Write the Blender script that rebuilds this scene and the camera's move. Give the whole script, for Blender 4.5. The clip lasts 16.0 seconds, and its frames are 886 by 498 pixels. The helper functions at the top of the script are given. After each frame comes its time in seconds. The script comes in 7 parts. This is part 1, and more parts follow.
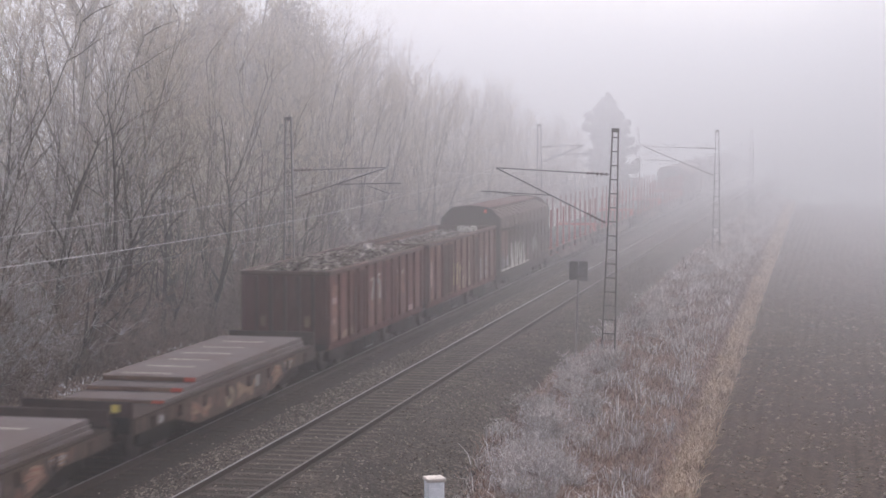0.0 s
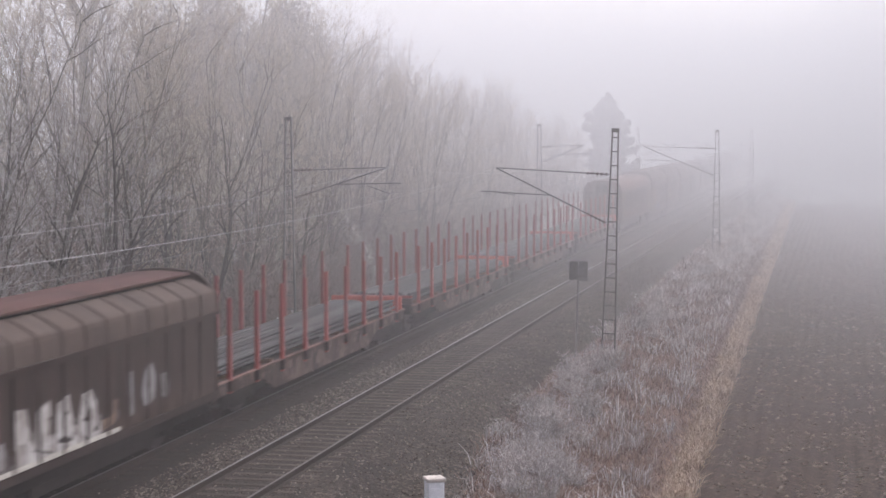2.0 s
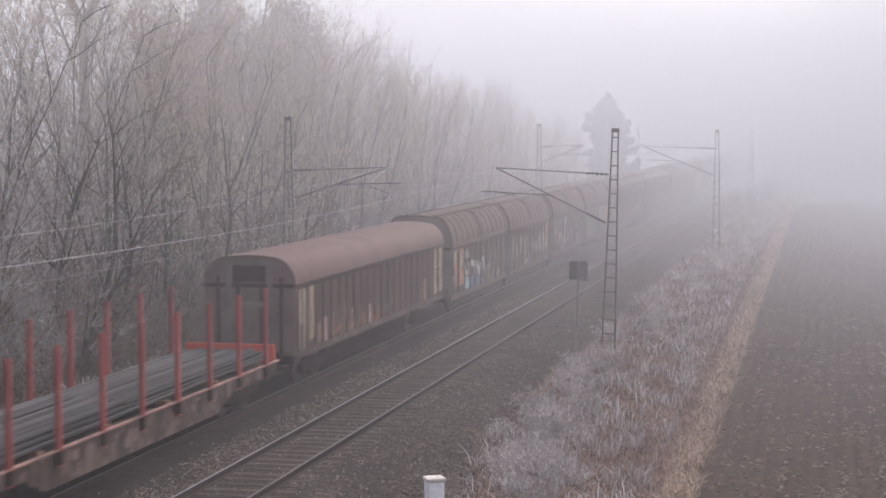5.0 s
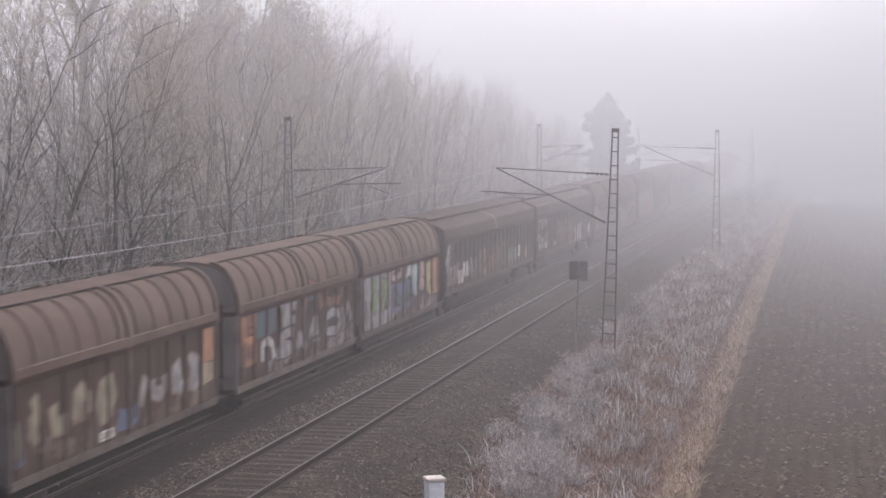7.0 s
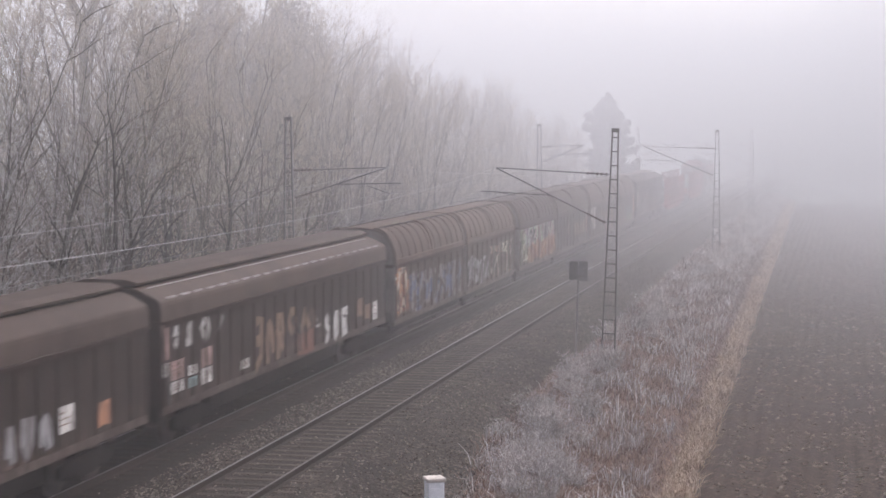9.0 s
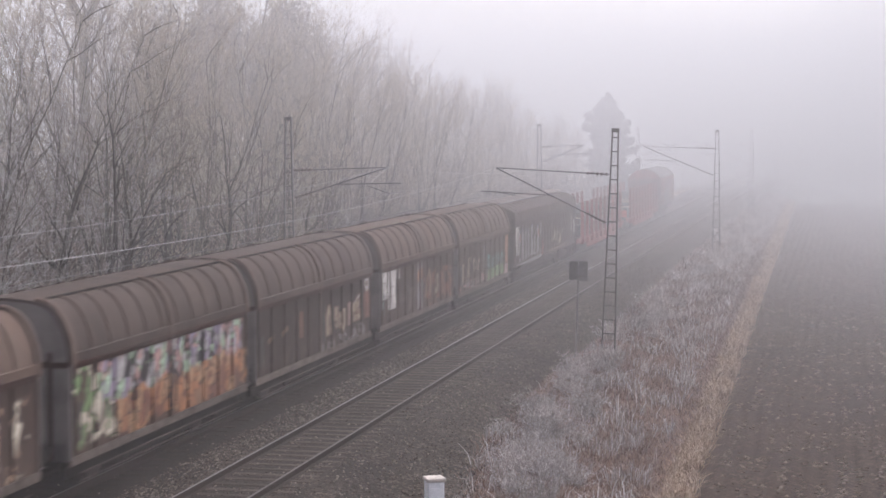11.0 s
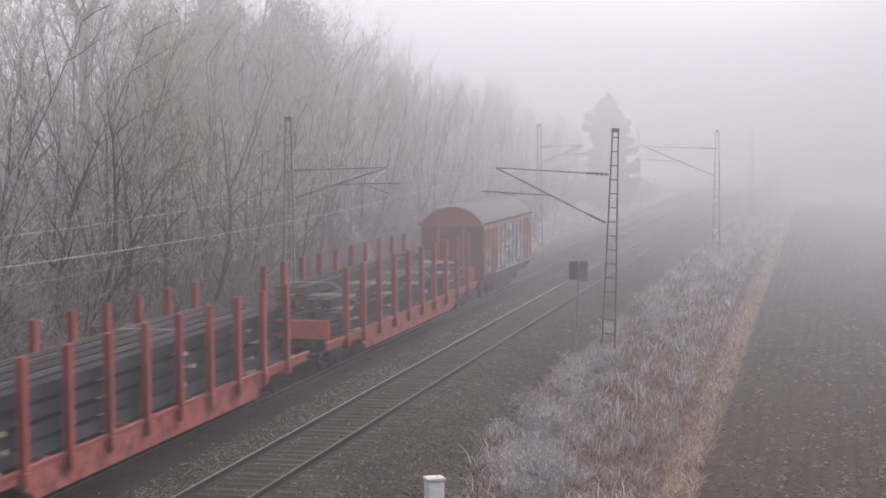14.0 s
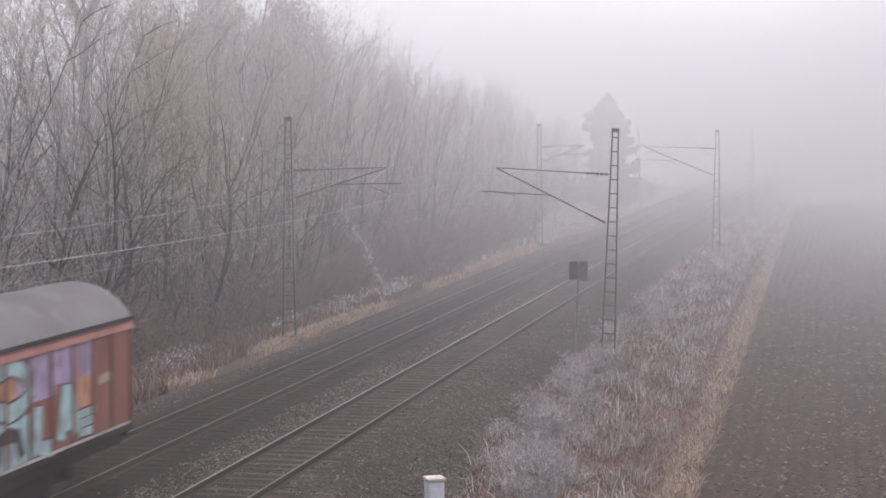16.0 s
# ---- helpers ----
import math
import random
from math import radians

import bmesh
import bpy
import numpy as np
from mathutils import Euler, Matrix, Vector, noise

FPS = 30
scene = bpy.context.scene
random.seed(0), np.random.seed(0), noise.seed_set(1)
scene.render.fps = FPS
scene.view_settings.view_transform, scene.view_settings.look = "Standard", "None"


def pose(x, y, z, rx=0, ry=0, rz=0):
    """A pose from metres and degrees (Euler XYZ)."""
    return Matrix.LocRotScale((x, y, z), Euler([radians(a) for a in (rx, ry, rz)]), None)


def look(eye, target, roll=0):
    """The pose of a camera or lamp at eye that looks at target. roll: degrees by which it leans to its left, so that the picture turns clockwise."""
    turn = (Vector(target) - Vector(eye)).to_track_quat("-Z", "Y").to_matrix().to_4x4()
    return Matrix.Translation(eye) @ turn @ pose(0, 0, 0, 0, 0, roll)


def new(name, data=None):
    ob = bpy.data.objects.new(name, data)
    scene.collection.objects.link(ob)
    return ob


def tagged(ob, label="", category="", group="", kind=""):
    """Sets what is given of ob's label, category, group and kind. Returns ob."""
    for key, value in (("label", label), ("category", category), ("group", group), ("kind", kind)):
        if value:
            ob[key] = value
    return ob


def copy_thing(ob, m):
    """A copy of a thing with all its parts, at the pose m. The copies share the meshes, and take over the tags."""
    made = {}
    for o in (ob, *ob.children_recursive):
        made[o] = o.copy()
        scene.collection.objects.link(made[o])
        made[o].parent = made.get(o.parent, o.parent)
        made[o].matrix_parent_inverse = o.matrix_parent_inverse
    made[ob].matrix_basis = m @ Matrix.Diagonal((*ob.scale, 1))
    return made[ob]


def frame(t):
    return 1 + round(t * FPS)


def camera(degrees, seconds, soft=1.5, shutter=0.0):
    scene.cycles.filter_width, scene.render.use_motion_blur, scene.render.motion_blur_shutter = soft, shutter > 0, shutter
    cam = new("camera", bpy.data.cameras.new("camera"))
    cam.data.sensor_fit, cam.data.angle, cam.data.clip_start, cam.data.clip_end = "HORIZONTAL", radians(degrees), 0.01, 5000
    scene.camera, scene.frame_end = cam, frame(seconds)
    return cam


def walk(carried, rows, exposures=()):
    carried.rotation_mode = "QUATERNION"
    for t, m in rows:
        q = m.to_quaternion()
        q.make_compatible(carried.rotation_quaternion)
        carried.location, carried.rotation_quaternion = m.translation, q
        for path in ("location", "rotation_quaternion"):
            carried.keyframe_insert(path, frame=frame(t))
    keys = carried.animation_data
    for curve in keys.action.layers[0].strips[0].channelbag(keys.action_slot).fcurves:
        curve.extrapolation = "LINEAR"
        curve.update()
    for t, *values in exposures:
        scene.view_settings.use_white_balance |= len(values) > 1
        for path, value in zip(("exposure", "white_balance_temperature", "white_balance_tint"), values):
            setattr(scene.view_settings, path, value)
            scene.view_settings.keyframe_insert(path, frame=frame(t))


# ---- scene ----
cam = camera(27.616, 16.0, soft=1.6, shutter=0.35)

# The camera stands still on a bridge, 7.6 m over the rails.
EYE = Vector((12.65, 0.0, 7.58))
PITCH, YAW = math.atan(211 / 3190), math.atan(708 * math.cos(math.atan(211 / 3190)) / 3190)
AHEAD = Vector((-math.sin(YAW) * math.cos(PITCH), math.cos(YAW) * math.cos(PITCH), -math.sin(PITCH)))
walk(cam, [(0.0, look(EYE, EYE + AHEAD)), (16.0, look(EYE, EYE + AHEAD))],
     exposures=[(0.0, 0.95, 6170.0, 19.0), (16.0, 0.95, 6170.0, 19.0)])

# ---- sky, sun and fog ----
SUN_UP, SUN_TURN = radians(38), radians(25)
world = bpy.data.worlds.new("winter_sky")
scene.world = world
world.use_nodes = True
wt = world.node_tree
sky = wt.nodes.new("ShaderNodeTexSky")
sky.sky_type = "NISHITA"
sky.sun_disc = False
sky.sun_elevation, sky.sun_rotation = SUN_UP, SUN_TURN
sky.air_density, sky.dust_density, sky.ozone_density = 1.0, 6.0, 1.0
grey = wt.nodes.new("ShaderNodeHueSaturation")
grey.inputs["Saturation"].default_value = 0.42
wt.links.new(sky.outputs[0], grey.inputs["Color"])
wt.links.new(grey.outputs[0], wt.nodes["Background"].inputs[0])
wt.nodes["Background"].inputs[1].default_value = 0.15
sun_data = bpy.data.lights.new("sun", "SUN")
sun_data.energy, sun_data.angle, sun_data.color = 1.2, radians(40), (1.0, 0.96, 0.92)
sun = new("sun", sun_data)
SUN_FROM = Vector((math.sin(SUN_TURN) * math.cos(SUN_UP), math.cos(SUN_TURN) * math.cos(SUN_UP), math.sin(SUN_UP)))
sun.matrix_world = look(SUN_FROM * 100, (0, 0, 0))


# ---- building helpers ----
def part(name, bm, material, parent, label=""):
    """One mesh object under a thing or a part."""
    me = bpy.data.meshes.new(name)
    bm.to_mesh(me)
    bm.free()
    return part_of(name, me, material, parent, label)


def part_of(name, me, material, parent, label=""):
    """One object on a mesh that may be shared."""
    if material and not me.materials:
        me.materials.append(material)
    ob = new(name, me)
    ob.parent = parent
    return tagged(ob, label)


def thing(name, m, label, category, group="", kind=""):
    ob = new(name)
    ob.empty_display_size = 0.3
    ob.matrix_basis = m
    return tagged(ob, label, category, group, kind)


def sheet(name, me, material, label="", category="", kind="structure"):
    me.materials.append(material)
    return tagged(new(name, me), label, category, kind=kind)


def add_box(bm, x0, x1, y0, y1, z0, z1, bevel=0.0):
    made = bmesh.ops.create_cube(bm, size=1)["verts"]
    bmesh.ops.transform(bm, verts=made, matrix=Matrix.Translation(((x0 + x1) / 2, (y0 + y1) / 2, (z0 + z1) / 2))
                        @ Matrix.Diagonal((x1 - x0, y1 - y0, z1 - z0, 1)))
    if bevel:
        edges = list({e for v in made for e in v.link_edges})
        bmesh.ops.bevel(bm, geom=edges, offset=bevel, segments=1, affect="EDGES")


def box_bm(x0, x1, y0, y1, z0, z1, bevel=0.0):
    bm = bmesh.new()
    add_box(bm, x0, x1, y0, y1, z0, z1, bevel)
    return bm


def box_me(name, x0, x1, y0, y1, z0, z1, bevel=0.0):
    me = bpy.data.meshes.new(name)
    bm = box_bm(x0, x1, y0, y1, z0, z1, bevel)
    bm.to_mesh(me)
    bm.free()
    return me


def add_prism(bm, outline, y0, y1):
    """A closed outline of (x, z) points drawn out along y."""
    a = [bm.verts.new((x, y0, z)) for x, z in outline]
    b = [bm.verts.new((x, y1, z)) for x, z in outline]
    n = len(outline)
    bm.faces.new(a)
    bm.faces.new(b[::-1])
    for i in range(n):
        bm.faces.new((a[i], b[i], b[(i + 1) % n], a[(i + 1) % n]))


def prism_bm(outline, y0, y1):
    bm = bmesh.new()
    add_prism(bm, outline, y0, y1)
    bmesh.ops.recalc_face_normals(bm, faces=bm.faces)
    return bm


def add_rod(bm, p, q, r, r2=None, seg=8):
    p, q = Vector(p), Vector(q)
    m = Matrix.Translation((p + q) / 2) @ (q - p).to_track_quat("Z", "Y").to_matrix().to_4x4()
    bmesh.ops.create_cone(bm, cap_ends=True, segments=seg, radius1=r, radius2=r if r2 is None else r2, depth=(q - p).length, matrix=m)


def rod_bm(p, q, r, r2=None, seg=8):
    bm = bmesh.new()
    add_rod(bm, p, q, r, r2, seg)
    return bm


def tubes(name, segments, sides):
    """One mesh of many tapered tubes; segments is an array of rows p (3), q (3), r, r2."""
    s = np.asarray(segments, float)
    p, q, r, r2 = s[:, 0:3], s[:, 3:6], s[:, 6], s[:, 7]
    d = q - p
    d /= np.maximum(np.linalg.norm(d, axis=1, keepdims=True), 1e-6)
    up = np.where(np.abs(d[:, 2:3]) < 0.9, np.array([[0, 0, 1.0]]), np.array([[1.0, 0, 0]]))
    u = np.cross(d, up)
    u /= np.linalg.norm(u, axis=1, keepdims=True)
    w = np.cross(d, u)
    a = np.arange(sides) * 2 * np.pi / sides
    ring = u[:, None, :] * np.cos(a)[None, :, None] + w[:, None, :] * np.sin(a)[None, :, None]
    co = np.concatenate([p[:, None, :] + ring * r[:, None, None], q[:, None, :] + ring * r2[:, None, None]], axis=1).reshape(-1, 3)
    base = np.arange(len(s))[:, None] * 2 * sides
    k = np.arange(sides)
    full = r2 > 0
    quads = np.stack([base + k, base + (k + 1) % sides, base + sides + (k + 1) % sides, base + sides + k], axis=2)[full].reshape(-1, 4)
    tips = np.stack([base + k, base + (k + 1) % sides, base + sides + 0 * k], axis=2)[~full].reshape(-1, 3)
    me = bpy.data.meshes.new(name)
    me.from_pydata(co.tolist(), [], quads.tolist() + tips.tolist())
    return me


def tri_mesh(name, co, faces):
    me = bpy.data.meshes.new(name)
    me.from_pydata(np.asarray(co).tolist(), [], np.asarray(faces).tolist())
    return me


# ---- materials ----
def nodes_of(name):
    m = bpy.data.materials.new(name)
    m.use_nodes = True
    return m, m.node_tree, m.node_tree.nodes["Principled BSDF"]


def add_noise(nt, vec, scale, detail=4.0, rough=0.6):
    n = nt.nodes.new("ShaderNodeTexNoise")
    n.inputs["Scale"].default_value, n.inputs["Detail"].default_value, n.inputs["Roughness"].default_value = scale, detail, rough
    nt.links.new(vec, n.inputs["Vector"])
    return n.outputs[0]


def add_mix(nt, factor, a, b, blend="MIX"):
    n = nt.nodes.new("ShaderNodeMix")
    n.data_type, n.blend_type = "RGBA", blend
    for i, v in ((0, factor), (6, a), (7, b)):
        if isinstance(v, (int, float)):
            n.inputs[i].default_value = v
        elif isinstance(v, tuple):
            n.inputs[i].default_value = (*v, 1)
        else:
            nt.links.new(v, n.inputs[i])
    return n.outputs[2]


def add_range(nt, value, a, b, c=0.0, d=1.0):
    n = nt.nodes.new("ShaderNodeMapRange")
    n.interpolation_type = "SMOOTHSTEP"
    nt.links.new(value, n.inputs[0])
    for i, v in ((1, a), (2, b), (3, c), (4, d)):
        n.inputs[i].default_value = v
    return n.outputs[0]


def add_math(nt, op, a, b):
    n = nt.nodes.new("ShaderNodeMath")
    n.operation = op
    for i, v in enumerate((a, b)):
        if isinstance(v, (int, float)):
            n.inputs[i].default_value = v
        else:
            nt.links.new(v, n.inputs[i])
    return n.outputs[0]


def coords(nt, stretch=(1, 1, 1)):
    tc = nt.nodes.new("ShaderNodeTexCoord")
    mp = nt.nodes.new("ShaderNodeMapping")
    mp.inputs["Scale"].default_value = stretch
    nt.links.new(tc.outputs["Object"], mp.inputs[0])
    return mp.outputs[0]


def finish(nt, bsdf, colour, height, bump, distance, rough, metal):
    nt.links.new(colour, bsdf.inputs["Base Color"])
    bsdf.inputs["Roughness"].default_value, bsdf.inputs["Metallic"].default_value = rough, metal
    bsdf.inputs["Specular IOR Level"].default_value = 0.02 if rough >= 0.65 else 0.2
    if bump:
        b = nt.nodes.new("ShaderNodeBump")
        b.inputs["Strength"].default_value, b.inputs["Distance"].default_value = bump, distance
        nt.links.new(height, b.inputs["Height"])
        nt.links.new(b.outputs[0], bsdf.inputs["Normal"])


def worn(name, c, stain, coarse=0.7, fine=14.0, rough=0.75, metal=0.0, bump=0.3, distance=0.01, stretch=(1, 1, 1), spread=0.25, amount=0.75, dust=None):
    """A weathered surface: colour, stains at a coarse scale, grain at a fine one, a shift of value from object to object."""
    m, nt, bsdf = nodes_of(name)
    v = coords(nt, stretch)
    big, small = add_noise(nt, v, coarse), add_noise(nt, v, fine, 3.0)
    col = add_mix(nt, add_range(nt, big, 0.4, 0.68, 0, amount), c, stain)
    if dust:
        col = add_mix(nt, add_range(nt, add_noise(nt, v, coarse * 2.7), 0.5, 0.75, 0, 0.6), col, dust)
    col = add_mix(nt, 1.0, col, add_mix(nt, small, (0.62, 0.62, 0.62), (1.35, 1.35, 1.35)), "MULTIPLY")
    info = nt.nodes.new("ShaderNodeObjectInfo")
    shift = add_range(nt, info.outputs["Random"], 0, 1, 1 - spread, 1 + spread)
    hsv = nt.nodes.new("ShaderNodeHueSaturation")
    nt.links.new(shift, hsv.inputs["Value"])
    nt.links.new(col, hsv.inputs["Color"])
    finish(nt, bsdf, hsv.outputs[0], small, bump, distance, rough, metal)
    return m


def leafy(name, a, b, c, rough=0.9, pale=0.15, glow=0.0):
    """Grass, twigs and leaves: the colour goes from piece to piece."""
    m, nt, bsdf = nodes_of(name)
    geo = nt.nodes.new("ShaderNodeNewGeometry")
    ramp = nt.nodes.new("ShaderNodeValToRGB")
    e = ramp.color_ramp.elements
    e[0].color, e[1].color = (*a, 1), (*c, 1)
    mid = e.new(0.5)
    mid.color = (*b, 1)
    nt.links.new(geo.outputs["Random Per Island"], ramp.inputs[0])
    v = coords(nt)
    col = add_mix(nt, add_range(nt, add_noise(nt, v, 0.6), 0.45, 0.7, 0, 0.7), ramp.outputs[0], add_mix(nt, 1.0, ramp.outputs[0], (0.6, 0.58, 0.58), "MULTIPLY"))
    col = add_mix(nt, add_range(nt, add_noise(nt, v, 1.7), 0.5, 0.72, 0, pale), col, (0.74, 0.71, 0.69))
    finish(nt, bsdf, col, geo.outputs["Random Per Island"], 0, 0, rough, 0)
    return m


def sprayed(name, wall, stain, patches):
    """A worn wall with spray-painted patches: (y0, y1, z0, z1, letter width, colours)."""
    m, nt, bsdf = nodes_of(name)
    tc = nt.nodes.new("ShaderNodeTexCoord")
    v = tc.outputs["Object"]
    sep = nt.nodes.new("ShaderNodeSeparateXYZ")
    nt.links.new(v, sep.inputs[0])
    streaks = coords(nt, (1, 2.5, 0.35))
    col = add_mix(nt, add_range(nt, add_noise(nt, streaks, 1.3), 0.4, 0.68, 0, 0.8), wall, stain)
    fine = add_noise(nt, v, 16.0, 3.0)
    edge = add_noise(nt, v, 1.1, 3.0)
    for i, (y0, y1, z0, z1, width, colours) in enumerate(patches):
        wob = add_math(nt, "MULTIPLY", add_math(nt, "SUBTRACT", edge, 0.5), 1.6)
        yy, zz = add_math(nt, "ADD", sep.outputs[1], wob), add_math(nt, "ADD", sep.outputs[2], add_math(nt, "MULTIPLY", wob, 0.7))
        inside = add_math(nt, "MULTIPLY", add_range(nt, yy, y0, y0 + 0.12), add_range(nt, yy, y1 - 0.12, y1, 1, 0))
        inside = add_math(nt, "MULTIPLY", inside, add_math(nt, "MULTIPLY", add_range(nt, zz, z0, z0 + 0.1), add_range(nt, zz, z1 - 0.1, z1, 1, 0)))
        comb = nt.nodes.new("ShaderNodeCombineXYZ")
        bend = add_math(nt, "MULTIPLY", add_math(nt, "SUBTRACT", add_noise(nt, v, 1.9, 2.0), 0.5), 1.5)
        nt.links.new(add_math(nt, "ADD", add_math(nt, "DIVIDE", sep.outputs[1], width), bend), comb.inputs[0])
        nt.links.new(add_math(nt, "ADD", add_math(nt, "DIVIDE", sep.outputs[2], width * 1.7), bend), comb.inputs[1])
        cells, rims = nt.nodes.new("ShaderNodeTexVoronoi"), nt.nodes.new("ShaderNodeTexVoronoi")
        rims.feature = "DISTANCE_TO_EDGE"
        for n in (cells, rims):
            n.inputs["Scale"].default_value = 2.5
            nt.links.new(comb.outputs[0], n.inputs["Vector"])
        comb.inputs[2].default_value = i * 7.3
        pick = nt.nodes.new("ShaderNodeSeparateColor")
        nt.links.new(cells.outputs["Color"], pick.inputs[0])
        ramp = nt.nodes.new("ShaderNodeValToRGB")
        ramp.color_ramp.interpolation = "CONSTANT"
        e = ramp.color_ramp.elements
        e[0].color, e[1].color, e[1].position = (*colours[0], 1), (*colours[-1], 1), 1 - 1 / len(colours)
        for k, c in enumerate(colours[1:-1]):
            x = e.new((k + 1) / len(colours))
            x.color = (*c, 1)
        nt.links.new(pick.outputs[0], ramp.inputs[0])
        painted = add_mix(nt, add_range(nt, rims.outputs["Distance"], 0.04, 0.08), add_mix(nt, 0.8, ramp.outputs[0], (0.03, 0.025, 0.025)), ramp.outputs[0])
        worn_off = add_math(nt, "MULTIPLY", inside, add_range(nt, add_noise(nt, streaks, 3.0), 0.3, 0.5, 0.45, 0.95))
        col = add_mix(nt, worn_off, col, painted)
    low = add_math(nt, "MULTIPLY", add_range(nt, add_noise(nt, streaks, 2.2), 0.42, 0.62, 0, 0.7), add_range(nt, sep.outputs[2], 1.0, 1.9, 1, 0.15))
    col = add_mix(nt, low, col, (0.10, 0.075, 0.06))
    col = add_mix(nt, 1.0, col, add_mix(nt, fine, (0.55, 0.53, 0.51), (1.05, 1.02, 0.98)), "MULTIPLY")
    finish(nt, bsdf, col, fine, 0.2, 0.01, 0.7, 0)
    return m


def faded(name, c):
    """Old spray paint: dulled, streaked, worn through to the dirty wall in places."""
    m, nt, bsdf = nodes_of(name)
    grey = sum(c) / 3
    c = tuple(1.1 * (0.85 * v + 0.15 * grey) for v in c)
    v, streaks = coords(nt), coords(nt, (1, 2.2, 0.4))
    col = add_mix(nt, add_range(nt, add_noise(nt, v, 2.3), 0.38, 0.64), c, tuple(0.55 * a + 0.45 * b for a, b in zip(c, (0.07, 0.052, 0.043))))
    col = add_mix(nt, add_range(nt, add_noise(nt, streaks, 3.4), 0.53, 0.68, 0, 0.75), col, (0.055, 0.04, 0.034))
    col = add_mix(nt, add_range(nt, add_noise(nt, streaks, 1.2), 0.52, 0.78, 0, 0.45), col, (0.12, 0.092, 0.075))
    fine = add_noise(nt, v, 16.0, 3.0)
    col = add_mix(nt, 1.0, col, add_mix(nt, fine, (0.7, 0.69, 0.68), (1.3, 1.28, 1.25)), "MULTIPLY")
    finish(nt, bsdf, col, fine, 0.2, 0.01, 0.75, 0)
    return m


def foggy():
    """Fog that thickens along the line and upwards, clearer near the ground, denser over the open field."""
    m, nt, bsdf = nodes_of("fog")
    nt.nodes.remove(bsdf)
    vol = nt.nodes.new("ShaderNodeVolumeScatter")
    tc, sep, far = nt.nodes.new("ShaderNodeTexCoord"), nt.nodes.new("ShaderNodeSeparateXYZ"), nt.nodes.new("ShaderNodeMapRange")
    nt.links.new(tc.outputs["Object"], sep.inputs[0])
    cool = add_math(nt, "MULTIPLY", add_range(nt, sep.outputs[1], 42.0, 145.0), add_range(nt, sep.outputs[2], 0.0, 7.0, 0.4, 1.0))
    nt.links.new(add_mix(nt, cool, (1.0, 0.95, 0.915), (0.98, 0.968, 1.0)), vol.inputs["Color"])
    nt.links.new(sep.outputs[1], far.inputs[0])
    for i, v in ((1, 26.0), (2, 110.0), (3, 0.00085), (4, 0.0079)):
        far.inputs[i].default_value = v
    farther = nt.nodes.new("ShaderNodeMapRange")
    nt.links.new(sep.outputs[1], farther.inputs[0])
    for i, v in ((1, 110.0), (2, 198.0), (3, 0.0), (4, -0.0004)):
        farther.inputs[i].default_value = v
    high = nt.nodes.new("ShaderNodeMapRange")
    nt.links.new(sep.outputs[2], high.inputs[0])
    for i, v in ((1, 1.0), (2, 12.0), (3, 0.96), (4, 2.2)):
        high.inputs[i].default_value = v
    along = add_math(nt, "ADD", add_math(nt, "ADD", far.outputs[0], farther.outputs[0]), add_range(nt, sep.outputs[1], 185.0, 280.0, 0.0, 0.012))
    across = add_math(nt, "MULTIPLY", high.outputs[0], add_range(nt, sep.outputs[0], 5.0, 20.0, 1.0, 1.7))
    nt.links.new(add_math(nt, "MULTIPLY", along, across), vol.inputs["Density"])
    nt.links.new(vol.outputs[0], nt.nodes["Material Output"].inputs["Volume"])
    return m


def stony(name, a, b, c, scale, rough=0.9, bump=0.9, distance=0.03, dirt=(0.024, 0.02, 0.018), grime_shade=()):
    """Ballast or clods: cells of their own colour."""
    m, nt, bsdf = nodes_of(name)
    v = coords(nt)
    cells = nt.nodes.new("ShaderNodeTexVoronoi")
    cells.inputs["Scale"].default_value = scale
    nt.links.new(v, cells.inputs["Vector"])
    pick = nt.nodes.new("ShaderNodeSeparateColor")
    nt.links.new(cells.outputs["Color"], pick.inputs[0])
    ramp = nt.nodes.new("ShaderNodeValToRGB")
    e = ramp.color_ramp.elements
    e[0].color, e[1].color = (*a, 1), (*c, 1)
    mid = e.new(0.6)
    mid.color = (*b, 1)
    nt.links.new(pick.outputs[0], ramp.inputs[0])
    col = add_mix(nt, add_range(nt, add_noise(nt, v, 0.35), 0.42, 0.66, 0, 0.75), ramp.outputs[0], dirt)
    col = add_mix(nt, 1.0, col, add_mix(nt, add_noise(nt, v, 3.0), (0.6, 0.6, 0.6), (1.4, 1.4, 1.4)), "MULTIPLY")
    if grime_shade:
        sep = nt.nodes.new("ShaderNodeSeparateXYZ")
        nt.links.new(v, sep.inputs[0])
        ragged = add_math(nt, "MULTIPLY", add_math(nt, "SUBTRACT", add_noise(nt, v, 1.3), 0.5), 0.7)
        for centre in grime_shade:
            off = add_math(nt, "ADD", add_math(nt, "ABSOLUTE", add_math(nt, "SUBTRACT", sep.outputs[0], centre), 0.0), ragged)
            # Grime between the rails; the train track's wider band also paints the train's shade.
            col = add_mix(nt, add_range(nt, off, 0.55 if centre > -1 else 1.3, 1.15 if centre > -1 else 2.1, 0.62 if centre > -1 else 0.92, 0.0), col, (0.0135, 0.0108, 0.0092))
    finish(nt, bsdf, col, add_math(nt, "SUBTRACT", 1.0, cells.outputs["Distance"]), bump, distance, rough, 0)
    return m


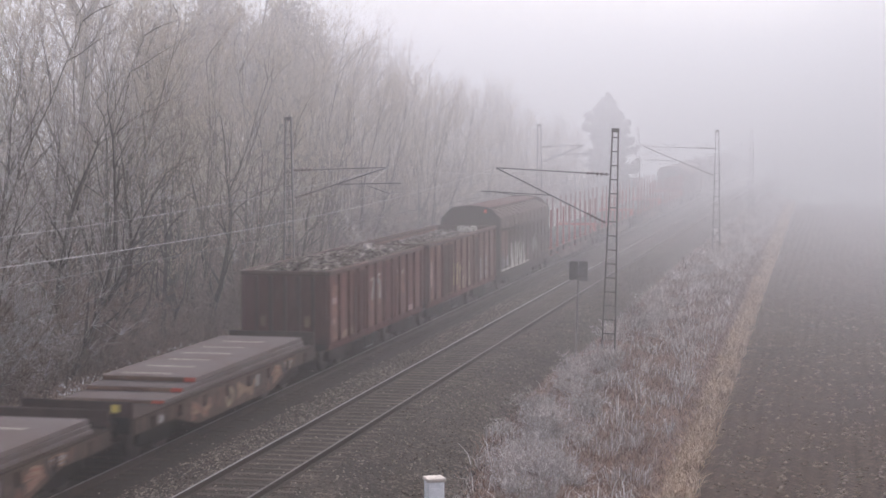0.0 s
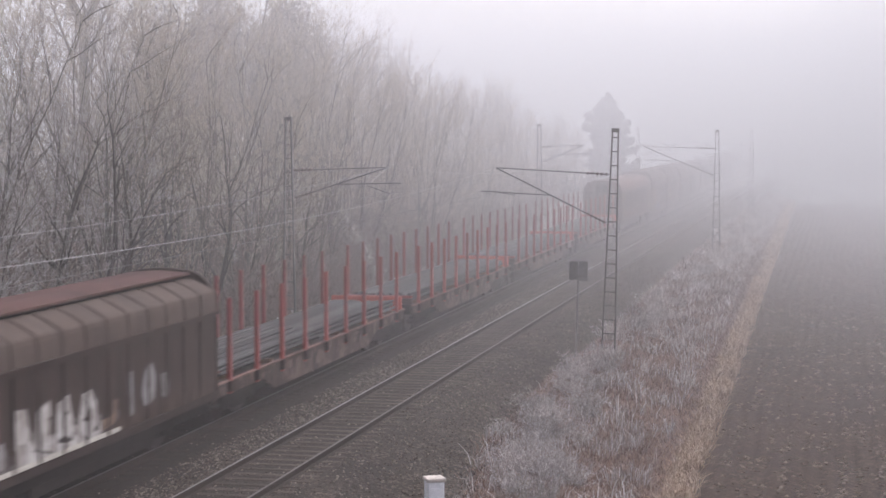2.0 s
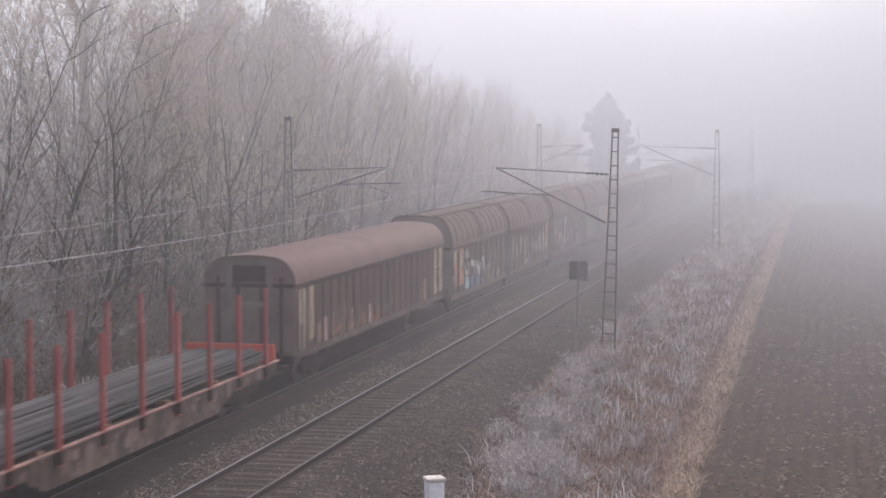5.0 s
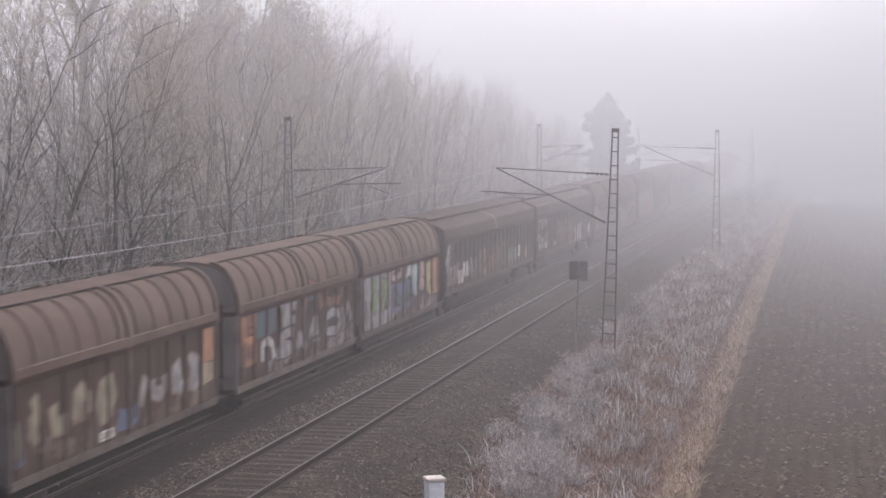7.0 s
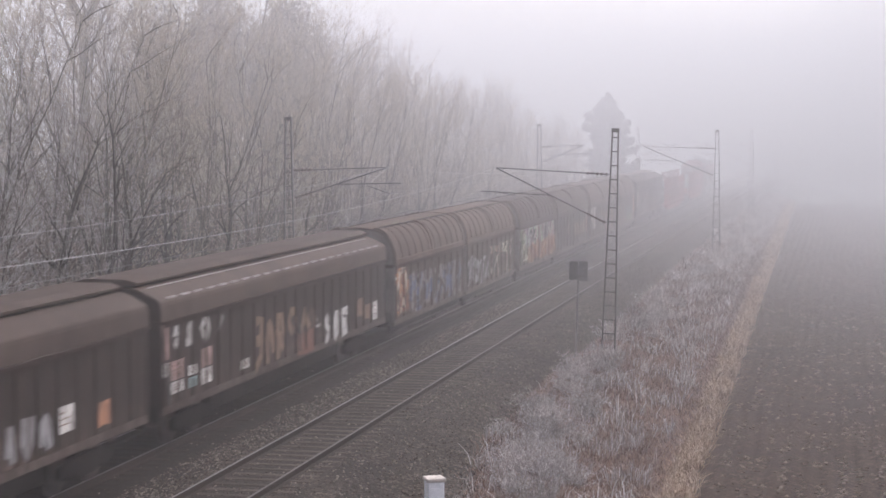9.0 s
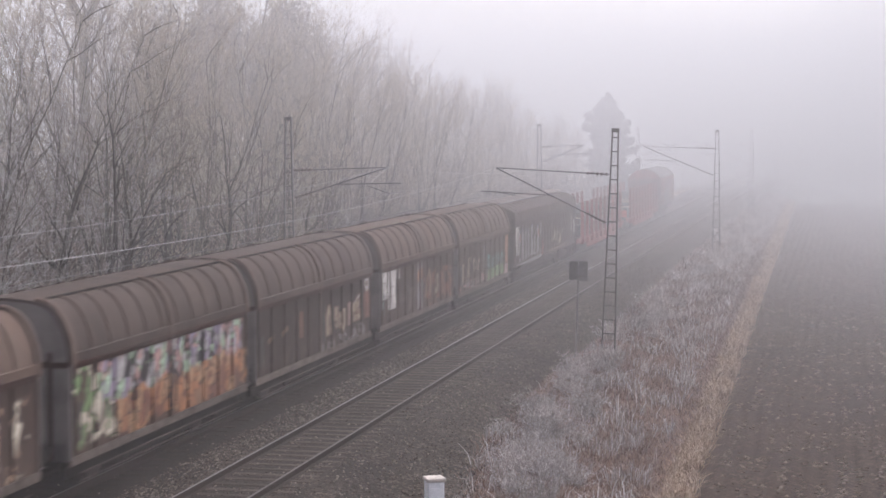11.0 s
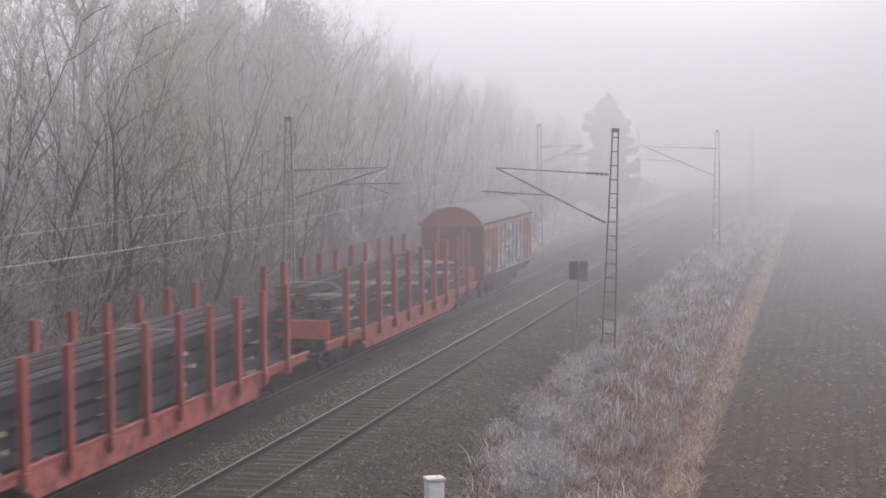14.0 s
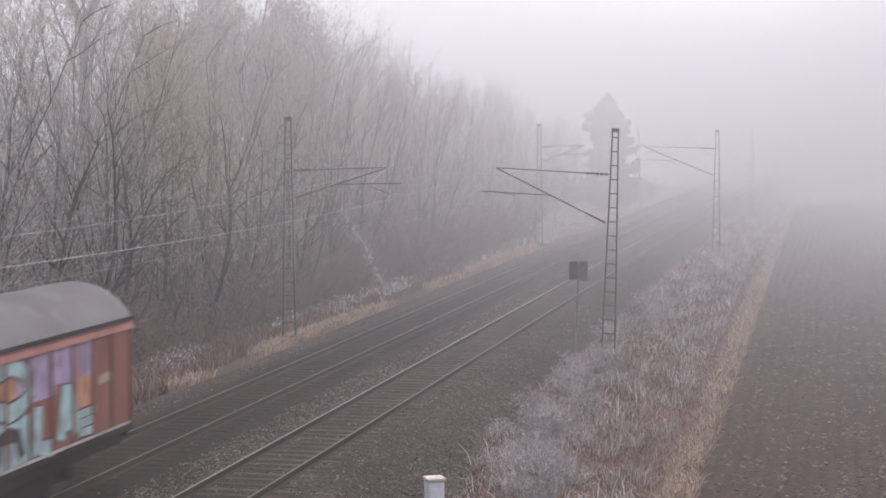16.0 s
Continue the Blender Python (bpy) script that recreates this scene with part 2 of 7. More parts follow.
M_FOG = foggy()
M_BALLAST = stony("ballast", (0.0145, 0.012, 0.0095), (0.033, 0.027, 0.0212), (0.125, 0.104, 0.084), 16.0, grime_shade=(0.0, -4.0))
M_STONE = leafy("ballast_stone", (0.038, 0.032, 0.026), (0.075, 0.063, 0.051), (0.25, 0.213, 0.178), 0.85, 0.0)
M_SOIL = stony("ploughed_soil", (0.0271, 0.0179, 0.0123), (0.0451, 0.0302, 0.0212), (0.0885, 0.0623, 0.0451), 9.0, 0.95, 0.6, 0.04, (0.036, 0.0247, 0.0189))
M_STUBBLE = leafy("soil_slice", (0.0596, 0.0428, 0.0318), (0.114, 0.0854, 0.0656), (0.258, 0.206, 0.168), 0.9, 0.05)
M_MEADOW = worn("frosted_meadow", (0.26, 0.27, 0.25), (0.17, 0.165, 0.14), 0.08, 3.0, 0.95, bump=0.5, distance=0.08, spread=0.0)
M_BANK = worn("bank_earth", (0.105, 0.066, 0.05), (0.06, 0.038, 0.03), 0.5, 8.0, 0.95, bump=0.6, distance=0.06, spread=0.0)
M_FLOOR = worn("woodland_floor", (0.075, 0.055, 0.043), (0.045, 0.034, 0.028), 0.6, 9.0, 0.95, bump=0.6, distance=0.08, spread=0.0)
M_GRASS = leafy("dry_grass", (0.0992, 0.0582, 0.0418), (0.204, 0.132, 0.0986), (0.397, 0.3, 0.239), 0.9, 0.35)
M_TAN = leafy("tan_grass", (0.27, 0.195, 0.137), (0.43, 0.325, 0.23), (0.57, 0.46, 0.345), 0.9, 0.1)
M_FROST = leafy("frosted_stalk", (0.225, 0.187, 0.16), (0.43, 0.39, 0.36), (0.76, 0.735, 0.71), 0.85, 0.35)
M_REDWEED = leafy("reddish_weed", (0.1, 0.06, 0.046), (0.17, 0.11, 0.085), (0.29, 0.21, 0.17), 0.9, 0.15)
M_BARK = worn("grey_bark", (0.075, 0.062, 0.046), (0.042, 0.035, 0.027), 1.5, 18.0, 0.9, bump=0.6, distance=0.01, spread=0.3)
M_DARKBARK = worn("dark_bark", (0.034, 0.028, 0.02), (0.02, 0.017, 0.013), 1.5, 18.0, 0.9, bump=0.6, distance=0.01, spread=0.2)
M_TWIG = leafy("bare_twig", (0.215, 0.178, 0.126), (0.347, 0.297, 0.215), (0.529, 0.469, 0.365), 0.9, 0.12)
M_DARKTWIG = leafy("dark_twig", (0.0535, 0.044, 0.0321), (0.0891, 0.0737, 0.0546), (0.166, 0.143, 0.113), 0.9, 0.05)
M_BRUSH = leafy("dark_brush", (0.0777, 0.0525, 0.041), (0.137, 0.0977, 0.0766), (0.226, 0.171, 0.138), 0.9, 0.06)
M_RIME = leafy("rimed_twig", (0.173, 0.149, 0.127), (0.313, 0.287, 0.265), (0.54, 0.518, 0.502), 0.9, 0.4)
M_LEAF = leafy("withered_leaf", (0.1, 0.078, 0.06), (0.165, 0.134, 0.108), (0.26, 0.22, 0.19), 0.9, 0.12)
M_NEEDLE = leafy("spruce_needle", (0.012, 0.017, 0.013), (0.02, 0.027, 0.021), (0.045, 0.052, 0.046), 0.8, 0.05)
M_RAIL = worn("rusty_rail", (0.03, 0.021, 0.017), (0.018, 0.014, 0.012), 0.5, 20.0, 0.75, 0.2, spread=0.1)
M_HEAD = worn("sky_glint_rail_head", (0.17, 0.158, 0.15), (0.12, 0.11, 0.104), 0.3, 12.0, 0.42, 0.8, bump=0.05, spread=0.05)
M_DULL = worn("dull_rail_head", (0.07, 0.056, 0.05), (0.045, 0.036, 0.032), 0.3, 12.0, 0.55, 0.2, bump=0.05, spread=0.05)
M_SLEEPER = worn("weathered_sleeper", (0.075, 0.062, 0.051), (0.042, 0.034, 0.028), 1.2, 16.0, 0.9, bump=0.5, spread=0.25)
M_BRAKEDUST = worn("brown_dusted_sleeper", (0.03, 0.022, 0.0175), (0.018, 0.0135, 0.011), 1.2, 16.0, 0.9, bump=0.5, spread=0.25)
M_MAST = worn("painted_mast_steel", (0.065, 0.059, 0.055), (0.042, 0.038, 0.035), 0.8, 15.0, 0.6, 0.3, spread=0.1)
M_GALV = worn("galvanised_tube", (0.085, 0.083, 0.082), (0.05, 0.048, 0.046), 1.5, 15.0, 0.6, 0.2, spread=0.1)
M_PORCELAIN = worn("brown_porcelain", (0.06, 0.036, 0.028), (0.035, 0.022, 0.019), 3.0, 20.0, 0.65, spread=0.1)
M_WIRE = worn("rimed_wire", (0.36, 0.35, 0.345), (0.27, 0.26, 0.255), 0.5, 10.0, 0.8, spread=0.05)
M_DARKWIRE = worn("copper_wire", (0.17, 0.162, 0.158), (0.11, 0.104, 0.1), 0.5, 10.0, 0.7, 0.1, spread=0.05)
M_CONCRETE = worn("concrete", (0.32, 0.31, 0.29), (0.2, 0.19, 0.175), 1.5, 12.0, 0.9, spread=0.1)
M_FOOTING = worn("dark_concrete", (0.13, 0.122, 0.112), (0.08, 0.075, 0.07), 1.5, 12.0, 0.9, spread=0.1)
M_CABINET = worn("white_cabinet_plastic", (0.78, 0.78, 0.78), (0.62, 0.61, 0.6), 1.5, 12.0, 0.6, bump=0.05, spread=0.0)
M_CABTOP = worn("mossy_cabinet_lid", (0.55, 0.5, 0.44), (0.34, 0.29, 0.23), 3.0, 15.0, 0.8, spread=0.0)
M_SIGN = worn("dark_sign_back", (0.17, 0.16, 0.156), (0.115, 0.11, 0.106), 2.0, 12.0, 0.6, 0.2, spread=0.35)

M_UNDER = worn("grimy_underframe", (0.022, 0.018, 0.016), (0.013, 0.011, 0.01), 1.0, 12.0, 0.85, spread=0.2)
M_WHEEL = worn("rusty_wheel", (0.06, 0.045, 0.038), (0.03, 0.025, 0.023), 2.0, 14.0, 0.7, 0.3, spread=0.15)
M_ROOF = worn("rust_brown_roof", (0.092, 0.064, 0.05), (0.06, 0.044, 0.036), 0.45, 9.0, 0.75, stretch=(0.6, 1.6, 0.6), spread=0.15, dust=(0.12, 0.092, 0.075))
M_ROOFDARK = worn("dark_brown_roof", (0.062, 0.046, 0.038), (0.04, 0.031, 0.027), 0.45, 9.0, 0.75, stretch=(0.6, 1.6, 0.6), spread=0.15, dust=(0.078, 0.06, 0.051))
M_ROOFRIB = worn("roof_rib", (0.07, 0.05, 0.04), (0.044, 0.033, 0.028), 1.0, 9.0, 0.75, spread=0.15)
M_ROOFGREY = worn("grey_felt_roof", (0.115, 0.11, 0.108), (0.08, 0.075, 0.073), 0.5, 9.0, 0.8, spread=0.05, dust=(0.15, 0.145, 0.142))
M_STRIP = worn("light_roof_strip", (0.26, 0.24, 0.235), (0.16, 0.145, 0.138), 0.8, 9.0, 0.7, spread=0.1)
M_WAGONSILL = worn("dusty_wagon_sill", (0.092, 0.0736, 0.0616), (0.036, 0.0272, 0.0232), 1.8, 12.0, 0.8, spread=0.15, dust=(0.17, 0.148, 0.127))
M_LONGSILL = worn("grimy_long_sill", (0.055, 0.042, 0.036), (0.105, 0.083, 0.069), 1.9, 10.0, 0.8, spread=0.12)
M_BROWN = worn("brown_wagon_paint", (0.045, 0.024, 0.019), (0.024, 0.015, 0.0125), 0.8, 12.0, 0.75, stretch=(1, 1, 0.3), spread=0.15)
M_BLACKBROWN = worn("black_brown_paint", (0.038, 0.027, 0.023), (0.024, 0.018, 0.016), 0.8, 12.0, 0.8, stretch=(1, 1, 0.3), spread=0.15)
M_EAOS = worn("oxide_red_paint", (0.068, 0.026, 0.021), (0.034, 0.019, 0.016), 0.9, 12.0, 0.8, stretch=(1, 1, 0.35), spread=0.15, dust=(0.1, 0.055, 0.046))
M_CHORD = worn("rusty_top_chord", (0.07, 0.044, 0.036), (0.038, 0.027, 0.023), 1.6, 12.0, 0.8, spread=0.12, dust=(0.11, 0.075, 0.06))
M_STAKE = worn("red_stake_paint", (0.23, 0.042, 0.034), (0.13, 0.033, 0.028), 1.2, 12.0, 0.6, spread=0.18)
M_ORANGE = worn("orange_red_board", (0.4, 0.068, 0.042), (0.26, 0.05, 0.036), 1.2, 10.0, 0.6, spread=0.1)
M_PINKSILL = worn("faded_red_sill", (0.3, 0.085, 0.073), (0.06, 0.022, 0.02), 2.4, 10.0, 0.65, spread=0.1, dust=(0.4, 0.2, 0.18))
M_FADED = sprayed("blotched_sill", (0.05, 0.035, 0.031), (0.028, 0.021, 0.02), [(0.2, 19.8, 0.3, 1.2, 0.5, ((0.05, 0.034, 0.031), (0.15, 0.1, 0.09), (0.028, 0.02, 0.019), (0.05, 0.034, 0.031), (0.2, 0.145, 0.135)))])
M_RUSTSTEEL = worn("rusting_steel", (0.19, 0.115, 0.08), (0.1, 0.065, 0.05), 1.0, 10.0, 0.7, 0.2, spread=0.25)
M_RODS = worn("grey_steel_rods", (0.05, 0.048, 0.048), (0.028, 0.022, 0.019), 0.8, 20.0, 0.7, 0.0, stretch=(1, 0.15, 1), spread=0.5)
M_DECKEDGE = worn("dusty_deck_edge", (0.18, 0.105, 0.088), (0.08, 0.05, 0.043), 1.8, 10.0, 0.75, spread=0.2)
M_SLAB = worn("mill_scale_slab", (0.075, 0.063, 0.06), (0.06, 0.042, 0.035), 0.8, 9.0, 0.7, 0.0, spread=0.2, dust=(0.08, 0.07, 0.068))
M_BEAM = worn("dark_steel_beam", (0.04, 0.04, 0.044), (0.028, 0.026, 0.027), 0.8, 12.0, 0.85, 0.0, spread=0.3)
M_BEAMEND = worn("rusty_beam_end", (0.12, 0.078, 0.052), (0.06, 0.042, 0.033), 4.0, 20.0, 0.8, spread=0.3)
M_TIMBER = worn("pale_timber_batten", (0.5, 0.43, 0.33), (0.38, 0.31, 0.23), 3.0, 20.0, 0.8, spread=0.15)
M_YELLOW = worn("yellow_mark", (0.55, 0.42, 0.1), (0.35, 0.27, 0.08), 4.0, 20.0, 0.7, spread=0.1)
M_WHITE = worn("white_mark", (0.4, 0.37, 0.325), (0.25, 0.23, 0.2), 4.0, 20.0, 0.7, spread=0.1)
M_REDLAMP = worn("red_tail_plate", (0.55, 0.05, 0.03), (0.4, 0.05, 0.04), 4.0, 20.0, 0.6, spread=0.1)
M_SCRAP = leafy("scrap_metal", (0.03, 0.022, 0.017), (0.085, 0.066, 0.05), (0.3, 0.27, 0.235), 0.7, 0.12)
M_SCRAPBED = worn("scrap_bed", (0.09, 0.07, 0.055), (0.04, 0.034, 0.03), 2.5, 15.0, 0.9, bump=1.0, distance=0.06, spread=0.0)

GREY, WHITE, BLUE, ORANGE, GREEN, TEAL = (0.24, 0.23, 0.235), (0.44, 0.43, 0.44), (0.12, 0.16, 0.26), (0.42, 0.2, 0.1), (0.18, 0.28, 0.13), (0.2, 0.38, 0.34)
YELLOW, PINK, BLACK, RUST, LILAC, CREAM, SKYBLUE = (0.5, 0.43, 0.16), (0.42, 0.26, 0.25), (0.03, 0.03, 0.035), (0.22, 0.1, 0.065), (0.3, 0.26, 0.36), (0.6, 0.55, 0.45), (0.42, 0.55, 0.6)

# ---- ground, ballast, field ----
def field_edge(y):
    return 9.55 - 0.0122 * min(y, 260)


def ground_z(x, y):
    """The lie of the land across the line."""
    e = field_edge(max(y, 0))
    pts = ((-14.0, -1.0), (-9.5, -0.75), (-7.2, -0.5), (3.0, -0.5), (4.4, -0.75), (e, -1.55))
    if x <= pts[0][0]:
        return pts[0][1]
    for (x0, z0), (x1, z1) in zip(pts, pts[1:]):
        if x <= x1:
            return z0 + (z1 - z0) * (x - x0) / (x1 - x0)
    return -1.55


def grid_sheet(name, xs, ys, height):
    co = [(x, y, height(x, y)) for y in ys for x in xs]
    n = len(xs)
    faces = [(j * n + i, j * n + i + 1, (j + 1) * n + i + 1, (j + 1) * n + i) for j in range(len(ys) - 1) for i in range(n - 1)]
    me = bpy.data.meshes.new(name)
    me.from_pydata(co, [], faces)
    for p in me.polygons:
        p.use_smooth = True
    return me


tagged(sheet("ground", grid_sheet("ground", [-3000, -600, -150, -60, -30, -14, -9.5, -7.2, 3.0, 4.4, 6.0, 7.5, 9.0, 15, 40, 150, 600, 3000],
             [-3000, -600, -200, -50, 0, 40, 80, 120, 160, 200, 225, 232, 400, 700, 1500, 3000], lambda x, y: ground_z(x, y) - (0.35 if -61 < x < 41 and -60 < y < 230 else 0.0)), M_MEADOW),
       "pale frosted meadow reaching into the fog", "ground")
box_fog = box_me("fog", -900, 900, -800, 1400, -8, 21)
tagged(sheet("fog", box_fog, M_FOG), "grey winter fog, thicker further off", "fog")


def rough_bank(x, y):
    if x > field_edge(y) + 0.1:
        return -1.75
    return ground_z(x, y) + 0.02 + 0.12 * noise.noise((x * 0.7, y * 0.35, 3)) * max(0.0, min(1.0, (x - 3.0) * 1.2)) * max(0.0, min(1.0, (field_edge(y) - 0.2 - x)))


tagged(sheet("bank", grid_sheet("bank", [2.9 + 0.3 * i for i in range(24)], [-40 + 1.0 * i for i in range(275)], rough_bank), M_BANK),
       "earth bank of the line under dry winter grass", "embankment")
tagged(sheet("woodland_floor", grid_sheet("woodland_floor", [-80, -60, -40, -30, -24, -20, -17, -14, -12, -10.5, -9, -8, -7.0], [-60 + 6 * i for i in range(75)],
             lambda x, y: ground_z(x, y) + 0.02 + 0.12 * noise.noise((x * 0.3, y * 0.3, 0)) * min(1, max(0, -7.5 - x))), M_FLOOR),
       "dark leaf-strewn floor under the bare trees", "woodland floor")


def furrow(x, y):
    """Ploughed rows along the line, with clods."""
    fade = max(0.0, min(1.0, (x - field_edge(y)) / 0.15))
    row = 0.04 * math.sin((x + 0.3 * noise.noise((x * 0.2, y * 0.09, 5))) * 12.823)
    return -1.54 + 0.01 + fade * (0.04 + row + 0.022 * noise.noise((x * 2.9 + y * 1.7, y * 2.3 - x * 2.1, 2)) + 0.012 * noise.noise((x * 5.3 - y * 3.1, y * 4.7 + x * 2.9, 7)))


field_x = [6.3 + 0.1 * i for i in range(160)] + [22.3 + 0.36 * i for i in range(30)] + [33 + 1.5 * i for i in range(45)]
field_y = [-55 + 5.0 * i for i in range(17)] + [30 + 0.17 * i for i in range(180)] + [60.7 + 0.3 * i for i in range(80)] + [85 + 1.2 * i for i in range(117)]
me_field = grid_sheet("field", field_x, field_y, lambda x, y: furrow(x, y) if x > field_edge(y) else ground_z(x, y) - 0.1)
tagged(sheet("ploughed_field", me_field, M_SOIL), "dark ploughed field with rough furrows and clods", "field")

# Ballast bed, with shoulders on both sides.
bed = [(-7.35, -0.52), (-6.1, -0.2), (-5.4, -0.178), (-2.6, -0.178), (-2.0, -0.24), (-1.4, -0.178), (1.4, -0.178), (2.0, -0.21), (3.5, -0.62), (3.5, -0.75), (-7.35, -0.75)]


def shoulder(y):
    """Where the ballast ends on the bank's side: it widens towards the bridge."""
    return 3.75 + 0.1 * max(0.0, min(20.0, 46 - y)) - 0.25 * max(0.0, min(1.0, (y - 70) / 30))


def bed_top(x):
    top = bed[:9]
    for (x0, z0), (x1, z1) in zip(top, top[1:]):
        if x0 <= x <= x1:
            return z0 + (z1 - z0) * (x - x0) / (x1 - x0)
    return -0.6


me_bed = grid_sheet("ballast", [p[0] for p in bed[:9]], [-450, -60, 0] + [20 + 5 * i for i in range(80)] + [700], lambda x, y: bed_top(x))
for v in me_bed.vertices:
    if v.co.x > 3.4:
        v.co.x = shoulder(v.co.y)
tagged(sheet("ballast", me_bed, M_BALLAST), "grey crushed stone ballast under both tracks", "ballast")


def shards(name, n, place, size, flat=0.75, seed=1):
    """Many small angular stones as one mesh; place(r) gives x, y, z for an array of random numbers."""
    rng = np.random.default_rng(seed)
    c = place(rng, n)
    s = size * rng.uniform(0.5, 1.35, (n, 1, 1))
    base = np.array([(1, 0, 0), (-1, 0, 0), (0, 1, 0), (0, -1, 0), (0, 0, 1), (0, 0, -1)], float)
    co = base[None] * s * rng.uniform(0.6, 1.2, (n, 6, 3)) + rng.normal(0, 0.22, (n, 6, 3)) * s
    a = rng.uniform(0, 6.28, n)
    x = co[:, :, 0] * np.cos(a)[:, None] - co[:, :, 1] * np.sin(a)[:, None]
    y = co[:, :, 0] * np.sin(a)[:, None] + co[:, :, 1] * np.cos(a)[:, None]
    co = np.stack([x, y, co[:, :, 2] * flat], axis=2) + c[:, None, :]
    f = np.array([(0, 2, 4), (2, 1, 4), (1, 3, 4), (3, 0, 4), (2, 0, 5), (1, 2, 5), (3, 1, 5), (0, 3, 5)])
    faces = (np.arange(n)[:, None, None] * 6 + f[None]).reshape(-1, 3)
    return tri_mesh(name, co.reshape(-1, 3), faces)


def on_bed(rng, n):
    y = 30 + 75 * rng.uniform(0, 1, n) ** 1.5
    x = -7.0 + (np.array([shoulder(v) for v in y]) + 7.3) * rng.uniform(0, 1, n)
    for c in (0.0, -4.0):
        x = np.where((np.abs(x - c) < (0.85 if c > -1 else 1.6)) & (rng.uniform(0, 1, n) < (0.6 if c > -1 else 0.93)), rng.uniform(-2.3, -0.9, n), x)
    return np.stack([x, y, np.array([bed_top(2.0 + (v - 2.0) * 1.5 / (shoulder(w) - 2.0) if v > 2 else v) for v, w in zip(x, y)]) + 0.004], axis=1)


tagged(new("ballast_stones", shards("ballast_stones", 30000, on_bed, 0.034, seed=3)), "loose grey ballast stones beside the rails", "gravel", kind="stuff").data.materials.append(M_STONE)


def blades(name, x, y, z, h, width, lean, rng, droop=0.35, across=False):
    """Grass blades, each two triangles bent over at the tip."""
    n = len(x)
    a, b = rng.uniform(0, 6.283, n), rng.uniform(0, 6.283, n)
    if across:
        a, b = rng.normal(0, 0.35, n), rng.normal(1.57, 0.5, n)
    side = np.stack([np.cos(a), np.sin(a), np.zeros(n)], 1) * (width * rng.uniform(0.6, 1.5, n))[:, None]
    tilt = np.stack([np.cos(b), np.sin(b), np.zeros(n)], 1) * (lean * rng.uniform(0.1, 1.2, n) * h)[:, None]
    foot = np.stack([x, y, z], 1)
    mid = foot + tilt * 0.4 + np.stack([np.zeros(n), np.zeros(n), h * 0.6], 1)
    tip = foot + tilt * 1.3 + np.stack([np.zeros(n), np.zeros(n), h * (1 - droop * rng.uniform(0, 1, n))], 1)
    co = np.stack([foot - side, foot + side, mid + side * 0.7, mid - side * 0.7, tip], 1).reshape(-1, 3)
    k = np.arange(n)[:, None] * 5
    f = np.concatenate([k + np.array([[0, 1, 2]]), k + np.array([[0, 2, 3]]), k + np.array([[3, 2, 4]])], 1).reshape(-1, 3)
    return tri_mesh(name, co, f)


def clumped(rng, x, y, scale, keep, seed):
    v = np.array([noise.noise((a * scale + b * scale * 0.23, b * scale * 0.6 - a * scale * 0.37, seed)) for a, b in zip(x, y)])
    ok = v + rng.uniform(-0.25, 0.25, len(x)) > keep
    return x[ok], y[ok]


rng = np.random.default_rng(11)


def strip(n, near, far, inner, outer, power=1.6):
    """Places on a strip between two lines, denser towards the camera."""
    y = near + (far - near) * rng.uniform(0, 1, n) ** power
    lo, hi = np.array([inner(v) for v in y]), np.array([outer(v) for v in y])
    return lo + (hi - lo) * rng.uniform(0, 1, n), y


def rooted(x, y):
    return np.array([ground_z(a, b) for a, b in zip(x, y)]) - 0.03


x, y = strip(125000, 29, 235, lambda v: shoulder(v) - 0.2, lambda v: field_edge(v) + 0.15, 1.85)
tagged(new("dry_grass", blades("dry_grass", x, y, rooted(x, y), rng.uniform(0.1, 0.36, len(x)) * rng.uniform(0.6, 1.25, len(x)), 0.0036 + y * 0.00012, 1.5, rng)), "matted reddish brown grass covering the bank", "grass", kind="stuff").data.materials.append(M_GRASS)
x, y = strip(23000, 29, 230, lambda v: field_edge(v) - 0.6, lambda v: field_edge(v) + 0.2)
x, y = clumped(rng, x, y, 0.5, -0.32, 4)
tagged(new("straw_grass", blades("straw_grass", x, y, rooted(x, y), rng.uniform(0.2, 0.5, len(x)), 0.008 + y * 0.00014, 0.9, rng)), "straw-coloured grass fringe along the field", "grass", kind="stuff").data.materials.append(M_TAN)
x, y = strip(50000, 29, 240, lambda v: shoulder(v) - 0.2, lambda v: field_edge(v) - 1.0)
x, y = clumped(rng, x, y, 0.85, 0.13, 9)
tagged(new("frosted_grass", blades("frosted_grass", x, y, rooted(x, y), rng.uniform(0.2, 0.7, len(x)), 0.0055 + y * 0.00012, 0.7, rng)), "white-frosted tall grass on the bank's crest", "grass", kind="stuff").data.materials.append(M_FROST)
x, y = strip(30000, 52, 250, lambda v: -8.5 - 0.25 * min(1.0, max(0.0, (v - 60) / 15)), lambda v: -7.35)
x, y = clumped(rng, x, y, 0.3, -0.05, 12)
tagged(new("verge_grass", blades("verge_grass", x, y, rooted(x, y), rng.uniform(0.2, 0.55, len(x)), 0.012 + y * 0.00014, 0.9, rng)), "tan winter grass along the far verge", "grass", kind="stuff").data.materials.append(M_TAN)
x, y = strip(16000, 44, 230, lambda v: -11.5, lambda v: -8.9)
tagged(new("verge_weeds", blades("verge_weeds", x, y, rooted(x, y), rng.uniform(0.4, 1.2, len(x)), 0.008 + y * 0.00013, 0.4, rng)), "dead brown weeds at the woodland edge", "weeds", kind="stuff").data.materials.append(M_GRASS)
x, y = strip(26000, 42, 100, lambda v: -11.8, lambda v: -8.3 + 0.9 * max(0.0, min(1.0, (62 - v) / 12)), 1.1)
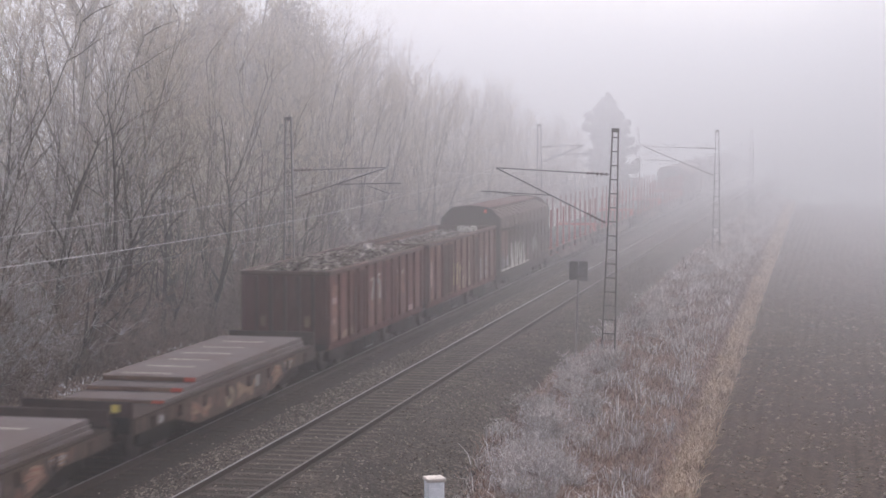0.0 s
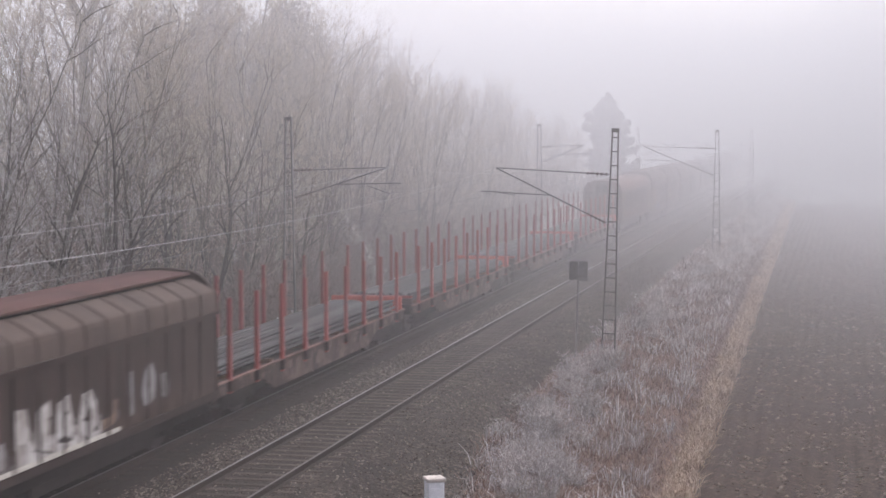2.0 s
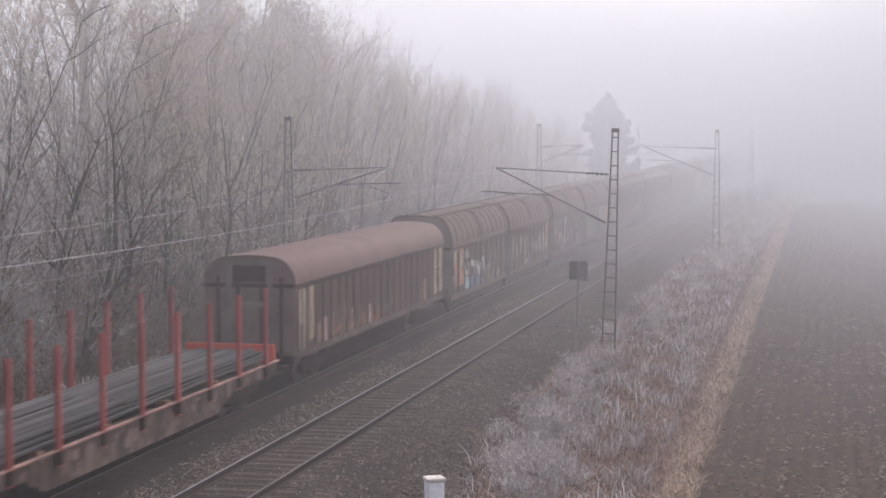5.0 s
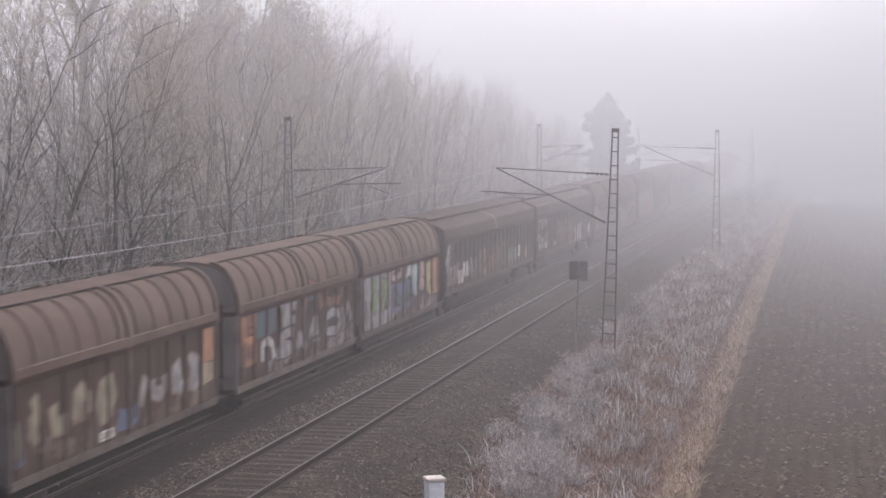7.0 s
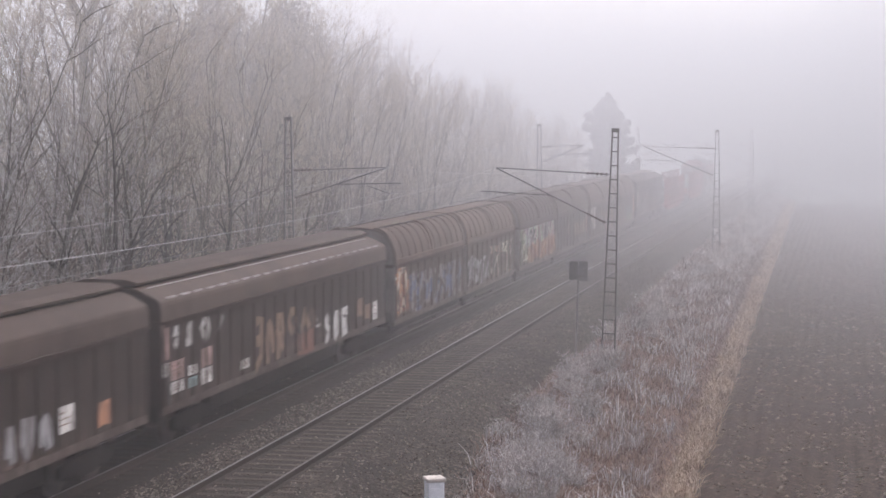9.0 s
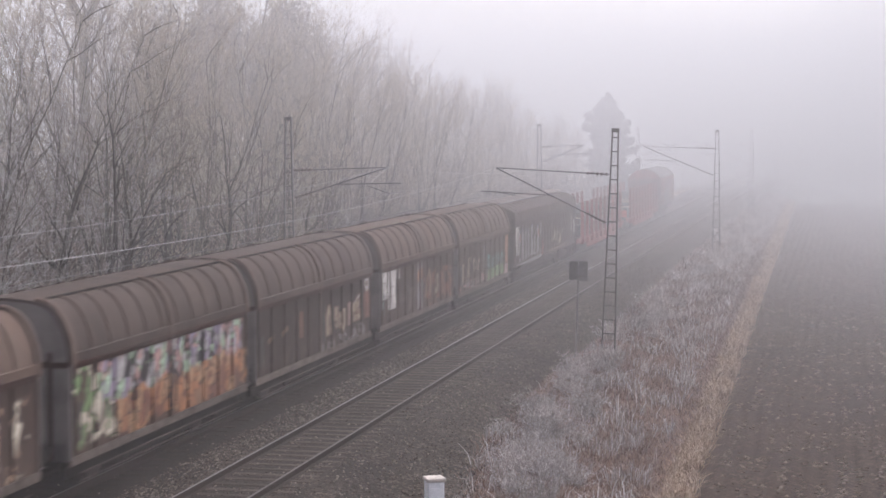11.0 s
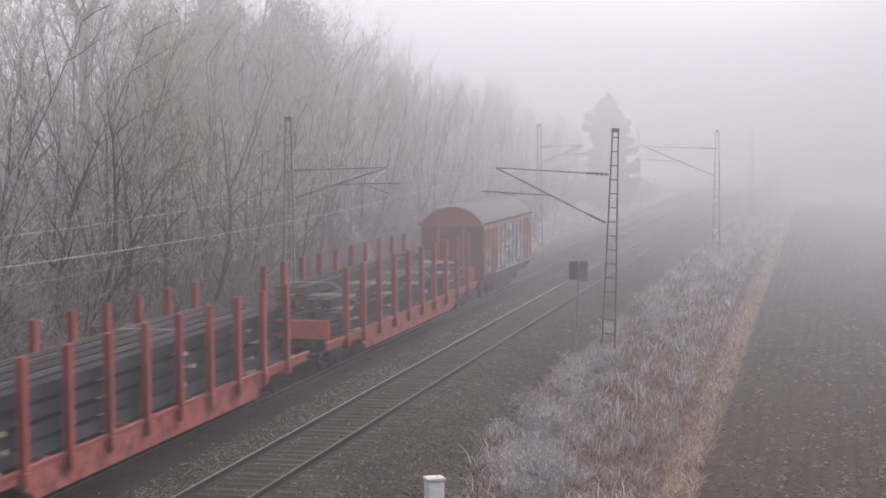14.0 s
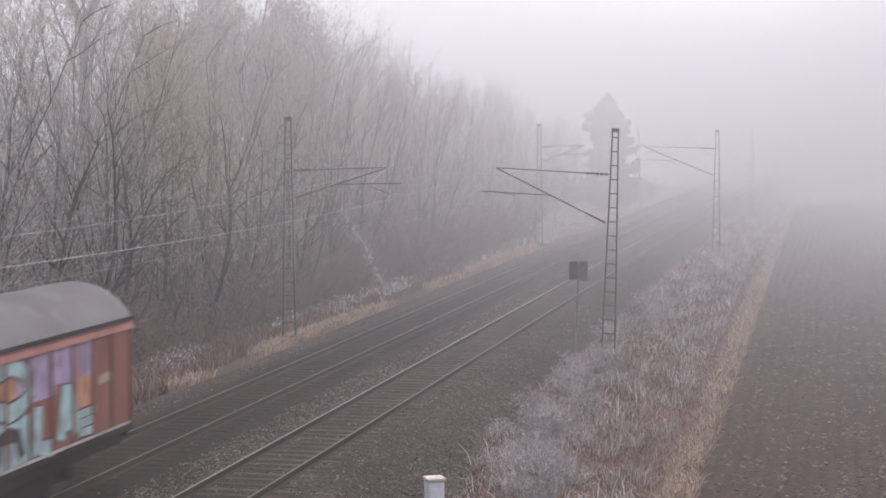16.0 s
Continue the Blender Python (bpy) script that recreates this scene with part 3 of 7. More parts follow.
tagged(new("red_weeds", blades("red_weeds", x, y, rooted(x, y), rng.uniform(0.3, 1.1, len(x)), 0.008 + y * 0.00012, 0.6, rng)), "reddish brown weed stems before the wood", "weeds", kind="stuff").data.materials.append(M_REDWEED)
x, y = strip(3400, 46, 90, lambda v: -10.2, lambda v: -8.6, 1.0)
x, y = clumped(rng, x, y, 0.3, -0.05, 33)
tagged(new("seed_heads", blades("seed_heads", x, y, rooted(x, y) + 0.75 * rng.uniform(0.5, 1.1, len(x)), rng.uniform(0.06, 0.14, len(x)), 0.035 + 0 * y, 0.8, rng)), "white frosted seed heads on dead weeds", "weeds", kind="stuff").data.materials.append(M_FROST)
x, y = strip(7000, 70, 230, lambda v: -9.6, lambda v: -8.0)
x, y = clumped(rng, x, y, 0.25, 0.22, 21)
tagged(new("frosted_weeds", blades("frosted_weeds", x, y, rooted(x, y) + 0.45, rng.uniform(0.15, 0.5, len(x)), 0.022 + y * 0.0001, 0.5, rng)), "frosted seed heads of tall weeds by the woodland", "weeds", kind="stuff").data.materials.append(M_FROST)
x, y = strip(60000, 32, 215, lambda v: field_edge(v) + 0.55, lambda v: field_edge(v) + 6 + 0.16 * v, 1.4)
wobble = np.array([0.3 * noise.noise((a * 0.2, b * 0.09, 5)) for a, b in zip(x, y)])
x = np.where(rng.uniform(0, 1, len(x)) < 0.72, np.round(x / 0.49) * 0.49 + wobble + rng.normal(0, 0.07, len(x)), x)
x, y = clumped(rng, x, y, 1.1, 0.02, 30)
x, y = x[x > np.array([field_edge(v) for v in y]) + 0.15], y[x > np.array([field_edge(v) for v in y]) + 0.15]
z = np.array([furrow(a, b) for a, b in zip(x, y)]) + 0.015
# Coloured paler than the field, to paint the slices' lit top edges.
tagged(new("soil_slices", blades("soil_slices", x, y, z, rng.uniform(0.02, 0.06, len(x)), 0.035 + y * 0.0004, 1.6, rng, across=True)), "stubble and curled soil slices along the furrows, paler for their lit edges", "soil", kind="stuff").data.materials.append(M_STUBBLE)


# ---- tracks ----
def track(x0, label, head):
    t = thing("railway_track", pose(x0, 0, 0), label, "railway track", "the two tracks", "structure")
    web = [(-0.07, -0.172), (0.07, -0.172), (0.07, -0.158), (0.012, -0.135), (0.012, -0.045), (0.036, -0.03), (0.036, -0.004), (-0.036, -0.004),
           (-0.036, -0.03), (-0.012, -0.045), (-0.012, -0.135), (-0.07, -0.158)]
    for x in (-0.77, 0.77):
        bm = prism_bm([(x + a, b) for a, b in web], -450, 700)
        r = part("rail", bm, M_RAIL, t)
        # Free track: bright left head, dull right one; the sky's reflection set by material.
        part("rail_head", box_bm(x - 0.028, x + 0.028, -450, 700, -0.003, 0.004), head if x < 0 else M_DULL, r, "worn steel running surface")
    return t


track_train = track(-4.0, "ballasted track with dull rails on dark sleepers", M_DULL)
track_free = track(0.0, "ballasted track with bright rails on dark sleepers", M_HEAD)


# ---- overhead line ----
def insulator(p, q, parent):
    p, q = Vector(p), Vector(q)
    bm = rod_bm(p, q, 0.025)
    for i in range(5):
        c = p.lerp(q, (i + 0.5) / 5)
        add_rod(bm, c - (q - p).normalized() * 0.02, c + (q - p).normalized() * 0.02, 0.075, 0.05, 10)
    part("insulator", bm, M_PORCELAIN, parent, "brown ribbed porcelain insulator")


def mast(x, y, foot, top, side, low, reach=0.0, rise=0.0, lean=0.0):
    """A two-legged frame mast with a cantilever that reaches to the track on its side (-1: towards smaller x)."""
    m = thing("catenary_mast", pose(x, y, foot, 0, lean, 0), "dark steel lattice catenary mast on a concrete footing", "catenary mast", "masts of the overhead line")
    h = top - foot
    for s in (-1, 1):
        bm = bmesh.new()
        add_prism(bm, [(s * 0.25 - 0.027, 0), (s * 0.25 + 0.027, 0), (s * 0.105 + 0.024, h), (s * 0.105 - 0.024, h)], -0.06, 0.06)
        bmesh.ops.recalc_face_normals(bm, faces=bm.faces)
        part("leg", bm, M_MAST, m)
    for i in range(int(h / 0.52)):
        z = 0.35 + i * 0.52
        w = 0.25 + (0.105 - 0.25) * z / h
        part("rung", box_bm(-w, w, -0.05, 0.05, z - 0.02, z + 0.02), M_MAST, m)
    part("cap", box_bm(-0.14, 0.14, -0.08, 0.08, h - 0.13, h + 0.02, 0.01), M_MAST, m)
    part("footing", box_bm(-0.42, 0.42, -0.4, 0.4, -0.5, 0.3 if side > 0 else 0.02, 0.03), M_FOOTING, m, "square concrete footing")
    reach = reach or (4.35 if side < 0 else 3.85)
    a, tip = Vector((side * 0.2, 0, 6.05 - foot + rise)), Vector((side * reach, 0, 6.17 - foot + rise))
    d = Vector((side * 0.25, 0, low - foot + rise))
    cant = part("cantilever", rod_bm(a.lerp(tip, 0.2), tip, 0.02), M_GALV, m, "galvanised steel cantilever tube")
    part("strut", rod_bm(d.lerp(tip, 0.18), tip, 0.025), M_GALV, cant)
    insulator(a, a.lerp(tip, 0.2), cant)
    insulator(d, d.lerp(tip, 0.18), cant)
    e = d.lerp(tip, 0.5 if side < 0 else 0.45)
    part("registration_arm", rod_bm(e, (side * (reach + 0.55), 0, e.z + 0.06), 0.02), M_GALV, cant)
    part("steady_arm", rod_bm((side * (reach - 0.75), 0, e.z - 0.05), (side * (reach + 0.1), 0, 5.18 - foot), 0.014), M_GALV, cant)
    part("hanger", rod_bm((side * (reach - 0.75), 0, e.z + 0.04), (side * (reach - 0.75), 0, e.z - 0.06), 0.012), M_GALV, cant)
    for s in (-0.3, 0.3):
        part("stay_wire", rod_bm(tip, tip + Vector((0, s * 8, -0.5)), 0.008, seg=5), M_WIRE, cant)
    return m


for mx, my, mf, mt, ms, ml, *far in ((4.24, 66.4, -0.85, 7.62, -1, 4.25, 4.45, -0.12, 1.5), (-7.85, 65.5, -0.62, 8.05, 1, 5.0), (4.4, 122.5, -0.9, 7.54, -1, 4.25, 4.95, 0.28), (-7.95, 124, -0.62, 7.95, 1, 5.0, 3.1, 0.35),
                               (4.0, 178, -0.8, 7.5, -1, 4.25), (-7.4, 181, -0.6, 7.8, 1, 5.0), (4.4, 2.0, -0.8, 7.6, -1, 4.25), (-7.85, 1.5, -0.6, 8.0, 1, 5.0), (4.3, 236, -0.8, 7.6, -1, 4.25), (-7.6, 238, -0.6, 7.9, 1, 5.0)):
    mast(mx, my, mf, mt, ms, ml, *far)
part("trackside_box", box_bm(4.0 - 0.36, 4.0 + 0.38, 177.5, 177.9, 1.9, 2.75, 0.03), M_CABINET, None)
tagged(bpy.data.objects["trackside_box"], "small white equipment box fixed on a mast", "equipment box")


def overhead(x, posts):
    w = thing("overhead_wire", pose(x, 0, 0), "rime-white messenger and contact wires over the track", "overhead wire", "overhead wires")
    carry, run = [], []
    for y0, y1 in zip(posts, posts[1:]):
        mid, half = (y0 + y1) / 2, (y1 - y0) / 2
        n = 16
        ys = [y0 + (y1 - y0) * i / n for i in range(n + 1)]
        sag = [5.4 + 0.77 * ((v - mid) / half) ** 2 for v in ys]
        for i in range(n):
            carry.append((0, ys[i], sag[i], 0, ys[i + 1], sag[i + 1], 0.0072, 0.0072))
        low = [5.12 + 0.06 * ((v - mid) / half) ** 2 for v in ys]
        for i in range(n):
            run.append((0, ys[i], low[i], 0, ys[i + 1], low[i + 1], 0.0065, 0.0065))
        for i in range(2, n - 1, 3):
            bm = rod_bm((0, ys[i], low[i]), (0, ys[i], sag[i]), 0.005, seg=5)
            part("dropper", bm, M_DARKWIRE, w)
    part_of("messenger_wire", tubes("messenger_wire", carry, 6), M_WIRE, w)
    part_of("contact_wire", tubes("contact_wire", run, 6), M_DARKWIRE, w)


overhead(0.0, (2.0, 66.4, 122.5, 178, 236))
overhead(-4.0, (1.5, 65.5, 124, 181, 238))

# ---- trackside things ----
sign = thing("trackside_sign", pose(3.41, 63.7, -0.55, 0, 1.6, 0), "dark back of a two-panel sign on a thin post", "sign")
part("post", rod_bm((0, 0, -0.1), (0, 0, 3.3), 0.035), M_SIGN, sign)
part("panel", box_bm(-0.33, -0.015, -0.02, 0.02, 2.78, 3.44, 0.01), M_SIGN, sign)
part("panel", box_bm(0.015, 0.34, -0.045, -0.005, 2.75, 3.46, 0.01), M_SIGN, sign)
for z in (2.92, 3.3):
    part("bracket", box_bm(-0.3, 0.3, -0.055, -0.045, z - 0.015, z + 0.015), M_SIGN, sign)
cab = thing("trackside_cabinet", pose(4.63, 35.4, -0.95, 0, 0, 28), "white trackside cabinet with a stained overhanging lid", "cabinet")
part("body", box_bm(-0.17, 0.17, -0.17, 0.17, 0, 1.4, 0.012), M_CABINET, cab)
part("lid", box_bm(-0.2, 0.2, -0.2, 0.2, 1.405, 1.48, 0.015), M_CABTOP, cab, "stained cream lid")
part("door", box_bm(-0.14, 0.14, -0.182, -0.173, 0.15, 1.28, 0.004), M_CABINET, cab)
part("plinth", box_bm(-0.24, 0.24, -0.24, 0.24, -0.2, 0.02, 0.02), M_CONCRETE, cab)


# ---- trees ----
def branch(rng, start, way, length, r, steps, curl, up, out):
    """A bent, tapering branch as tube rows in out; gives back its joints and ways."""
    p, d, joints = np.array(start, float), np.array(way, float), []
    d /= np.linalg.norm(d)
    for i in range(steps):
        d = d + rng.normal(0, curl, 3) + np.array([0, 0, up])
        d /= np.linalg.norm(d)
        q = p + d * length / steps
        r0, r1 = r * (1 - 0.85 * i / steps), r * (1 - 0.85 * (i + 1) / steps)
        out.append((*p, *q, r0, r1))
        p = q
        joints.append((p.copy(), d.copy(), r1, (i + 1) / steps))
    return joints


def slivers(name, rows):
    """Fine twigs, each one thin tapering blade from root to tip: rows of p (3), q (3), half width."""
    r = np.asarray(rows, float)
    rng = np.random.default_rng(len(r))
    d = r[:, 3:6] - r[:, 0:3]
    side = np.cross(d, rng.normal(0, 1, (len(r), 3)))
    side = side / np.maximum(np.linalg.norm(side, axis=1, keepdims=True), 1e-6) * r[:, 6:7]
    co = np.stack([r[:, 0:3] - side, r[:, 0:3] + side, r[:, 3:6]], 1).reshape(-1, 3)
    return tri_mesh(name, co, np.arange(len(co)).reshape(-1, 3))


def spray(rng, p, d, n, lo, hi, wide, out, rise=0.1):
    """A spray of n fine twigs from p, roughly along d."""
    w = d[None] * 0.8 + rng.normal(0, 0.55, (n, 3)) + np.array([0, 0, rise])
    w = w / np.linalg.norm(w, axis=1, keepdims=True) * rng.uniform(lo, hi, (n, 1))
    for v in w:
        out.append((*p, *(p + v), wide))


def wisp(rng, p, d, length, wide, out, parts=2, bend=0.12, rise=0.1):
    """A thin bent shoot in a few tapering slivers; gives back its joints."""
    joints = []
    for k in range(parts):
        d = d + rng.normal(0, bend, 3) + np.array([0, 0, rise])
        d = d / np.linalg.norm(d)
        q = p + d * length / parts
        out.append((*p, *(p + (q - p) * 1.25), wide * (1 - 0.6 * k / parts)))
        p = q
        joints.append((p, d))
    return joints


def grow(seed, height, stems, spread, limbs=9, boughs=2, fine=3, first=0.14, girth=0.065, twig=0.007, reach=1.0):
    """Wavy upright stems, limbs that fork off at a sharp angle, shoots on the limbs and fine twigs on the shoots."""
    rng = np.random.default_rng(seed)
    wood, shoots, thin = [], [], []
    for s in range(stems):
        a = 6.283 * (s + rng.uniform(0, 0.8)) / stems
        lean = spread * rng.uniform(0.3, 1.0)
        h = height * (rng.uniform(0.72, 1.0) if s else 1.0)
        start = (0.1 * math.cos(a) * (stems > 1), 0.1 * math.sin(a) * (stems > 1), 0)
        spine = branch(rng, start, (lean * math.cos(a), lean * math.sin(a), 1), h, girth * rng.uniform(0.65, 1.15), 10, 0.085, 0.03, wood)
        for p, d, r, f in spine[5:]:
            for q, e in wisp(rng, p, d + rng.normal(0, 0.4, 3), rng.uniform(0.6, 1.2), twig * 1.4, shoots, 2, 0.1, 0.3):
                spray(rng, q, e * 1.6, fine, 0.15, 0.45, twig, thin, 0.3)
        for k in range(limbs):
            p, d, r, f = spine[int(len(spine) * (first + (0.99 - first) * (k + rng.uniform(0, 1)) / limbs))]
            b = a + rng.normal(0, 1.5)
            way = d + np.array([math.cos(b), math.sin(b), 0]) * rng.uniform(0.3, 0.75) * reach
            ln = h * rng.uniform(0.2, 0.42) * (1.15 - f * 0.7)
            limb = branch(rng, p, way, ln, max(0.018, r * 0.62), 5, 0.14, 0.05, wood)
            for q, e, r2, f2 in limb:
                for _ in range(boughs):
                    for q2, e2 in wisp(rng, q, e + rng.normal(0, 0.5, 3), rng.uniform(0.5, 1.3), twig * 1.6, shoots, 3, 0.28):
                        spray(rng, q2, e2, fine, 0.15, 0.45, twig, thin, 0.08)
    return wood, shoots, thin


def tree_model(name, seed, height, stems, spread, twig_mat, label, bark=M_BARK, **kw):
    wood, boughs, thin = grow(seed, height, stems, spread, **kw)
    t = thing(name, pose(0, 0, 0), label, "tree", "bare trees beside the line")
    part_of("trunk", tubes("trunk", wood, 3), bark, t)
    part_of("crown", slivers("crown", boughs + thin), twig_mat, t, "haze of fine bare twigs")
    return t


BARE, RIMED = "bare grey-brown broadleaf tree with many upright stems", "bare tree with twigs white with hoar frost"
THICKET = "thicket of slender bare saplings under the trees"
models = [tree_model("tree", 1, 10.5, 5, 0.2, M_TWIG, BARE), tree_model("tree", 2, 11.5, 4, 0.17, M_TWIG, BARE, limbs=11),
          tree_model("tree", 3, 10.0, 6, 0.26, M_TWIG, BARE, limbs=7), tree_model("tree", 4, 12.0, 4, 0.2, M_TWIG, BARE, limbs=11),
          tree_model("tree", 5, 11.0, 4, 0.3, M_RIME, RIMED, limbs=9, reach=1.3),
          tree_model("sapling_thicket", 6, 6.5, 8, 0.25, M_BRUSH, THICKET, limbs=5, fine=5, first=0.1, girth=0.028, bark=M_DARKBARK),
          tree_model("tree", 7, 8.5, 4, 0.42, M_DARKTWIG, "bare tree with dark forking limbs at the woodland edge", limbs=12, boughs=1, fine=1, girth=0.12, bark=M_DARKBARK, reach=1.5)]
heights = [10.5, 11.5, 10.0, 12.0, 11.0, 6.5, 8.5]


def top_at(y):
    """How high the wood stands along the line."""
    pts = ((30, 12.5), (60, 12.9), (85, 13.6), (100, 13.2), (112, 11.9), (125, 11.0), (137, 11.0), (154, 10.3), (173, 9.1), (190, 7.5), (250, 7.0))
    return float(np.interp(y, [p[0] for p in pts], [p[1] for p in pts]))


def planted(model, h0, x, y, h, turn):
    k = h / h0
    c = copy_thing(model, pose(x, y, ground_z(x, y) - 0.12, 0, 0, turn))
    c.scale = (k, k, k)
    return c


rng = np.random.default_rng(77)
used = set()
count = 0
for row, (x0, gap, f) in enumerate(((-12.2, 4.6, 0.72), (-14.6, 4.6, 0.92), (-17.6, 5.2, 1.0), (-21.5, 7.5, 1.02))):
    y = 38.0 + row * 1.7
    while y < 178 + 2 * row:
        i = int(rng.integers(0, 4)) if rng.uniform() < ((0.25 if y < 57 + 2.5 * row else 0.97)) else 4
        h = (top_at(y) + 1.1) * f * rng.uniform(0.93, 1.03)
        gx = x0 + rng.uniform(-0.9, 0.9) + max(0, (y - 150) * -0.01)
        planted(models[i], heights[i], gx, y, h, rng.uniform(0, 360))
        count += 1
        y += gap * rng.uniform(0.75, 1.25) * (1.0 if y < 86 else 0.72 if y < 130 else 1.15)
for k in range(46):
    y = 42 + 3.4 * k
    planted(models[5], 6.5, rng.uniform(-17.5, -12.0), y, rng.uniform(4.5, 7.5) * (1.0 if y < 130 else 0.8), rng.uniform(0, 360))
for x, y, h in ((-10.9, 51.5, 9.5), (-11.0, 54.5, 8.5), (-11.2, 57.5, 9.5), (-11.0, 61, 8.5), (-11.4, 66, 9.5), (-11.5, 71, 8.5), (-11.8, 77, 9.0), (-12.1, 85, 8.5)):
    planted(models[6], 8.5, x, y, h, rng.uniform(0, 360))
for x, y, h in ((-10.6, 45.5, 6.5), (-11.0, 48.5, 6.0), (-10.4, 50.5, 5.0), (-11.6, 47, 7.5), (-12.4, 51, 7.0)):
    planted(models[4], 11.0, x, y, h, rng.uniform(0, 360))
for y in (330, 341, 352, 366, 380):
    planted(models[int(rng.integers(0, 4))], 10.5, -13 + rng.uniform(-3, 3), y, 11.0 * rng.uniform(0.8, 1.1), rng.uniform(0, 360))
for i, ob in enumerate(models):
    ob.matrix_basis = pose(-27 - i, 60 + 13 * i, -1.1, 0, 0, 40 * i)
    ob.scale = (1.1, 1.1, 1.1)


def scattered_leaves(name, seed, n, centre, radii, size):
    rng = np.random.default_rng(seed)
    d = rng.normal(0, 1, (n, 3))
    d /= np.linalg.norm(d, axis=1, keepdims=True)
    lump = 0.72 + 0.45 * np.array([noise.noise(Vector(v) * 2.3) for v in d])
    c = np.array(centre) + d * np.array(radii) * (rng.uniform(0.15, 1, (n, 1)) ** 0.45) * lump[:, None]
    u, w = rng.normal(0, 1, (n, 3)), rng.normal(0, 1, (n, 3))
    u = u / np.linalg.norm(u, axis=1, keepdims=True) * size
    w = w / np.linalg.norm(w, axis=1, keepdims=True) * size * 0.6
    co = np.stack([c - u, c + w, c + u, c - w], 1).reshape(-1, 3)
    k = np.arange(n)[:, None] * 4
    return tri_mesh(name, co, np.concatenate([k + np.array([[0, 1, 2]]), k + np.array([[0, 2, 3]])], 1).reshape(-1, 3))


def leafy_tree(x, y, h, seed):
    t = thing("tree", pose(x, y, ground_z(x, y) - 0.1), "tall tree still holding withered brown leaves", "tree", "leafy trees in the wood")
    wood, boughs, thin = grow(seed, h, 1, 0.05, limbs=26, first=0.25, girth=0.2)
    part_of("trunk", tubes("trunk", wood, 4), M_BARK, t)
    part_of("twig_crown", slivers("twig_crown", boughs + thin), M_TWIG, t)
    me = scattered_leaves("crown", seed, 20000, (0, 0, h * 0.68), (2.7, 2.7, h * 0.36), 0.09)
    part_of("crown", me, M_LEAF, t, "withered brown foliage")


leafy_tree(-17.6, 96, 17.5, 31)
leafy_tree(-20.6, 93, 17.5, 32)
leafy_tree(-20.5, 84, 14.0, 33)

# One old forked tree at the wood's near end.
old = thing("tree", pose(-22.6, 80, -1.1), "thick old tree forking high above the brush", "tree", "leafy trees in the wood")
wood, thin = [], []
rng = np.random.default_rng(5)
spine = branch(rng, (0, 0, 0), (0.02, 0.02, 1), 13.6, 0.4, 8, 0.02, 0.02, wood)
wood[:] = [(*r[:6], 0.42 - 0.03 * i, 0.42 - 0.03 * (i + 1)) for i, r in enumerate(wood)]
for a, ln in ((0.3, 7.0), (2.9, 7.5), (1.6, 6.0), (3.4, 5.0), (5.3, 6.5)):
    p = spine[-1 if ln > 6.8 else 5][0]
    limb = branch(rng, p, (0.42 * math.cos(a), 0.42 * math.sin(a), 1), ln, 0.24 if ln > 6.8 else 0.13, 7, 0.07, 0.03, wood)
    for q, e, r2, f in limb:
        for _ in range(3):
            c = rng.uniform(0, 6.28)
            tw = branch(rng, q, e + np.array([math.cos(c), math.sin(c), 0.2]) * 0.8, rng.uniform(1, 2.2), 0.03, 5, 0.2, 0.06, wood)
            for q2, e2, _, _ in tw:
                for _ in range(3):
                    branch(rng, q2, e2 + rng.normal(0, 0.6, 3), rng.uniform(0.4, 1.0), 0.008, 2, 0.2, 0.1, thin)
part_of("trunk", tubes("trunk", wood, 7), M_BARK, old)
part_of("crown", tubes("crown", thin, 3), M_RIME, old, "rime-white twigs")


# Brush under the trees and frosted shrubs on the bank.
def shrub_model(name, seed, n, h, wide, material, label, group, r=0.006, sub=3):
    rng = np.random.default_rng(seed)
    rows, fine = [], []
    for _ in range(n):
        a, l = rng.uniform(0, 6.283), rng.uniform(0.1, 1.0)
        st = (0.25 * wide * math.cos(a) * rng.uniform(0, 1), 0.25 * wide * math.sin(a) * rng.uniform(0, 1), 0)
        for q, e, _, f in branch(rng, st, (wide * l * math.cos(a), wide * l * math.sin(a), 1), h * rng.uniform(0.5, 1.1), r * 1.4, 5, 0.16, -0.035, rows):
            spray(rng, q, e, sub, h * 0.08, h * 0.26, r * 1.3, fine, 0.0)
    t = thing(name, pose(0, 0, 0), label, "shrub", group)
    if r < 0.0075:
        part_of("woody_frame", slivers("woody_frame", [q[:7] for q in rows]), material, t)
    else:
        part_of("woody_frame", tubes("woody_frame", rows, 3), material, t)
    part_of("foliage", slivers("foliage", fine), material, t)
    return t


brush = [shrub_model("bush", 50 + i, 34, 3.0, 0.8, M_BRUSH, "tangled leafless bush at the woodland edge", "brush under the trees", 0.008, 16) for i in range(2)]
brush.append(shrub_model("bush", 55, 40, 2.6, 0.7, M_RIME, "leafless bush white with hoar frost", "brush under the trees", 0.0042, 14))
brush.append(shrub_model("bush", 56, 40, 2.0, 0.9, M_FROST, "low bush thickly coated with white frost", "brush under the trees", 0.008, 12))
rng = np.random.default_rng(9)
y = 46.0
while y < 215:
    for x0 in (-10.3, -12.4):
        i = 2 if y > 140 and x0 > -11 and rng.uniform() < 0.4 else int(rng.integers(0, 2))
        k = rng.uniform(0.65, 1.05) * (1.1 if x0 > -11 else 1.6)
        c = copy_thing(brush[i], pose(x0 + rng.uniform(-0.7, 0.7), y + rng.uniform(-0.8, 0.8), -0.9, 0, 0, rng.uniform(0, 360)))
        c.scale = (k, k, k)
    y += 2.6 if y < 120 else 4.0
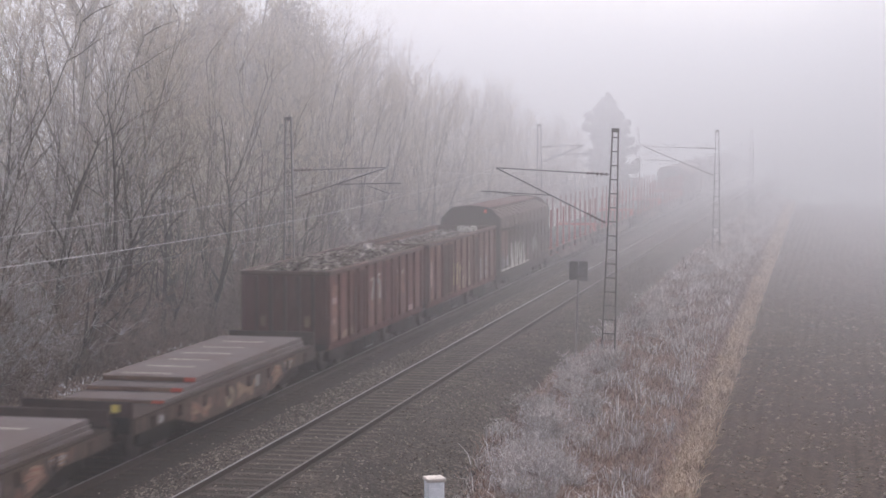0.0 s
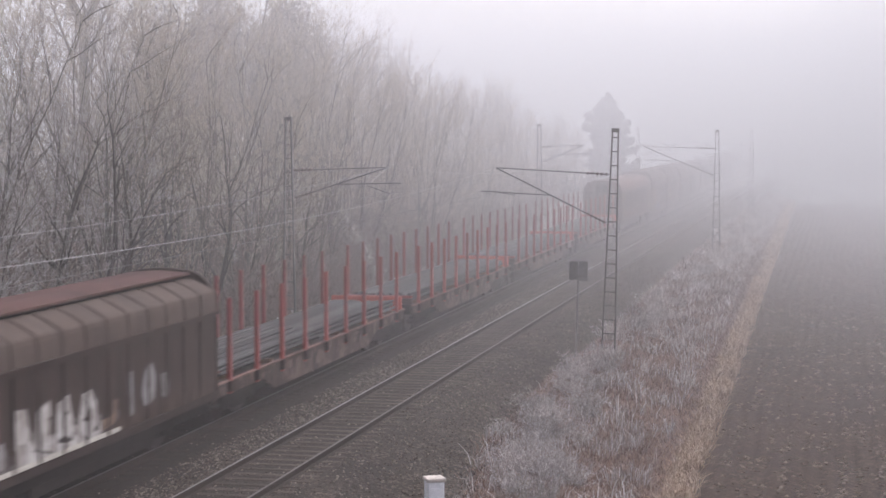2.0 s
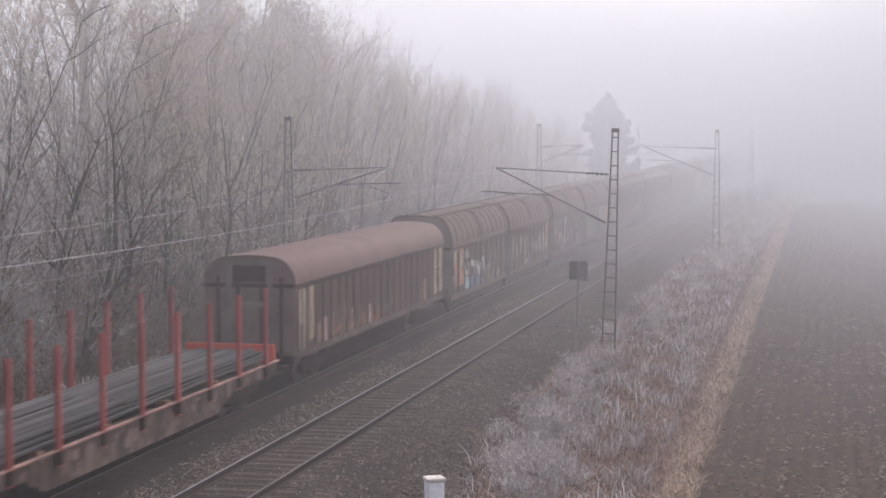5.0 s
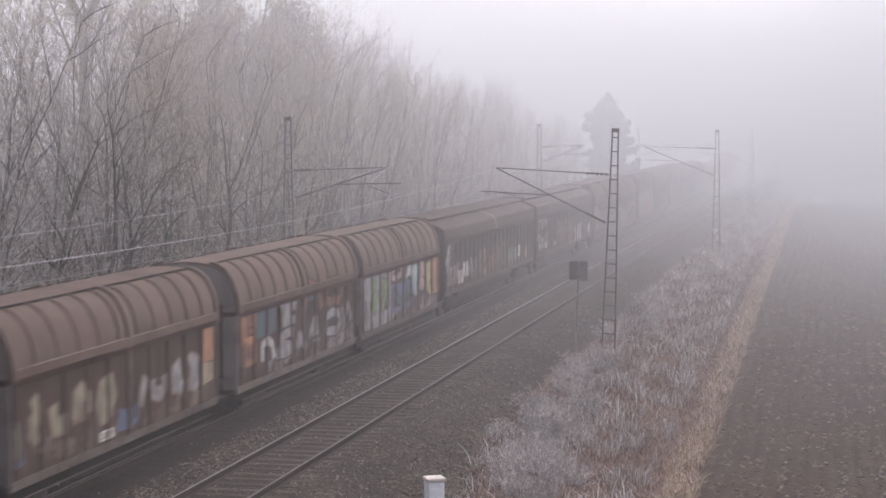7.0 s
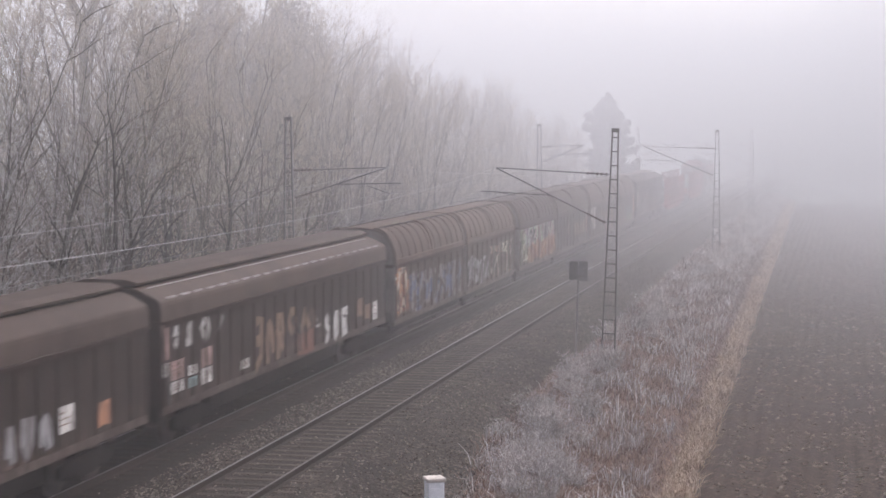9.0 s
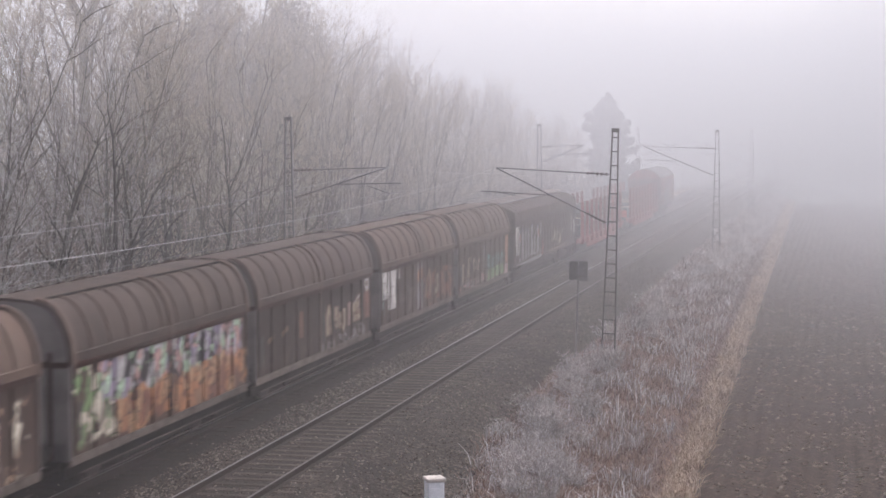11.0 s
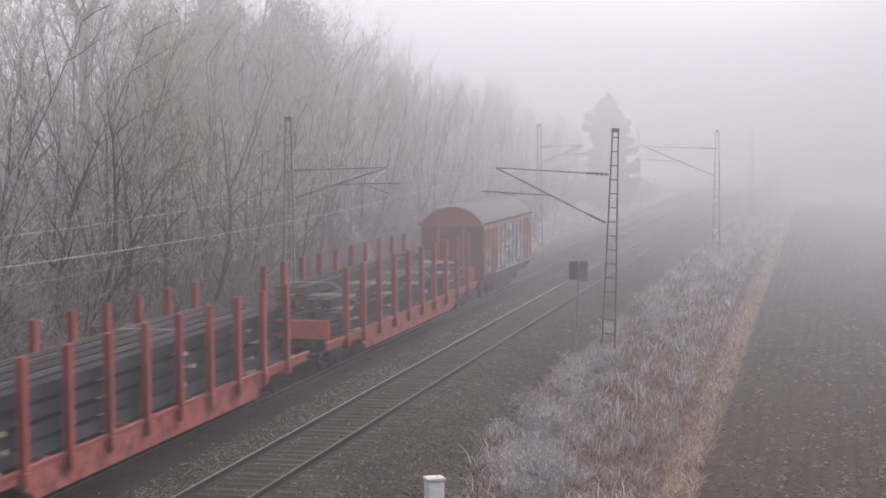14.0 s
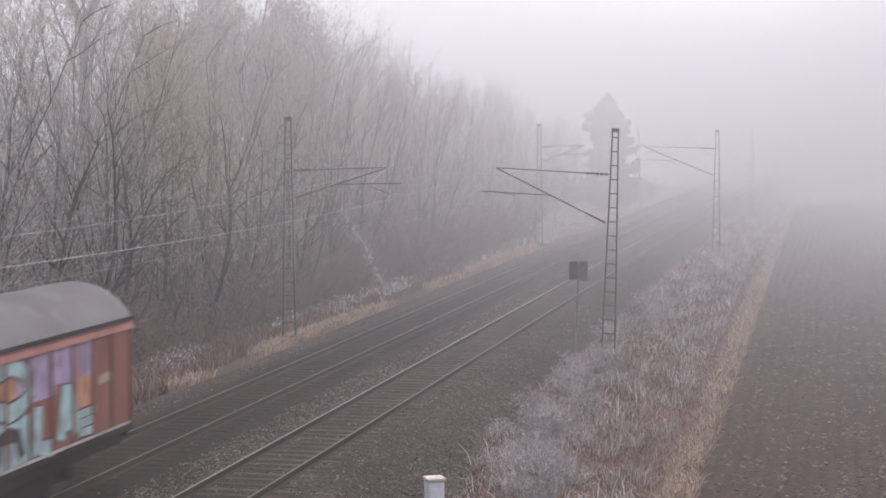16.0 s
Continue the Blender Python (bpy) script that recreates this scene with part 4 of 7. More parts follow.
for i, ob in enumerate(brush):
    ob.matrix_basis = pose(-13.5, 58 + 9 * i, -1.0)
frosty = [shrub_model("frosted_shrub", 60 + i, 60, 1.0, 0.8, M_RIME if i == 1 else M_FROST, "frosted spiky shrub on the grassy bank", "frosted shrubs on the bank", 0.0045, 9) for i in range(3)]
places = [(3.8, 60.0, 0.95), (4.5, 57.5, 0.6), (3.6, 58.4, 0.7), (4.7, 54.0, 0.7), (3.7, 51.5, 0.8), (4.3, 50.0, 0.7), (3.5, 47.5, 0.5), (4.6, 46.0, 0.65), (5.2, 43.5, 0.7), (4.6, 43.0, 0.75), (5.6, 40.5, 0.7),
          (4.9, 41.0, 0.7), (5.6, 38.6, 0.6), (5.3, 37.2, 0.6), (6.0, 43, 0.7), (4.4, 44.6, 0.8), (4.6, 47.8, 0.95), (4.2, 49.2, 0.85), (4.0, 55.8, 0.8), (4.4, 61.5, 0.9), (5.5, 44.0, 0.8), (5.4, 48.5, 0.7), (5.0, 52.5, 0.8)]
for k in range(48):
    yy = 72 + k * 3.1 + rng.uniform(-1.4, 1.4)
    places.append((rng.uniform(3.3, 6.2), yy, rng.uniform(0.4, 1.0)))
for i, (px, py, k) in enumerate(places):
    px += 0.35 if py < 70 else 0.0
    c = copy_thing(frosty[i % 3], pose(px, py, ground_z(px, py) - 0.05, 0, 0, rng.uniform(0, 360)))
    c.scale = (k * 1.2, k * 1.2, k)
for i, ob in enumerate(frosty):
    ob.matrix_basis = pose(4.0 + i * 0.5, 70 + 4.5 * i, -0.85)

# A rimed sapling hanging over the verge.
sap = thing("sapling", pose(-9.25, 86.5, -0.8), "slender sapling drooping under white rime", "tree")
rows, fine = [], []
rng = np.random.default_rng(14)
for q, e, _, f in branch(rng, (0, 0, 0), (-0.24, -0.2, 1), 4.7, 0.03, 14, 0.07, -0.02, rows):
    spray(rng, q, e * 0.6, 60, 0.3, 1.1, 0.0075, fine, -0.35)
part_of("stem", tubes("stem", rows, 3), M_FROST, sap)
part_of("foliage", slivers("foliage", fine), M_RIME, sap)


# A spruce standing clear of the wood.
def spruce(x, y, h, seed):
    t = thing("spruce", pose(x, y, ground_z(x, y) - 0.1), "dark green spruce standing clear of the wood", "tree")
    part("trunk", rod_bm((0, 0, 0), (0, 0, h), 0.17, 0.02), M_BARK, t)
    rng = np.random.default_rng(seed)
    rows, co, faces = [], [], []

    def bough(z, a, ln, dip, up):
        for q, e, _, g in branch(rng, (0, 0, z), (math.cos(a), math.sin(a), dip), ln, 0.028, 6, 0.04, up, rows):
            for _ in range(22):
                c = q + rng.normal(0, 0.1, 3) * min(1.0, 0.35 + ln * 0.6) - np.array([0, 0, 0.06])
                u = e * 0.27 + rng.normal(0, 0.08, 3)
                w = rng.normal(0, 0.06, 3) - np.array([0, 0, 0.16])
                n = len(co)
                co.extend((c - u * 0.5, c + u * 0.5, c + w))
                faces.append((n, n + 1, n + 2))

    z = 0.7
    while z < h - 0.12:
        f = z / h
        reach = float(np.interp(f, (0.05, 0.25, 0.42, 0.54, 0.6, 0.7, 0.8, 0.9, 0.95, 1.0), (2.5, 2.4, 2.1, 1.75, 1.85, 1.75, 1.35, 0.75, 0.4, 0.04)))
        for k in range(int(7 + 7 * (1 - f))):
            a = rng.uniform(0, 6.283)
            ln = max(0.12, reach * rng.uniform(0.6, 1.1) * (1.0 + 0.6 * noise.noise((math.cos(a) * 1.5, math.sin(a) * 1.5, z * 1.2))))
            bough(z, a, ln, 0.45 if f > 0.7 else -0.05, 0.03)
        z += 0.2
    for z, a, ln, dip in ((9.2, 3.2, 2.6, 0.32), (9.0, 3.0, 2.5, 0.2), (8.3, 3.25, 2.9, 0.1), (8.8, 0.1, 2.3, 0.15), (8.2, -0.2, 2.3, 0.0), (6.2, 0.05, 3.2, 0.02), (6.0, -0.15, 2.8, 0.0), (4.5, 0.0, 3.3, 0.0), (4.2, 0.25, 3.1, -0.05), (4.4, -0.2, 3.0, 0.0), (2.6, 0.1, 3.0, 0.0)):
        for _ in range(3):
            bough(z + rng.uniform(-0.12, 0.12), a + rng.uniform(-0.12, 0.12), ln * rng.uniform(0.85, 1.0), dip, 0.05)
    part_of("branch_frame", tubes("branch_frame", rows, 3), M_BARK, t)
    part_of("crown", tri_mesh("crown", co, faces), M_NEEDLE, t)


spruce(-11.3, 188, 12.5, 3)
for bx, by, bk in ((-11.4, 47, 1.5), (-11.6, 49.5, 1.4), (-12.2, 52.5, 1.6), (-13.0, 50, 1.9), (-12.6, 47.5, 1.8)):
    c = copy_thing(brush[2], pose(bx, by, -0.85, 0, 0, by * 31))
    c.scale = (bk, bk, bk)
for bx, by, bk in ((-8.2, 128.5, 0.8), (-8.3, 131.5, 0.9), (-8.2, 134, 1.0), (-8.5, 136.5, 1.3), (-8.2, 138, 1.1), (-8.3, 140, 1.2), (-8.4, 145, 1.2), (-8.5, 150, 1.1), (-11.6, 212, 0.9), (-10.6, 214, 1.1), (-9.2, 151, 1.0), (-9.3, 143, 1.0), (-9.2, 157, 0.9), (-9.4, 137, 0.8), (-10.2, 190, 0.7)):
    c = copy_thing(brush[3 if by < 200 else 0], pose(bx, by, -0.8, 0, 0, by * 7))
    c.scale = (bk, bk, bk)


# ---- the train ----
SPEED = 26.12
train = []
shared = {}


def shared_me(key, make):
    if key not in shared:
        me = bpy.data.meshes.new(key[0])
        bm = make()
        bm.to_mesh(me)
        bm.free()
        shared[key] = me
    return shared[key]


def placed(name, me, material, parent, x=0.0, y=0.0, z=0.0, label="", turn=0.0):
    ob = part_of(name, me, material, parent, label)
    ob.matrix_basis = pose(x, y, z, 0, 0, turn)
    return ob


def wheel_bm(x):
    bm = bmesh.new()
    s = 1 if x > 0 else -1
    add_rod(bm, (x - 0.065 * s, 0, 0.46), (x + 0.065 * s, 0, 0.46), 0.455, 0.455, 24)
    add_rod(bm, (x - 0.09 * s, 0, 0.46), (x - 0.06 * s, 0, 0.46), 0.485, 0.485, 24)
    add_rod(bm, (x + 0.06 * s, 0, 0.46), (x + 0.14 * s, 0, 0.46), 0.16, 0.12, 12)
    return bm


def wheelset(w, y):
    ax = placed("wheelset", shared_me(("axle",), lambda: rod_bm((-0.95, 0, 0.46), (0.95, 0, 0.46), 0.08)), M_WHEEL, w, y=y)
    for x in (-0.753, 0.753):
        placed("wheel", shared_me(("wheel", x), lambda: wheel_bm(x)), M_WHEEL, ax, z=0.005)
    for s in (-1, 1):
        placed("axle_box", shared_me(("axle_box", s), lambda: box_bm(s * 1.0 - 0.11, s * 1.0 + 0.11, -0.16, 0.16, 0.33, 0.62, 0.03)), M_UNDER, ax)


def springs_bm(s):
    bm = bmesh.new()
    for i in range(5):
        add_box(bm, s * 1.0 - 0.06, s * 1.0 + 0.06, -0.62 + 0.11 * i, 0.62 - 0.11 * i, 0.63 + 0.022 * i, 0.65 + 0.022 * i)
    return bm


def bogie_bm(s):
    bm = bmesh.new()
    outline = [(-1.35, 0.42), (-0.7, 0.42), (-0.45, 0.3), (0.45, 0.3), (0.7, 0.42), (1.35, 0.42), (1.35, 0.66), (0.6, 0.76), (-0.6, 0.76), (-1.35, 0.66)]
    a = [bm.verts.new((s * 1.06 - 0.05, y, z)) for y, z in outline]
    b = [bm.verts.new((s * 1.06 + 0.05, y, z)) for y, z in outline]
    bm.faces.new(a), bm.faces.new(b[::-1])
    for i in range(len(a)):
        j = (i + 1) % len(a)
        bm.faces.new((a[i], b[i], b[j], a[j]))
    bmesh.ops.recalc_face_normals(bm, faces=bm.faces)
    return bm


def running_gear(w, length, bogies, inset=2.6):
    if bogies:
        for c in (inset, length - inset):
            bo = placed("bogie", shared_me(("bolster",), lambda: box_bm(-1.0, 1.0, -0.3, 0.3, 0.5, 0.8, 0.03)), M_UNDER, w, y=c)
            for s in (-1, 1):
                placed("side_frame", shared_me(("side_frame", s), lambda: bogie_bm(s)), M_UNDER, bo)
            for d in (-0.9, 0.9):
                wheelset(w, c + d)
    else:
        for c in (inset, length - inset):
            wheelset(w, c)
            for s in (-1, 1):
                placed("leaf_spring", shared_me(("leaf_spring", s), lambda: springs_bm(s)), M_UNDER, w, y=c)
                placed("brake_gear", shared_me(("brake_gear", s), lambda: box_bm(s * 0.75 - 0.25, s * 0.75 + 0.25, -0.75, 0.75, 0.42, 0.8, 0.05)), M_UNDER, w, y=length / 2 + (c - length / 2) * 0.4)
                placed("horn_guide", shared_me(("horn_guide", s), lambda: box_bm(s * 0.9 - 0.02, s * 0.9 + 0.02, -0.4, 0.4, 0.3, 0.85)), M_UNDER, w, y=c)


def add_girder_fill(w, y0, y1, floor):
    """Centre girders, brake pull rods and tanks as one added block, darkening the underside."""
    part("centre_girder", box_bm(-0.95, 0.95, y0, y1, 0.4, floor, 0.04), M_UNDER, w)


def buffer_bm(s, e):
    bm = rod_bm((s * 0.875, 0, 1.03), (s * 0.875, e * 0.4, 1.03), 0.1, 0.09, 10)
    add_rod(bm, (s * 0.875, e * 0.4, 1.03), (s * 0.875, e * 0.46, 1.03), 0.21, 0.21, 14)
    return bm


def ends(w, length):
    for y, e in ((0, -1), (length, 1)):
        for s in (-1, 1):
            placed("buffer", shared_me(("buffer", s, e), lambda: buffer_bm(s, e)), M_UNDER, w, y=y)
        placed("coupling", shared_me(("coupling", e), lambda: box_bm(-0.06, 0.06, min(0, e * 0.45), max(0, e * 0.45), 0.88, 1.0, 0.02)), M_UNDER, w, y=y)
        placed("headstock", shared_me(("headstock", e), lambda: box_bm(-1.28, 1.28, -0.05, 0.05, 0.82, 1.2, 0.01)), M_UNDER, w, y=y - e * 0.05)


def wagon(name, s0, label, group):
    w = thing(name, pose(-4.0, s0, 0), label, "freight wagon", group)
    train.append((w, s0))
    return w


def arch(half, edge, top, kind):
    """The roof's outline from its left edge over the top to its right edge."""
    if kind == "round":
        pts = [(1.0, 0.0), (0.985, 0.27), (0.92, 0.53), (0.8, 0.75), (0.64, 0.89), (0.42, 0.95), (0.0, 0.985)]
    elif kind == "hood":
        pts = [(1.0, 0.0), (1.0, 0.2), (0.985, 0.44), (0.94, 0.52), (0.57, 0.75), (0.42, 0.77), (0.0, 0.78)]
    else:
        pts = [(1.0, 0.0), (0.93, 0.22), (0.79, 0.5), (0.6, 0.75), (0.4, 0.9), (0.2, 0.98), (0.0, 1.0)]
    for _ in range(1 if kind == "hood" else 2):
        pts = [pts[0]] + [(p[0] * w + q[0] * (1 - w), p[1] * w + q[1] * (1 - w)) for p, q in zip(pts, pts[1:]) for w in (0.75, 0.25)] + [pts[-1]]
    right = [(half * a, edge + (top - edge) * b) for a, b in pts]
    return [(-x, z) for x, z in right] + [p for p in right[::-1]][1:]


def shell(outline, t):
    """A closed outline of a curved sheet of thickness t."""
    mid = min(z for _, z in outline)
    inner = [(x * (1 - t / 1.4), mid + (z - mid) * (1 - t / 1.1) - 0.0) for x, z in outline]
    return outline + inner[::-1]


def wider(outline, d):
    zc = min(z for _, z in outline)
    return [(x * (1 + d / 1.4), zc + (z - zc) * (1 + d / 1.0)) for x, z in outline]


def van(s0, length, label, group, walls, roof_mat, rib_mat, frame_mat, floor=0.85, edge=3.0, top=4.12, kind="round", posts=9, doors=2, ribs=9,
        bogies=False, inset=2.2, crest=False, crest_mat=None, strip_mat=None, half=1.4, end_mat=None, sill_mat=None, end_posts=(-0.95, -0.35, 0.35, 0.95), eave=0.0):
    w = wagon("covered_wagon", s0, label, group)
    outline = arch(half, edge, top, kind)
    part("underframe", box_bm(-1.1, 1.1, 0.1, length - 0.1, floor - 0.15, floor + 0.05), M_UNDER, w)
    add_girder_fill(w, inset + (1.7 if bogies else 0.7), length - inset - (1.7 if bogies else 0.7), floor - 0.16)
    for s in (-1, 1):
        part("sill", box_bm(s * 1.33 - 0.05, s * 1.33 + 0.05, 0.02, length - 0.02, floor - 0.12, floor + 0.08, 0.01), sill_mat or frame_mat, w)
        if not bogies:
            part("sole_bar", box_bm(s * 1.12 - 0.05, s * 1.12 + 0.05, 0.15, length - 0.15, floor - 0.42, floor - 0.13, 0.01), M_UNDER, w)
            part("truss", box_bm(s * 1.08 - 0.03, s * 1.08 + 0.03, inset + 1.0, length - inset - 1.0, 0.28, floor - 0.4, 0.01), M_UNDER, w)
            for z in (0.34, 0.5) if eave else ():
                part("step_rail", rod_bm((s * 1.36, 0.4, z), (s * 1.36, length - 0.4, z), 0.018), M_WHEEL, w)
    gable = [(-half + 0.02, floor)] + [(x * 0.985, z - 0.01) for x, z in outline] + [(half - 0.02, floor)]
    for y in (0.0, length - 0.07):
        e = part("end_wall", prism_bm(gable, y, y + 0.07), end_mat or frame_mat, w)
        out = -0.035 if y == 0 else 0.035
        for x in end_posts:
            part("end_post", box_bm(x - 0.05, x + 0.05, y + 0.035 + out - 0.035, y + 0.035 + out + 0.035, floor, edge + 0.25), frame_mat, e)
        part("end_beam", box_bm(-half + 0.05, half - 0.05, y + 0.035 + out * 1.3 - 0.035, y + 0.035 + out * 1.3 + 0.035, edge - 0.06, edge + 0.06), frame_mat, e)
    step = (length - 0.2) / doors
    for s in (-1, 1):
        for d in range(doors):
            y0 = 0.1 + d * step
            door = part("door", box_bm(s * 1.36 - 0.02, s * 1.36 + 0.02, y0 + 0.012, y0 + step - 0.012, floor + 0.085, edge), walls, w)
            for i in range(posts + 1):
                yy = y0 + 0.06 + (step - 0.12) * i / posts
                if s > 0:
                    part("post", box_bm(1.375, 1.415, yy - 0.035, yy + 0.035, floor + 0.1, edge - 0.02), walls, door)
                else:
                    placed("post", shared_me(("post", floor, edge), lambda: box_bm(-1.415, -1.375, -0.035, 0.035, floor + 0.1, edge - 0.02)), frame_mat, door, y=yy)
            placed("latch", shared_me(("latch", s), lambda: box_bm(s * 1.42 - 0.015, s * 1.42 + 0.015, -0.03, 0.03, 1.2, 2.0, 0.008)), M_GALV, door, y=y0 + 0.3)
            part("top_rail", box_bm(s * 1.385 - 0.03, s * 1.385 + 0.03, y0 + 0.02, y0 + step - 0.02, edge - 0.1, edge - 0.005), frame_mat, door)
    roof = part("roof", prism_bm(shell(outline, 0.05), -0.03, length + 0.03), roof_mat, w)
    if ribs:
        def ribs_bm(s, out, depth, y0, y1):
            """A rib up one flank of the roof, to where the flat top begins."""
            bm = bmesh.new()
            add_prism(bm, shell([p for p in wider(outline, out) if p[0] * s > 0.6], depth), y0, y1)
            bmesh.ops.recalc_face_normals(bm, faces=bm.faces)
            return bm
        for s in (-1, 1):
            rib = shared_me(("roof_rib", s, half, edge, top, kind), lambda: ribs_bm(s, 0.025, 0.024, -0.045, 0.045))
            for i in range(ribs + 1):
                placed("roof_rib", rib, rib_mat, roof, y=0.08 + (length - 0.16) * i / ribs)
            if kind == "hood":
                continue
            big = shared_me(("roof_joint", s, half, edge, top, kind), lambda: ribs_bm(s, 0.05, 0.048, -0.1, 0.1))
            for y in ((0.12, length - 0.12) if doors == 1 else (0.12, length / 2, length - 0.12)):
                placed("roof_joint", big, rib_mat if 1 < y < length - 1 else roof_mat, roof, y=y)
    if ribs and not crest and not strip_mat:
        seam = float(np.interp(0.66, [-p[0] for p in outline[:len(outline) // 2]][::-1], [p[1] for p in outline[:len(outline) // 2]][::-1]))
        part("ridge_strip", box_bm(0.63, 0.69, 0.15, length - 0.15, seam - 0.03, seam + 0.045), M_UNDER, roof, "dark seam where the hood meets the flat roof top")
    if crest and crest_mat:
        crown = max(z for _, z in outline)
        wing = 0.55 if length > 18 else 0.76
        # The riser's dark colour paints in the shade below the overhanging plate.
        part("ridge_base", box_bm(0.16 - wing, wing - 0.16, 0.4, length - 0.4, crown - 0.1, crown + 0.06), M_UNDER, roof, "riser darkened for the shade under the ridge cover")
        if length > 18:
            part("ridge_edge", box_bm(wing + 0.003, wing + 0.02, 0.3, length - 0.3, crown + 0.06, crown + 0.125), M_STRIP, roof, "pale worn edge of the ridge cover")
        part("ridge_cover", prism_bm([(-wing, crown + 0.065), (-wing, crown + 0.12), (0.0, crown + 0.17), (wing, crown + 0.12), (wing, crown + 0.065)], 0.3, length - 0.3), crest_mat, roof, "grey-brown ridge cover plate")
    elif crest:
        crown = max(z for _, z in outline)
        # Same here: overhang shade put into the riser's colour.
        part("ridge_base", box_bm(-0.62, 0.62, 0.2, length - 0.2, crown - 0.1, crown + 0.06), M_UNDER, roof, "riser darkened for the shade under the ridge cover")
        part("ridge_cover", prism_bm([(-0.76, crown + 0.04), (-0.78, crown + 0.1), (-0.5, crown + 0.18), (0.5, crown + 0.18), (0.78, crown + 0.1), (0.76, crown + 0.04)], 0.05, length - 0.05), roof_mat, roof, "raised ridge cover")
    if strip_mat:
        part("ridge_strip", box_bm(0.82, 0.85, 0.5, length - 0.5, top - 0.1, top + 0.02), strip_mat, roof, "pale strip along the roof edge")
    for s in (-1, 1):
        part("gutter", box_bm(s * (half + 0.02) - 0.025, s * (half + 0.02) + 0.025, 0, length, edge - 0.02, edge + 0.05), frame_mat, roof)
    if eave:
        for s in (-1, 1):
            part("eave_band", box_bm(s * (half + 0.005) - 0.03, s * (half + 0.005) + 0.03, 0.02, length - 0.02, edge - 0.03, edge + eave, 0.02), roof_mat, roof, "smooth lower band of the hood")
        part("door_edge", box_bm(1.39, 1.425, length / 2 - 0.07, length / 2 + 0.07, floor + 0.05, edge - 0.04, 0.01), M_WAGONSILL, w, "pale worn door edge")
    running_gear(w, length, bogies, inset)
    ends(w, length)
    return w


def plate(w, y0, y1, z0, z1, material, name="label_plate", label="small pale data plate"):
    part(name, box_bm(1.388, 1.396 if name != "mark" else 1.394, y0, y1, z0, z1), material, w, label)


GLYPHS = {"stem": (((0.5, 0), (0.5, 1)),), "ess": (((0.95, 0.85), (0.6, 1), (0.12, 0.85), (0.12, 0.6), (0.88, 0.42), (0.88, 0.14), (0.45, 0), (0.05, 0.15)),),
          "ring": (((0.5, 0), (0.06, 0.2), (0, 0.6), (0.2, 0.95), (0.6, 1), (0.95, 0.8), (1, 0.35), (0.8, 0.05), (0.46, 0)),), "arch": (((0, 0), (0.1, 0.8), (0.5, 1), (0.9, 0.8), (1, 0)),),
          "gable": (((0, 0), (0.4, 1), (0.62, 1), (1, 0)), ((0.2, 0.36), (0.82, 0.36))), "cup": (((0, 1), (0.05, 0.25), (0.5, 0), (0.95, 0.25), (1, 1)),),
          "zig": (((0, 0), (0.1, 1), (0.85, 0), (1, 1)),), "vee": (((0, 1), (0.45, 0), (1, 1)),), "comb": (((1, 1), (0, 0.95), (0, 0.04), (1, 0)), ((0, 0.5), (0.8, 0.55))),
          "hook": (((0.1, 1), (0, 0.1), (1, 0)),), "bow": (((0, 0), (0.05, 1), (0.7, 0.95), (0.85, 0.65), (0.1, 0.5), (0.9, 0)),), "slant": (((0, 0), (1, 1)),)}
SPRAY = {}
for colour, c in (("silver", (0.2, 0.195, 0.2)), ("white", (0.36, 0.345, 0.33)), ("cream", (0.26, 0.21, 0.145)), ("orange", (0.33, 0.15, 0.075)), ("teal", (0.075, 0.19, 0.165)), ("cyan", (0.2, 0.31, 0.32)),
                  ("blue", (0.075, 0.1, 0.175)), ("green", (0.13, 0.2, 0.085)), ("red", (0.27, 0.065, 0.05)), ("tan", (0.17, 0.11, 0.075)), ("yellow", (0.34, 0.29, 0.11)), ("lilac", (0.22, 0.17, 0.27)),
                  ("pink", (0.3, 0.19, 0.175)), ("black", (0.024, 0.022, 0.024)), ("beige", (0.185, 0.165, 0.115)), ("petrol", (0.05, 0.085, 0.11)), ("rust", (0.15, 0.068, 0.048)), ("notice", (0.5, 0.48, 0.45))):
    SPRAY[colour] = faded(colour + "_spray", c)
SPRAYED = "graffiti stroke sprayed on the wagon's side"


def ribbon(bm, points, half, x):
    """A flat painted stroke along a bent line of (y, z) points."""
    left, right = [], []
    for k, (y, z) in enumerate(points):
        a, b = points[max(k - 1, 0)], points[min(k + 1, len(points) - 1)]
        d = math.hypot(b[0] - a[0], b[1] - a[1]) or 1.0
        ny, nz = -(b[1] - a[1]) / d * half, (b[0] - a[0]) / d * half
        left.append(bm.verts.new((x, y + ny, z + nz)))
        right.append(bm.verts.new((x, y - ny, z - nz)))
    for k in range(len(points) - 1):
        bm.faces.new((right[k], right[k + 1], left[k + 1], left[k]))


def patch(bm, y0, y1, z0, z1, x, rng):
    """A painted field with an uneven edge."""
    ring = [(y0, z0), ((y0 + y1) / 2, z0), (y1, z0), (y1, (z0 + z1) / 2), (y1, z1), ((2 * y0 + y1) / 3, z1), (y0, z1), (y0, (z0 + z1) / 2)]
    bm.faces.new([bm.verts.new((x, y + rng.uniform(-0.04, 0.04), z + rng.uniform(-0.05, 0.05))) for y, z in ring])


